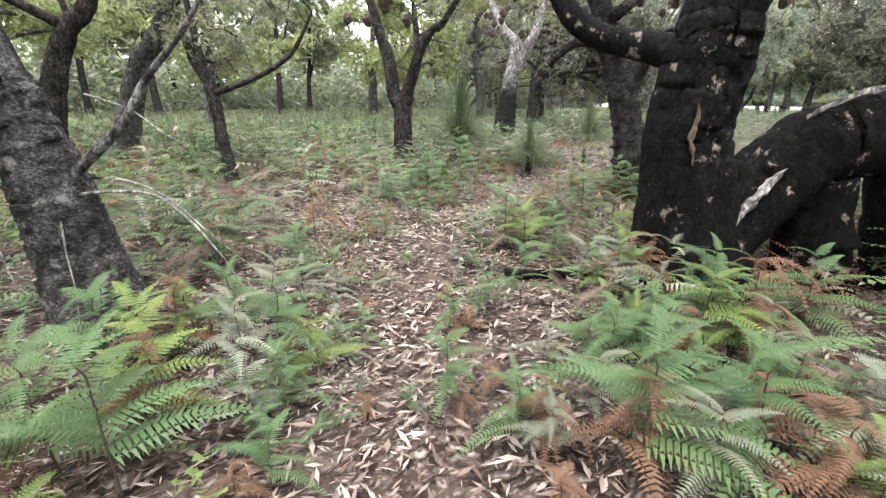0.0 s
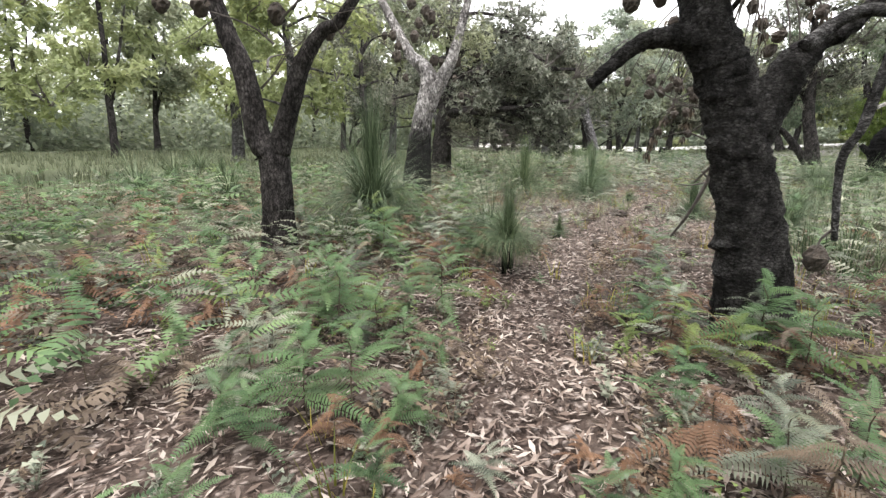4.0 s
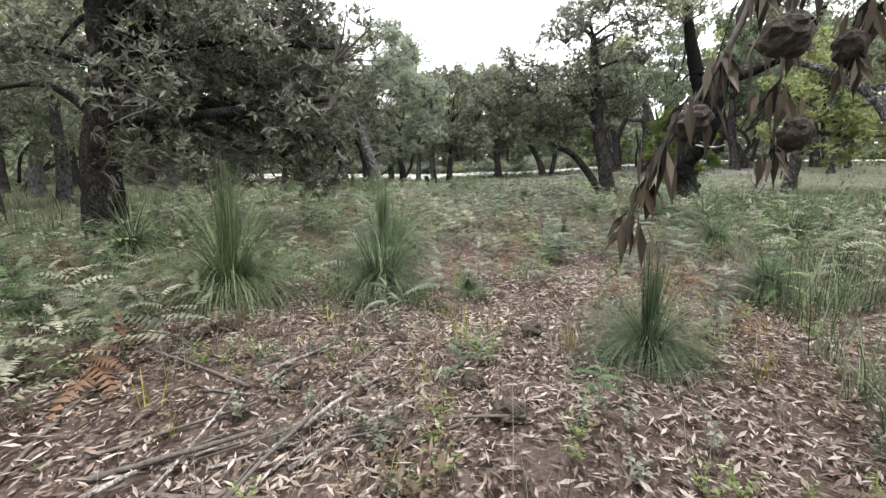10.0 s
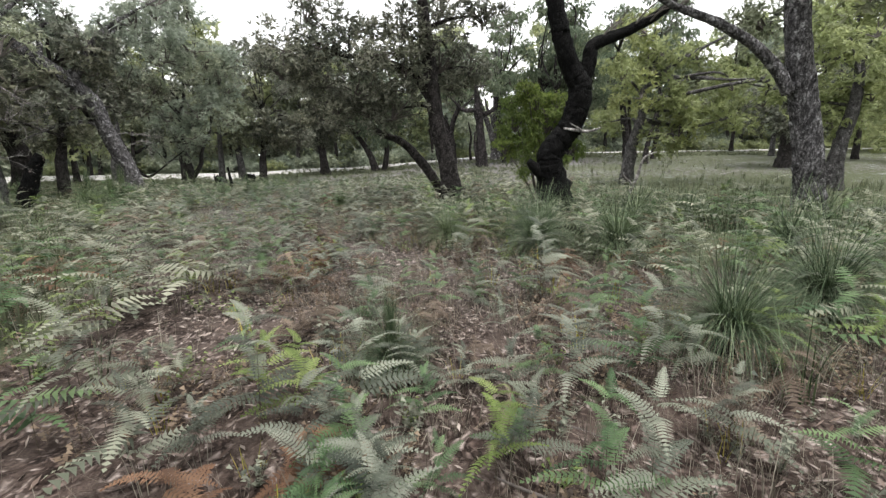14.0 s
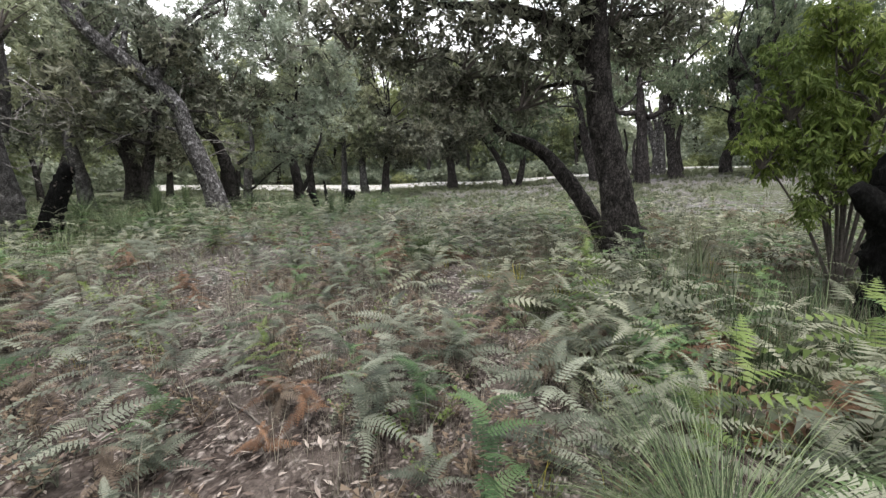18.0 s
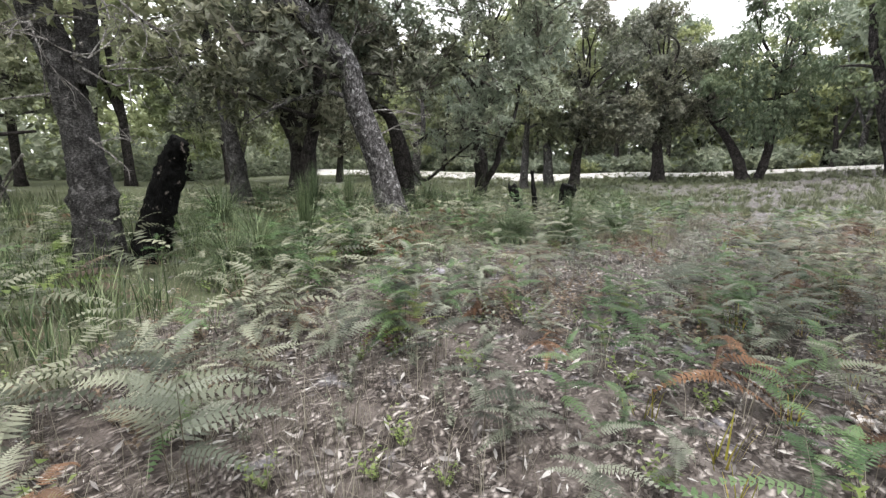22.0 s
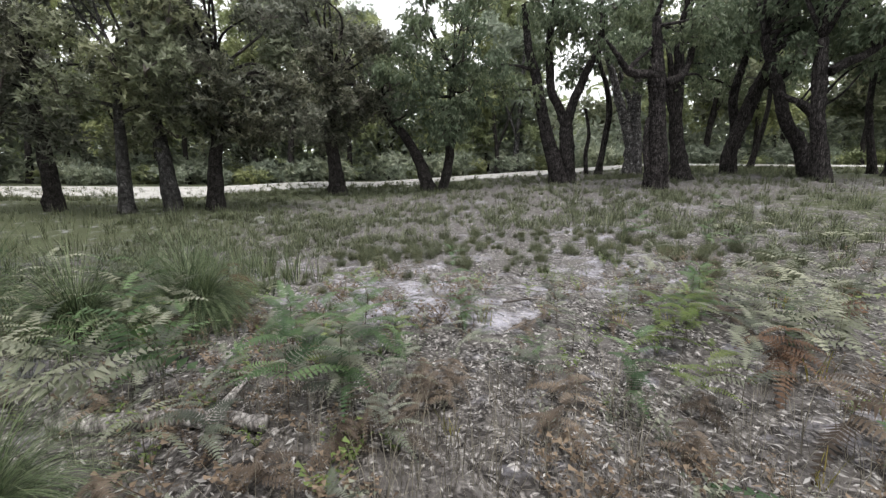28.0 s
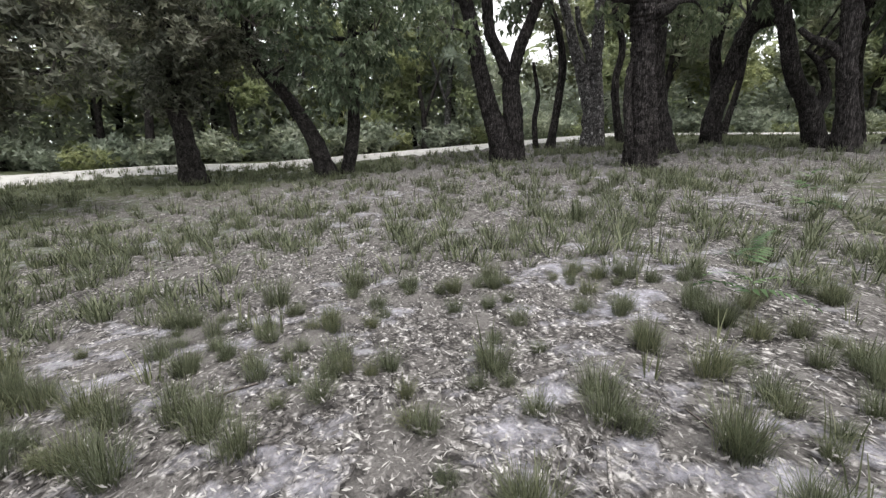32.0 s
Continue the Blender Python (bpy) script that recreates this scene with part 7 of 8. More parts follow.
GRASS_TREES_AT_THE_CLEARING = ((-14.75, 44.5, 0.62), (-15.15, 42.75, 0.72), (-15.6, 43.6, 0.5), (-16.2, 41.5, 0.7), (-15.5, 48.0, 0.9), (-17.3, 47.5, 0.9), (-15.3, 47.6, 0.85), (-16.0, 47.0, 0.9), (-18.5, 44.5, 0.9),
                               (-20.5, 45.5, 1.0), (-9.0, 17.2, 0.25), (-5.0, 21.5, 0.8), (-4.2, 23.2, 0.9), (-3.0, 25.0, 0.9), (-6.5, 22.8, 0.6), (-2.6, 20.5, 0.8), (-1.8, 29.8, 0.9), (-2.4, 32.5, 0.8),
                               (-4.4, 16.5, 0.9), (-3.9, 18.2, 0.8))
for x, y, s in GRASS_TREES_BY_THE_BANK + GRASS_TREES_IN_THE_SCRUB + GRASS_TREES_AT_THE_CLEARING:
    grass_tree(x, y, s * 0.95, 0.08 if s < 0.5 else 0.16, rng.random() < 0.25, s > 0.5)

TUFT = [mesh_of("tussock", *blades(300, 0.24, 110 + i, (0.02, 0.85), 0.0019, 0.8, 0.075, 2, 0.85), GRASS) for i in range(4)]
tufts = []
while len(tufts) < 2600:
    x, y = (rng.uniform(-24, 6), rng.uniform(45, 69)) if len(tufts) < 1500 else (rng.uniform(-20, -3), rng.uniform(47, 60))
    dens = smooth(47.0, 51.5, y) * (0.55 + 0.75 * field(x, y, 0.7, 8))
    if rng.random() > dens or abs(x + 10) > 4 + 0.6 * (y - 44) or (abs(x - path_x(y)) < 0.5 and y < 50):
        continue
    if rng.random() < 0.75 * bare_sand(x, y):
        continue
    tufts.append((x, y, (0.5 + 0.7 * rng.random() ** 1.6) * (1.2 if y > 54 else 1.0)))
tufts.sort(key=lambda q: (q[0] + 11) ** 2 + (q[1] - 50) ** 2)
for x, y, s in tufts[:290]:
    t = new("grass_tussock", TUFT[int(rng.integers(4))])
    t.matrix_basis = Matrix.Translation((x, y, land(x, y) - 0.01)) @ Matrix.Rotation(rng.uniform(0, 6.28), 4, "Z") @ Matrix.Diagonal((s, s, s * rng.uniform(0.8, 1.2), 1))
    tagged(t, "olive-green grass tussock on sandy ground", "grass", "grass tussocks")
a = np.array([(x, y, land(x, y) - 0.01, s) for x, y, s in tufts[290:]])
z = np.zeros(len(a))
v0, f0 = blades(28, 0.28, 119, (0.02, 0.85), 0.008, 0.8, 0.11, 2, 0.9)
v, f = spread_copies(v0, np.array(f0), a[:, :3], turns_of(rng.uniform(0, 6.28, len(a)), z, z), a[:, 3])
tagged(new("far_tussocks", mesh_of("far_tussocks", v, f, GRASS)), "olive-green grass tussocks spread over the clearing", "grass", kind="stuff")


def grass_stuff(name, label, mat, n, box, length, chance, width=0.0022, bow=0.5, count=9):
    v0, f0 = blades(count, length, 130 + len(name), (0.05, 0.9), width, bow, 0.08, 2)
    spots = []
    for _ in range(n):
        x, y = rng.uniform(box[0], box[1]), rng.uniform(box[2], box[3])
        if rng.random() < chance(x, y):
            spots.append((x, y, land(x, y) - 0.01, rng.uniform(0, 6.28), rng.uniform(0.6, 1.3)))
    a = np.array(spots)
    z = np.zeros(len(a))
    v, f = spread_copies(v0, np.array(f0), a[:, :3], turns_of(a[:, 3], z, z), a[:, 4])
    tagged(new(name, mesh_of(name, v, f, mat)), label, "grass", kind="stuff")


grass_stuff("dry_grass", "fine grey-brown dry grass among the ferns", GRASS_DRY, 15000, (-18, -4, 15, 46), 0.36,
            lambda x, y: (0.25 + 0.75 * smooth(-0.2, 0.25, field(x, y, 0.45, 11))) * (0.3 + 0.7 * smooth(20, 24, y)), 0.0017, 1.5, 9)
grass_stuff("green_grass", "green grass under the trees", GRASS, 5500, (-34, 12, 14, 62), 0.45,
            lambda x, y: smooth(2.2, 5, abs(x - path_x(y))) * (0.9 if y < 46 or x < -17 else 0.3), 0.008, 0.8)
grass_stuff("tall_grass", "tall soft green grass beside the way", GRASSTREE, 3000, (-7.5, 5, 17, 37), 0.62,
            lambda x, y: smooth(1.5, 3.0, x - path_x(y)) * smooth(-0.3, 0.15, field(x, y, 0.4, 21)), 0.0045, 0.9, 16)
grass_stuff("tall_grass", "tall soft blue-green grass under the trees", GRASSTREE, 3400, (-29, -14.5, 30, 51), 0.55,
            lambda x, y: smooth(2.6, 4.2, path_x(y) - x) * smooth(-0.3, 0.15, field(x, y, 0.4, 22)), 0.0045, 0.9, 16)
grass_stuff("verge_grass", "rough grass along the track", GRASS, 7000, (-45, 16, 50, 71), 0.28, lambda x, y: (0.3 + 0.4 * smooth(-0.1, 0.3, field(x, y, 0.3, 12))) * (0.35 if x > -22 and y < 67 else 1.0), 0.006, 0.9)
grass_stuff("verge_tussocks", "olive tussocks along the edge of the sand track", GRASS, 2600, (-45, 30, 67.2, 70.4), 0.26, lambda x, y: 0.35 + 0.65 * smooth(-0.1, 0.2, field(x, y, 0.25, 31)), 0.012, 0.8, 16)
grass_stuff("rough_grass", "rough green grass under the trees beyond the bracken", GRASS, 3600, (-46, -14, 6, 40), 0.5,
            lambda x, y: smooth(7, 11, path_x(y) - x) * (0.35 + 0.65 * smooth(-0.2, 0.2, field(x, y, 0.3, 41))), 0.012, 0.9, 10)
grass_stuff("sedge", "small yellow-green sedge shoots", SEDGE, 420, (-13, -5, 8, 48), 0.22, lambda x, y: 0.6, 0.004)

def herb_piece(seed, stems=6, leaves=7, tall=0.2):
    r = np.random.default_rng(seed)
    vs, fs = [], []
    for _ in range(stems):
        yaw, lean, h = r.uniform(0, 6.28), r.uniform(0.1, 0.75), tall * r.uniform(0.6, 1.1)
        d = np.array((math.cos(yaw) * math.sin(lean), math.sin(yaw) * math.sin(lean), math.cos(lean))) * h
        k = len(vs)
        vs += [(-0.002, 0, 0), (0.002, 0, 0), tuple(d)]
        fs.append((k, k + 1, k + 2))
        for i in range(leaves):
            p = d * (i + 2) / (leaves + 1.5)
            w, a = r.uniform(0.018, 0.034), r.uniform(0, 6.28)
            k = len(vs)
            vs += [tuple(p), tuple(p + (w * math.cos(a), w * math.sin(a), 0.4 * w)), tuple(p + (w * math.cos(a + 0.7), w * math.sin(a + 0.7), 0.2 * w))]
            fs.append((k, k + 1, k + 2))
    return np.array(vs), np.array(fs)


for name, label, mat, n, seed in (("low_herbs", "small olive-green herbs in the leaf litter", FERN_YELLOW, 620, 33), ("dry_herbs", "dry brown twiggy plants in the leaf litter", FERN_BROWN, 2400, 34), ("grey_herbs", "small grey-green herbs in the leaf litter", FERN_PALE, 800, 35)):
    spots = []
    while len(spots) < n:
        y = rng.uniform(8, 50)
        x = path_x(y) + rng.normal(0, 2.6)
        if off_way(x, y) > 0.3 and field(x, y, 0.6, seed) > -0.1:
            spots.append((x, y, land(x, y) - 0.01, rng.uniform(0, 6.28), rng.uniform(0.6, 1.6)))
    a = np.array(spots)
    z = np.zeros(n)
    v, f = spread_copies(*herb_piece(seed), a[:, :3], turns_of(a[:, 3], z, z), a[:, 4])
    tagged(new(name, mesh_of(name, v, f, mat)), label, "herbs", kind="stuff")

# fallen leaves, thickest along the way
lit = []
for _ in range(300000):
    y = rng.uniform(7.5, 58)
    x = path_x(y) + rng.normal(0, 3.0)
    if rng.random() < (1.25 if y < 24 else 0.18 if y < 43 else 1.1 if y < 52 else 0.4) * (0.45 + 0.55 * math.sin(1.9 * x + 0.8 * y) * math.sin(1.3 * y - 0.9 * x + 1) + 0.2):
        lit.append((x, y))
lit += [(rng.uniform(-22, 4), rng.uniform(46.5, 66)) for _ in range(30000)]
lit = np.array([q for q in lit if rng.random() > 0.25 * bare_sand(q[0], q[1])])
n = len(lit)
lz = height(lit[:, 0], lit[:, 1]) + lumps(lit[:, 0], lit[:, 1]) + rng.uniform(0.012, 0.05, n)
LV = np.array([(-0.5, 0, 0), (-0.05, 0.11, 0.02), (0.5, 0, -0.01), (-0.05, -0.11, 0.02)])
sz = (0.03 + 0.085 * rng.random(n) ** 1.6) * (1 - 0.4 * smooth(40, 46, lit[:, 1]))
for name, some, mat, label in (("leaf_litter", lit[:, 1] < 34, LITTER, "curled tan and brown fallen leaves"), ("bleached_leaf_litter", lit[:, 1] >= 34, LITTER_GREY, "bleached grey and tan fallen leaves")):
    k = int(some.sum())
    v, f = spread_copies(LV, LEAF_F, np.column_stack([lit, lz])[some], turns_of(rng.uniform(0, 6.28, k), rng.normal(0, 0.22, k), rng.normal(0, 0.45, k)), np.stack([sz, sz * rng.uniform(0.7, 1.3, n), sz], -1)[some])
    tagged(new(name, mesh_of(name, v, f, mat)), label, "leaf litter", kind="stuff")

# ---------------------------------------------------------------- cones, stumps, logs, dead branches
def local(root, pts):
    o = root.location
    return [(p[0] - o.x, p[1] - o.y, p[2] - o.z, *p[3:]) for p in pts]


def stick(name, root, pts, mat, sides=7, rough=0.15, seed=1, label="", n=6):
    v, f = tube(spline(local(root, pts), n), sides, rough, seed)
    return part(name, mesh_of(name, v, f, mat, soft=True), root, label)


def spray(root, name, start, way, length, mat, seed, depth=3, radius=0.016, label=""):
    """A bare branching twig, grown from start along way."""
    r = np.random.default_rng(seed)
    pieces = []

    def grow(p, d, ln, ra, left):
        d = d / np.linalg.norm(d)
        m = p + d * ln * 0.5 + r.normal(0, 0.07 * ln, 3)
        e = p + d * ln + r.normal(0, 0.12 * ln, 3)
        pieces.append(tube(spline([(*p, ra), (*m, ra * 0.75), (*e, ra * 0.4)], 3), 5))
        if left:
            for _ in range(int(r.integers(2, 4))):
                grow(p + (e - p) * r.uniform(0.35, 1.0), d + r.normal(0, 0.6, 3), ln * r.uniform(0.45, 0.75), ra * 0.55, left - 1)

    o = np.array(root.location)
    grow(np.array(start, float) - o, np.array(way, float), length, radius, depth)
    v, f = join(pieces)
    part(name, mesh_of(name, v, f, mat), root, label)


def ball_cone(seed, rx=0.05, rz=0.075):
    """A banksia cone: a blunt oval, rough with open follicles."""
    r = np.random.default_rng(seed)
    nu, nv = 14, 9
    vs, fs = [], []
    for j in range(nv + 1):
        th = math.pi * j / nv
        for i in range(nu):
            ph = 2 * math.pi * i / nu
            k = 1 + r.normal(0, 0.13)
            vs.append((rx * math.sin(th) * math.cos(ph) * k, rx * math.sin(th) * math.sin(ph) * k, -rz * math.cos(th) * (1 + r.normal(0, 0.04))))
    for j in range(nv):
        for i in range(nu):
            fs.append((j * nu + i, j * nu + (i + 1) % nu, (j + 1) * nu + (i + 1) % nu, (j + 1) * nu + i))
    return np.array(vs), fs


CONES = [mesh_of("cone", *ball_cone(200 + i, 0.062, 0.08), CONE) for i in range(3)]
for x, y, s in ((-8.9, 19.5, 1.25), (-9.2, 19.9, 1.1), (-10.4, 19.6, 1.0), (-8.3, 17.0, 1.1), (-7.7, 18.5, 1.2), (-8.9, 21.0, 1.3), (-9.6, 18.2, 0.9), (-7.2, 17.3, 1.0), (-8.0, 18.0, 0.9), (-10.0, 20.6, 1.0),
                (-9.3, 16.4, 0.9), (-7.0, 16.6, 1.0), (-8.4, 20.4, 1.0), (-9.9, 17.2, 1.0), (-16.0, 40.5, 1.2), (-15.2, 38.7, 1.0)):
    c = new("banksia_cone", CONES[int(rng.integers(3))])
    c.matrix_basis = Matrix.Translation((x, y, land(x, y) + 0.045 * s)) @ Euler((radians(rng.uniform(60, 110)), 0, rng.uniform(0, 6))).to_matrix().to_4x4() @ Matrix.Scale(s, 4)
    tagged(c, "dark dry banksia cone lying in the leaf litter", "cone", "fallen cones")

LEAF_ONE = mesh_of("leaf", LEAF_V * np.array((0.07, 0.1, 0.07)), LEAF_F, LITTER)
WITHERED = mesh_of("leaf_spray", *spread_copies(LEAF_V, LEAF_F, np.random.default_rng(3).normal(0, 0.025, (16, 3)),
                   turns_of(np.random.default_rng(4).uniform(0, 6.28, 16), np.random.default_rng(5).normal(-1.25, 0.25, 16), np.random.default_rng(6).normal(0, 0.8, 16)),
                   np.random.default_rng(7).uniform(0.1, 0.18, (16, 1)) * np.array([1, 0.9, 1])), CONE_DRY_LEAF)

# the low limb of the stout banksia that hangs over the way, with cones and withered leaves
stick("limb", stout_tree, [(-6.4, 14.4, 2.5, 0.09), (-6.5, 16.2, 3.5, 0.07), (-6.9, 17.8, 3.55, 0.05), (-7.6, 18.9, 3.05, 0.03)], BARK_DARK, 9, 0.2, 5)
hang = ([(-7.6, 18.9, 3.05), (-7.9, 18.95, 2.6), (-8.1, 18.9, 1.95), (-8.3, 18.9, 1.55), (-8.41, 19.02, 1.22)], [(-7.5, 18.8, 3.1), (-7.7, 19.2, 2.6), (-7.85, 19.2, 2.1), (-7.9, 19.1, 1.55)],
        [(-7.4, 18.6, 3.2), (-7.4, 19.0, 2.75), (-7.5, 19.3, 2.35), (-7.6, 19.3, 1.9)], [(-7.1, 18.0, 3.5), (-7.0, 18.6, 3.1), (-6.9, 18.9, 2.7)], [(-6.8, 17.4, 3.55), (-6.4, 18.0, 3.2), (-6.2, 18.3, 2.8)],
        [(-6.7, 16.8, 3.5), (-6.0, 17.5, 3.3), (-5.6, 17.8, 2.9)], [(-6.9, 17.6, 3.55), (-7.5, 17.6, 3.3), (-7.9, 17.7, 3.0)], [(-6.5, 16.2, 3.5), (-7.2, 16.6, 3.4), (-7.8, 16.8, 3.1)])
for i, ln in enumerate(hang):
    k = len(ln)
    stick("twig", stout_tree, [(*p, 0.016 - 0.011 * j / (k - 1)) for j, p in enumerate(ln)], TWIG, 6, 0.1, 20 + i, "", 4)
    fine = spline([p for p in ln], 5)
    for j in range(len(fine) // 3, len(fine) - (7 if i == 0 else 0), 3 if i < 3 else 2):
        p = Vector(fine[j]) - stout_tree.location + Vector((rng.normal(0, 0.06), rng.normal(0, 0.06), -0.06))
        s = rng.uniform(0.7, 1.0) if i < 3 else rng.uniform(1.0, 1.5)
        part("cone", CONES[j % 3], stout_tree, "dark hanging banksia cone", Matrix.Translation(p) @ Euler((rng.normal(0, 0.4), rng.normal(0, 0.4), 0)).to_matrix().to_4x4() @ Matrix.Scale(s, 4))
    for j in range(len(fine) // 3, len(fine), 2):
        p = Vector(fine[j]) - stout_tree.location
        part("leaf_spray", WITHERED, stout_tree, "withered brown hanging leaves", Matrix.Translation(p) @ Matrix.Rotation(rng.uniform(0, 6), 4, "Z") @ Matrix.Scale(rng.uniform(0.7, 1.2), 4))
for i, (x, y, z) in enumerate(((-8.36, 17.72, 2.31), (-8.07, 17.83, 2.32), (-8.08, 17.83, 2.13), (-7.94, 17.88, 2.16), (-7.75, 17.95, 2.29), (-7.54, 18.03, 2.08), (-7.58, 18.02, 2.15), (-7.3, 18.13, 2.24), (-7.09, 18.21, 2.37),
                                (-7.01, 18.24, 2.24), (-6.91, 18.28, 2.4), (-6.54, 18.42, 2.21), (-6.45, 18.46, 2.34), (-7.49, 18.05, 2.37), (-7.23, 18.16, 2.42), (-7.84, 17.92, 2.21))):
    stick("twig", stout_tree, [(x * 0.35 - 4.5, y * 0.5 + 8.95, 3.52, 0.014), (x * 0.75 - 1.72, y * 0.8 + 3.58, z + 0.75, 0.01), (x, y, z + 0.05, 0.005)], TWIG, 5, 0.1, 60 + i, "", 4)
    part("cone", CONES[i % 3], stout_tree, "dark hanging banksia cone", Matrix.Translation(Vector((x, y, z)) - stout_tree.location) @ Euler((rng.normal(0, 0.4), rng.normal(0, 0.4), 0)).to_matrix().to_4x4() @ Matrix.Diagonal((rng.uniform(0.7, 1.15), rng.uniform(0.7, 1.15), rng.uniform(0.7, 1.1), 1)))
    if i % 2:
        part("leaf_spray", WITHERED, stout_tree, "withered brown hanging leaves", Matrix.Translation(Vector((x, y, z + 0.15)) - stout_tree.location) @ Matrix.Rotation(rng.uniform(0, 6), 4, "Z") @ Matrix.Scale(0.5, 4))
stick("dead_branch", stout_tree, [(-6.05, 14.6, 2.1, 0.05), (-5.88, 14.75, 2.28, 0.042), (-5.7, 14.8, 2.3, 0.04), (-5.61, 14.8, 2.2, 0.038), (-5.64, 14.8, 1.98, 0.034), (-5.69, 14.8, 1.62, 0.03), (-5.76, 14.8, 1.38, 0.026), (-5.71, 14.8, 0.86, 0.02)], BARK_BANKSIA, 9, 0.2, 47, "bent dead branch that hangs straight down")
part("cone", CONES[0], stout_tree, "dark hanging banksia cone", Matrix.Translation(Vector((-5.79, 14.8, 0.72)) - stout_tree.location) @ Matrix.Scale(1.2, 4))
stick("twig", stout_tree, [(-5.72, 14.8, 0.95, 0.01), (-5.78, 14.8, 0.86, 0.008), (-5.79, 14.8, 0.78, 0.006)], TWIG, 6, 0.1, 48)
stick("dead_branch", stout_tree, [(-6.3, 14.6, 1.75, 0.024), (-6.5, 15.0, 1.74, 0.022), (-6.68, 15.31, 1.62, 0.021), (-6.64, 15.34, 1.42, 0.02), (-6.64, 15.37, 1.23, 0.018), (-6.7, 15.35, 1.02, 0.016), (-6.78, 15.33, 0.82, 0.014), (-6.9, 15.38, 0.62, 0.009)], TWIG, 8, 0.15, 49, "bowed dead branch reaching down over the litter")
for i, ln in enumerate((((-6.5, 15.0, 1.74), (-6.75, 15.1, 1.6), (-6.95, 15.25, 1.42)), ((-6.66, 15.32, 1.5), (-6.85, 15.2, 1.58), (-7.05, 15.15, 1.52)), ((-6.64, 15.35, 1.35), (-6.5, 15.6, 1.22), (-6.42, 15.85, 1.24)), ((-6.5, 15.0, 1.72), (-6.9, 15.15, 1.8), (-7.15, 15.3, 1.7)), ((-6.65, 15.36, 1.15), (-6.85, 15.5, 1.1), (-7.0, 15.55, 1.12)))):
    stick("twig", stout_tree, [(*p, 0.009 - 0.003 * j) for j, p in enumerate(ln)], TWIG, 6, 0.1, 240 + i, "", 4)
spray(stout_tree, "dead_bough", (-7.0, 17.9, 3.4), (-0.3, 0.8, -0.4), 0.9, TWIG, 31, 3, 0.014)
spray(stout_tree, "dead_bough", (-6.2, 17.4, 3.2), (0.5, 0.7, -0.3), 0.9, TWIG, 32, 3, 0.014)
spray(stout_tree, "dead_bough", (-6.5, 15.0, 1.5), (-0.3, 0.6, -0.5), 0.75, TWIG, 33, 2, 0.016)
spray(stout_tree, "dead_bough", (-6.5, 15.0, 1.75), (-0.9, 0.2, 0.2), 0.5, TWIG, 34, 2, 0.012)
spray(stout_tree, "dead_bough", (-5.7, 14.9, 1.7), (0.8, 0.5, 0.2), 0.8, WOOD_DEAD, 35, 3, 0.014)
for i in range(26):
    p = Vector((-6.0 + rng.normal(0, 1.0), 15.2 + rng.normal(0, 1.0), rng.uniform(2.9, 4.2))) - stout_tree.location
    part("cone", CONES[i % 3], stout_tree, "dark hanging banksia cone", Matrix.Translation(p) @ Matrix.Scale(rng.uniform(1.0, 1.5), 4))
for root, c, n in ((forked_tree, (-11.5, 14.0, 3.6), 12), (grey_tree, (-14.4, 19.7, 4.0), 16), (drooping_tree, (-16.6, 24.2, 2.8), 16)):
    for i in range(n):
        p = Vector((c[0] + rng.normal(0, 1.1), c[1] + rng.normal(0, 1.1), c[2] + rng.uniform(-0.7, 0.7))) - root.location
        part("cone", CONES[i % 3], root, "dark hanging banksia cone", Matrix.Translation(p) @ Matrix.Scale(rng.uniform(1.2, 1.8), 4))
for i, (mat, r0, line) in enumerate((
        (WOOD_DEAD, 0.011, ((-5.29, 8.24, 0.9), (-5.13, 8.47, 0.93), (-5.01, 8.66, 0.91), (-4.91, 8.8, 0.78), (-4.82, 8.94, 0.55), (-4.72, 9.09, 0.25), (-4.6, 9.27, 0.37))),
        (WOOD_DEAD, 0.008, ((-5.14, 8.46, 0.96), (-5.1, 8.52, 1.0), (-4.97, 8.71, 0.91), (-4.83, 8.92, 0.66), (-4.72, 9.08, 0.48))),
        (WOOD_DEAD, 0.007, ((-5.36, 8.14, 0.89), (-5.2, 8.2, 0.83), (-5.1, 8.2, 0.62), (-5.05, 8.2, 0.37), (-5.06, 8.16, 0.1), (-5.1, 8.12, -0.02))),
        (WOOD_DEAD, 0.007, ((-5.35, 8.16, 0.91), (-5.35, 7.95, 0.77), (-5.38, 7.85, 0.65))),
        (WOOD_DEAD, 0.006, ((-5.15, 8.44, 1.46), (-5.03, 8.63, 1.38), (-4.94, 8.76, 1.26), (-4.85, 8.89, 1.16))),
        (WOOD_DEAD, 0.007, ((-5.56, 7.84, 0.56), (-5.45, 7.88, 0.42), (-5.3, 7.95, 0.35))),
        (BARK_PALE, 0.036, ((-5.37, 8.14, 0.88), (-5.2, 8.37, 1.09), (-5.06, 8.58, 1.3), (-4.96, 8.73, 1.54), (-4.82, 8.95, 1.81), (-4.7, 9.15, 2.2))))):
    stick("dead_branch", cork_tree, [(*p, r0 * (1 - 0.75 * j / (len(line) - 1))) for j, p in enumerate(line)], mat, 7, 0.12, 41 + i, "thin bleached dead branch" if r0 < 0.02 else "bare grey branch")
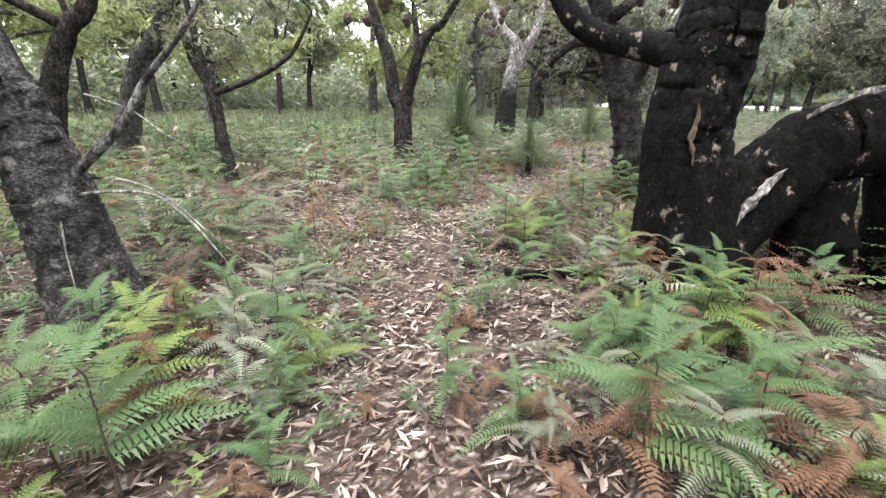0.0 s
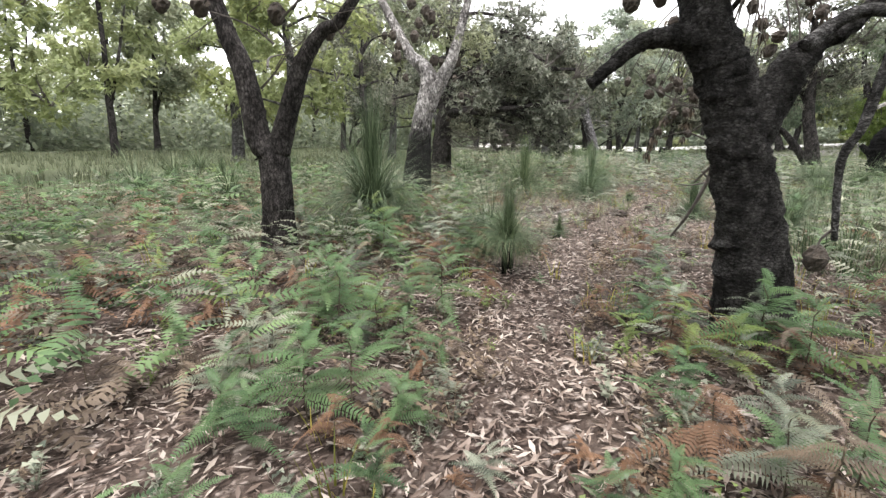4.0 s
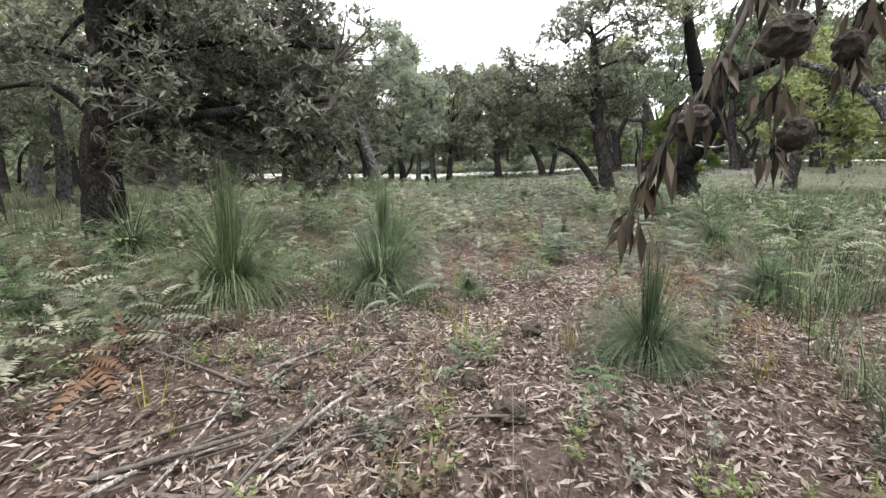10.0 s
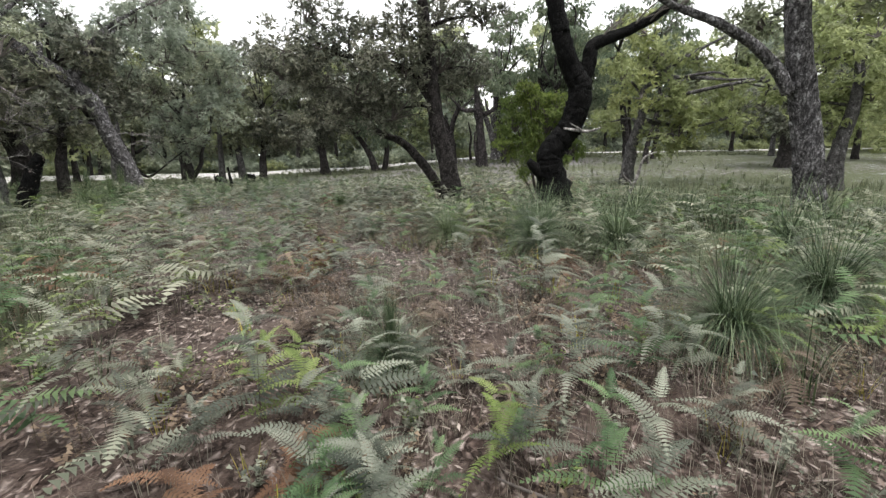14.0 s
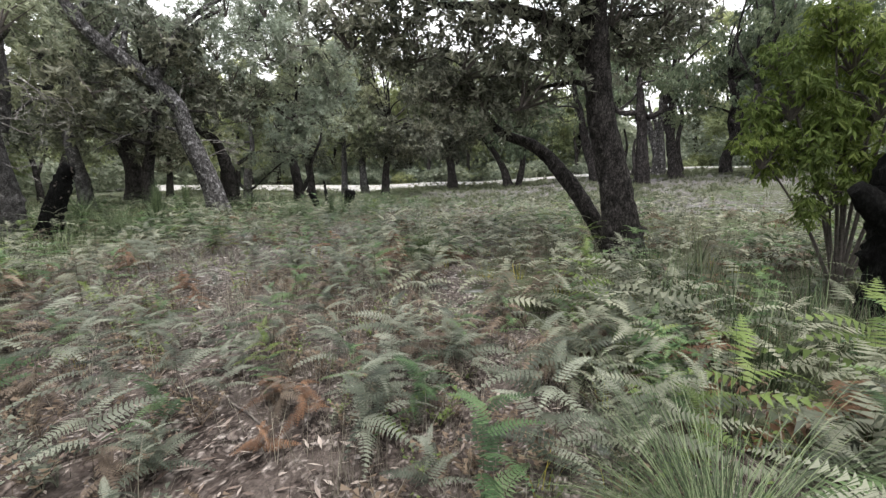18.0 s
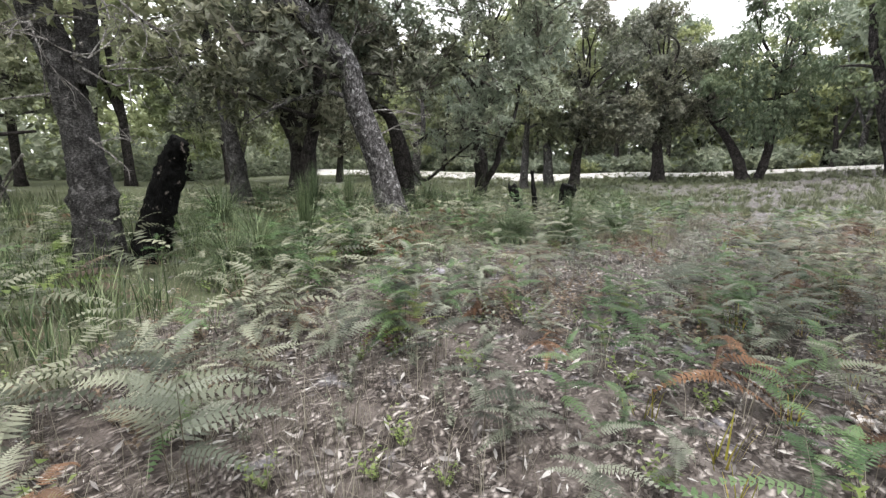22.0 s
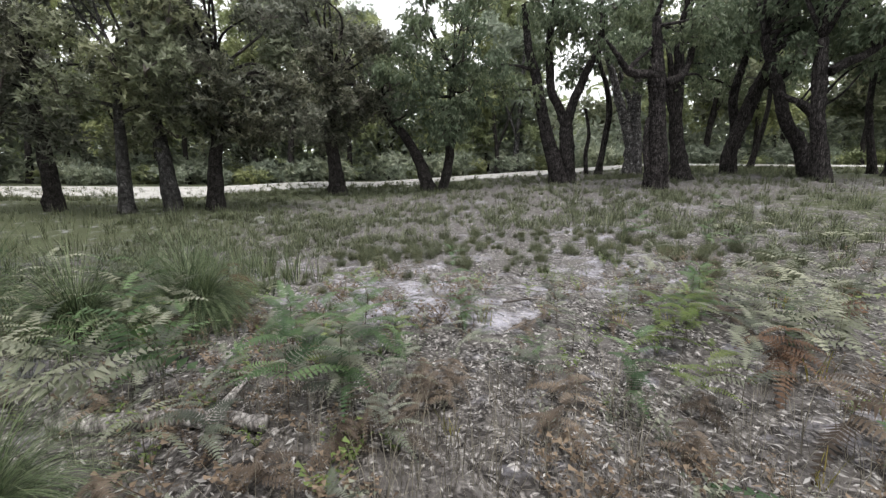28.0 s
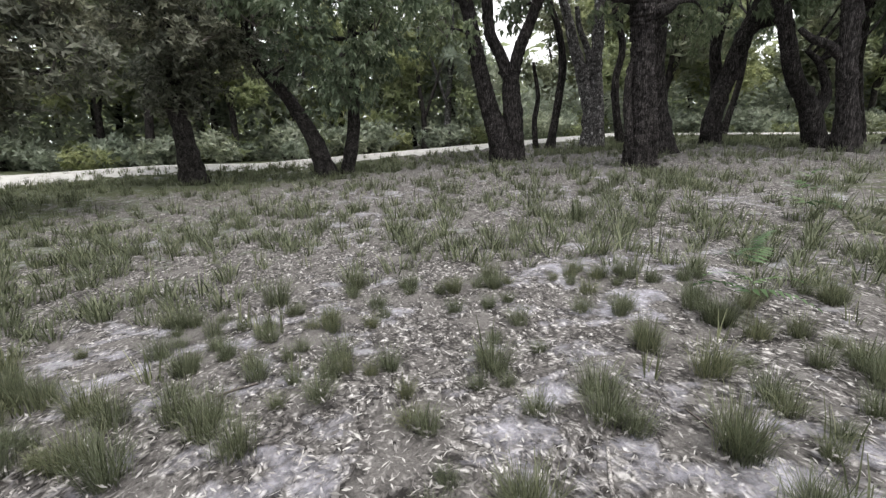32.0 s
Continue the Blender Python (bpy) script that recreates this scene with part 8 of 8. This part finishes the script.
for i, (a, b, c) in enumerate(((-5.02, 8.66, 1.22), (-5.0, 8.7, 1.12), (-4.7, 9.1, 1.1), (-4.93, 8.84, 1.3), (-4.66, 9.14, 1.05))):
    part("leaf", LEAF_ONE, cork_tree, "pale dead leaf", Matrix.Translation(Vector((a, b, c)) - cork_tree.location) @ Euler((rng.normal(0, 0.6), rng.uniform(0.2, 1.2), rng.uniform(0, 6))).to_matrix().to_4x4())
stick("dead_branch", leaning_tree, [(-20.5, 42.2, 2.9, 0.07), (-21.1, 41.7, 3.05, 0.05), (-21.9, 41.0, 2.65, 0.03), (-22.4, 40.6, 2.3, 0.012)], BARK_PALE, 8, 0.2, 43)
for i, (p, d) in enumerate((((-20.6, 42.1, 3.7), (0.2, 0.2, 1)), ((-20.3, 42.4, 2.6), (0.8, 0.4, 0.1)), ((-21.0, 41.8, 3.0), (-0.7, -0.5, -0.2)), ((-20.2, 42.5, 2.0), (0.7, 0.5, 0.3)))):
    spray(leaning_tree, "dead_bough", p, d, 1.1, WOOD_DEAD, 50 + i, 3, 0.025)
for i in range(7):
    spray(flaking_tree, "dead_bough", (-20.3 + 0.1 * i, 36.4, 1.8 + 0.28 * i), (math.cos(i * 2.1) - 0.3, math.sin(i * 2.1), -0.2), 1.0, WOOD_DEAD, 60 + i, 3, 0.018)
for i in range(5):
    spray(bent_tree, "dead_bough", (-4.2 + 0.4 * i, 33.8, 4.0 + 0.15 * i), (0.5, math.sin(i * 1.7), 0.5), 1.0, TWIG, 70 + i, 3, 0.025)
for i in range(8):
    a = i * 0.9
    spray(drooping_tree, "dead_bough", (-17.4 + 0.25 * i, 24.2, 1.3 + 0.1 * i), (0.9, -0.6 + 0.15 * i, -0.25), 1.3, TWIG, 80 + i, 3, 0.025)
for i in range(4):
    spray(grey_tree, "dead_bough", (-14.3, 19.8, 2.6 + 0.4 * i), (math.cos(i * 1.9), math.sin(i * 1.9), 0.3), 1.1, TWIG, 90 + i, 3, 0.02)
for i in range(5):
    spray(forked_tree, "dead_bough", (-11.7 + 0.2 * i, 13.9, 2.1 + 0.25 * i), (math.cos(i * 2.2), math.sin(i * 2.2), 0.3), 0.9, TWIG, 100 + i, 3, 0.016)
stick("branch_stub", bent_tree, [(-5.02, 33.5, 2.1, 0.03), (-4.6, 33.35, 2.02, 0.036), (-4.4, 33.35, 2.03, 0.03), (-4.2, 33.3, 2.1, 0.015)], WOOD_DEAD, 8, 0.15, 44, "bleached bare branch stub")
stick("branch_stub", bent_tree, [(-4.62, 33.36, 2.03, 0.03), (-4.75, 33.3, 2.1, 0.022), (-4.95, 33.25, 2.2, 0.01)], WOOD_DEAD, 7, 0.15, 45, "bleached bare branch stub")
stick("snag", bent_tree, [(-5.15, 33.75, 0.8, 0.2), (-5.5, 33.7, 1.12, 0.15), (-5.78, 33.66, 1.36, 0.08)], BARK_CHAR, 9, 0.3, 46)

# the fresh green sapling behind the bent trunk
sap = thing("sapling", -5.1, 35.0, "bright fresh green sapling behind a charred trunk", "sapling")
for i, (x, y, z, s) in enumerate(((-5.2, 35.0, 2.8, 0.72), (-5.8, 35.0, 2.3, 0.62), (-4.4, 35.0, 2.3, 0.6), (-5.2, 35.1, 1.7, 0.7), (-4.2, 35.1, 1.7, 0.5), (-5.5, 34.9, 3.1, 0.5), (-5.0, 34.9, 2.3, 0.75), (-5.6, 35.1, 1.8, 0.65), (-4.7, 35.0, 2.8, 0.6), (-6.1, 34.9, 1.7, 0.5), (-4.6, 34.9, 1.3, 0.5), (-5.4, 34.8, 1.2, 0.5), (-6.0, 35.0, 2.8, 0.45))):
    stick("stem", sap, [(-5.1, 35.0, -0.05, 0.025), (-5.1 + 0.4 * (x + 5.1), 35.0, z * 0.5, 0.018), (x, y, z, 0.008)], TWIG, 6, 0.1, 110 + i)
    part("foliage", CLUMP["bright"][0], sap, "", Matrix.Translation((x + 5.1, y - 35.0, z - sap.location.z)) @ Matrix.Rotation(i * 1.3, 4, "Z") @ Matrix.Scale(s, 4))


def burnt_stump(x, y, pts, label, seed, splinters=5):
    s = thing("burnt_stump", x, y, label, "tree stump", "burnt stumps")
    v, f = tube(spline(local(s, pts), 5), 12, 0.4, seed)
    part("stump", mesh_of("stump", v, f, BARK_CHAR, soft=True), s)
    r = np.random.default_rng(seed)
    e = Vector(pts[-1][:3]) - s.location
    for i in range(splinters):
        a = i * 6.283 / splinters + r.normal(0, 0.3)
        q = pts[-1][3] * 0.75
        b = (e.x + q * math.cos(a), e.y + q * math.sin(a), e.z - 0.1)
        t = (b[0] * 1.0 + 0.02 * math.cos(a), b[1] + 0.02 * math.sin(a), e.z + r.uniform(0.03, 0.14))
        v, f = tube(spline([(*b, 0.03), (*[(b[k] + t[k]) / 2 for k in range(3)], 0.024), (*t, 0.004)], 3), 5, 0.3, seed + i)
        part("splinter", mesh_of("splinter", v, f, BARK_CHAR), s)


burnt_stump(-17.42, 45.3, [(-17.38, 45.3, -0.1, 0.13), (-17.45, 45.3, 0.3, 0.12), (-17.58, 45.3, 0.62, 0.13), (-17.66, 45.3, 0.82, 0.11)], "charred leaning tree stump with a jagged top", 121)
burnt_stump(-17.0, 45.35, [(-17.0, 45.35, -0.1, 0.09), (-17.0, 45.35, 0.4, 0.07), (-17.07, 45.34, 0.9, 0.05), (-17.1, 45.33, 1.22, 0.03)], "thin charred pointed tree stump", 122, 2)
burnt_stump(-16.4, 45.8, [(-16.42, 45.8, -0.1, 0.12), (-16.38, 45.8, 0.35, 0.13), (-16.27, 45.8, 0.65, 0.2), (-16.22, 45.8, 0.86, 0.21)], "charred tree stump with a wide broken top", 123, 7)


def log(a, b, ra, mat, label, seed, name="fallen_log", category="log", lift=0.0):
    mx, my = (a[0] + b[0]) / 2, (a[1] + b[1]) / 2
    o = thing(name, mx, my, label, category, z=land(mx, my))
    r = np.random.default_rng(seed)
    pts = []
    for q in np.linspace(0, 1, 5):
        x, y = a[0] + (b[0] - a[0]) * q + r.normal(0, ra * 0.4), a[1] + (b[1] - a[1]) * q + r.normal(0, ra * 0.4)
        pts.append((x, y, land(x, y) + ra * 0.7 + lift * q, ra * (1 - 0.35 * q)))
    v, f = tube(spline(local(o, pts), 6), 12 if ra > 0.03 else 7, 0.3, seed)
    part("wood", mesh_of("wood", v, f, mat, soft=True), o)
    if ra > 0.03:
        k = pts[3]
        v, f = tube(spline(local(o, [(k[0], k[1], k[2], ra * 0.5), (k[0] + 0.1, k[1] + 0.12, k[2] + 0.1, ra * 0.35), (k[0] + 0.16, k[1] + 0.2, k[2] + 0.16, ra * 0.2)]), 3), 7, 0.3, seed)
        part("broken_branch", mesh_of("broken_branch", v, f, mat, soft=True), o)
    return o


log((-15.15, 45.47), (-13.85, 45.23), 0.07, WOOD_DEAD, "bleached grey fallen log behind grass trees", 131)
log((-10.63, 17.3), (-10.6, 18.2), 0.06, BARK_BANKSIA, "short grey fallen log in leaf litter", 132)
log((-11.6, 16.9), (-10.7, 17.9), 0.05, BARK_BANKSIA, "grey fallen branch in leaf litter", 133)
log((-6.6, 19.35), (-6.6, 17.8), 0.055, BARK_DARK, "dark fallen log beside a grass tree", 134)
log((-12.9, 38.4), (-12.2, 39.0), 0.055, WOOD_DEAD, "pale broken log among dry litter", 135)
log((-11.9, 36.9), (-11.3, 36.4), 0.035, WOOD_DEAD, "pale fallen branch among ferns", 136)
log((-17.6, 38.8), (-17.2, 39.5), 0.09, BARK_PALE, "grey weathered log at the foot of a tree", 137)
log((-4.7, 11.15), (-4.1, 11.8), 0.05, BARK_CHAR, "charred branch on the ground", 138)
log((-18.9, 42.6), (-18.2, 43.1), 0.1, BARK_PALE, "broken grey bark log under a leaning tree", 139)
log((-3.9, 55.8), (-3.2, 56.3), 0.035, WOOD_DEAD, "bleached fallen branch in the grass", 140)
log((-5.2, 56.5), (-5.0, 55.7), 0.025, WOOD_DEAD, "bleached fallen branch in the grass", 141)
snag = thing("dead_branch", -2.7, 34.7, "bleached dead branch sticking up from the ferns", "dead branch")
stick("wood", snag, [(-3.0, 34.7, 0.0, 0.045), (-2.6, 34.7, 0.85, 0.04), (-2.43, 34.7, 1.38, 0.03), (-2.1, 34.68, 1.55, 0.015)], WOOD_DEAD, 8, 0.2, 142)
stick("fork", snag, [(-2.7, 34.7, 0.7, 0.03), (-2.95, 34.72, 0.95, 0.02), (-3.0, 34.73, 1.15, 0.01)], WOOD_DEAD, 7, 0.2, 143)
sticks = [((-13.95, 41.3), (-13.75, 42.0)), ((-13.9, 41.8), (-13.5, 41.75)), ((-11.9, 48.0), (-11.4, 48.3)), ((-11.8, 48.4), (-11.3, 48.1)), ((-7.2, 17.9), (-6.6, 18.3)), ((-8.6, 22.8), (-8.3, 23.6)),
          ((-7.6, 22.4), (-7.2, 23.2)), ((-9.4, 24.2), (-8.8, 24.4)), ((-10.6, 15.0), (-9.8, 15.2)), ((-9.8, 13.4), (-9.0, 13.9)), ((-14.6, 46.0), (-14.0, 46.3)), ((-10.4, 50.4), (-10.1, 51.0)), ((-12.5, 52.1), (-12.0, 52.3))]
for i, (a, b) in enumerate(sticks):
    log(a, b, 0.014, WOOD_DEAD if i % 2 else TWIG, "thin dry stick lying on the litter", 150 + i, "stick", "stick")
for i in range(34):
    x, y = rng.uniform(-11.3, -9.3), rng.uniform(17.2, 20.0)
    a, ln = rng.normal(0.9, 0.7), rng.uniform(0.35, 1.2)
    log((x, y), (x + ln * math.cos(a), y + ln * math.sin(a)), rng.uniform(0.007, 0.02), TWIG if i % 3 else WOOD_DEAD, "dry grey branch lying in the litter", 260 + i, "dead_branch", "dead branch", rng.uniform(0, 0.12))
for i in range(60):
    y = rng.uniform(9, 52)
    x = path_x(y) + rng.normal(0, 1.6)
    a, ln = rng.uniform(0, 6.28), rng.uniform(0.2, 0.6)
    log((x, y), (x + ln * math.cos(a), y + ln * math.sin(a)), rng.uniform(0.006, 0.012), TWIG if i % 3 else WOOD_DEAD, "thin dry stick lying on the litter", 180 + i, "stick", "stick")

# bare pale wood where the charred bark has come away
def scar(root, line, facing, width, mat, seed, label):
    """A ragged patch of bare wood lying on a limb along rows of x, y, z, radius, on the side that faces a given way."""
    r = np.random.default_rng(seed)
    ln = spline(local(root, line), 8)
    d = np.gradient(ln[:, :3], axis=0)
    d /= np.linalg.norm(d, axis=1)[:, None]
    f = np.array(facing, float)[None] - d * (d @ np.array(facing, float))[:, None]
    f /= np.linalg.norm(f, axis=1)[:, None]
    s = np.cross(d, f)
    n = len(ln)
    shift, w = np.cumsum(r.normal(0, 0.012, n)), width * np.sin(np.linspace(0.12, 3.0, n)) * r.uniform(0.45, 1.1, n)
    vs = []
    for i in range(n):
        for q in np.linspace(-1, 1, 6):
            a = shift[i] + w[i] * q
            k = ln[i, 3] * (1.1 - 0.1 * q * q) + r.normal(0, 0.006)
            vs.append(ln[i, :3] + k * (math.cos(a) * f[i] + math.sin(a) * s[i]))
    fs = [(i * 6 + j, i * 6 + j + 1, i * 6 + j + 7, i * 6 + j + 6) for i in range(n - 1) for j in range(5)]
    part("wood_scar", mesh_of("wood_scar", np.array(vs), fs, mat), root, label)


scar(burnt_tree, [(-3.62, 12.4, 0.52, 0.31), (-3.55, 12.5, 0.7, 0.3), (-3.45, 12.65, 0.9, 0.29)], (0.55, -0.7, 0.1), 0.16, WOOD_DEAD, 301, "pale bare wood showing through charred bark")
scar(burnt_tree, [(-3.34, 12.8, 1.08, 0.29), (-3.17, 13.05, 1.22, 0.3), (-2.9, 13.45, 1.27, 0.3)], (0.2, -0.6, 1.0), 0.1, WOOD_DEAD, 303, "weathered grey wood along the top of the limb")
scar(burnt_tree, [(-3.82, 12.08, 1.42, 0.29), (-3.82, 12.08, 1.22, 0.29), (-3.8, 12.1, 1.02, 0.3)], (0.55, -0.85, 0), 0.09, FERN_BROWN, 302, "torn brown wood in charred bark")

for i, p in enumerate(((-37.97, 38.18, 3.02), (-36.59, 39.2, 4.3), (-35.06, 40.32, 5.07), (-38.68, 37.66, 4.27), (-35.88, 39.72, 2.8), (-34.13, 41.0, 3.59), (-37.07, 38.84, 5.77))):
    spray(tangled_tree, "dead_bough", p, (0.6 * math.cos(2.1 * i), 0.5, 0.5 * math.sin(1.7 * i)), 1.5, WOOD_DEAD, 90 + i, 3, 0.022)
for i, p in enumerate(((-20.73, 36.01, 3.15), (-20.98, 35.82, 2.23), (-20.94, 35.85, 4.14), (-19.76, 36.73, 3.61), (-20.83, 35.93, 1.52), (-20.09, 36.48, 2.7), (-21.47, 35.46, 3.36))):
    spray(flaking_tree, "dead_bough", p, (0.9 * math.cos(2.4 * i), 0.3 * math.sin(i), 0.6 * math.sin(1.3 * i) - 0.1), 1.2, WOOD_DEAD, 110 + i, 3, 0.02)
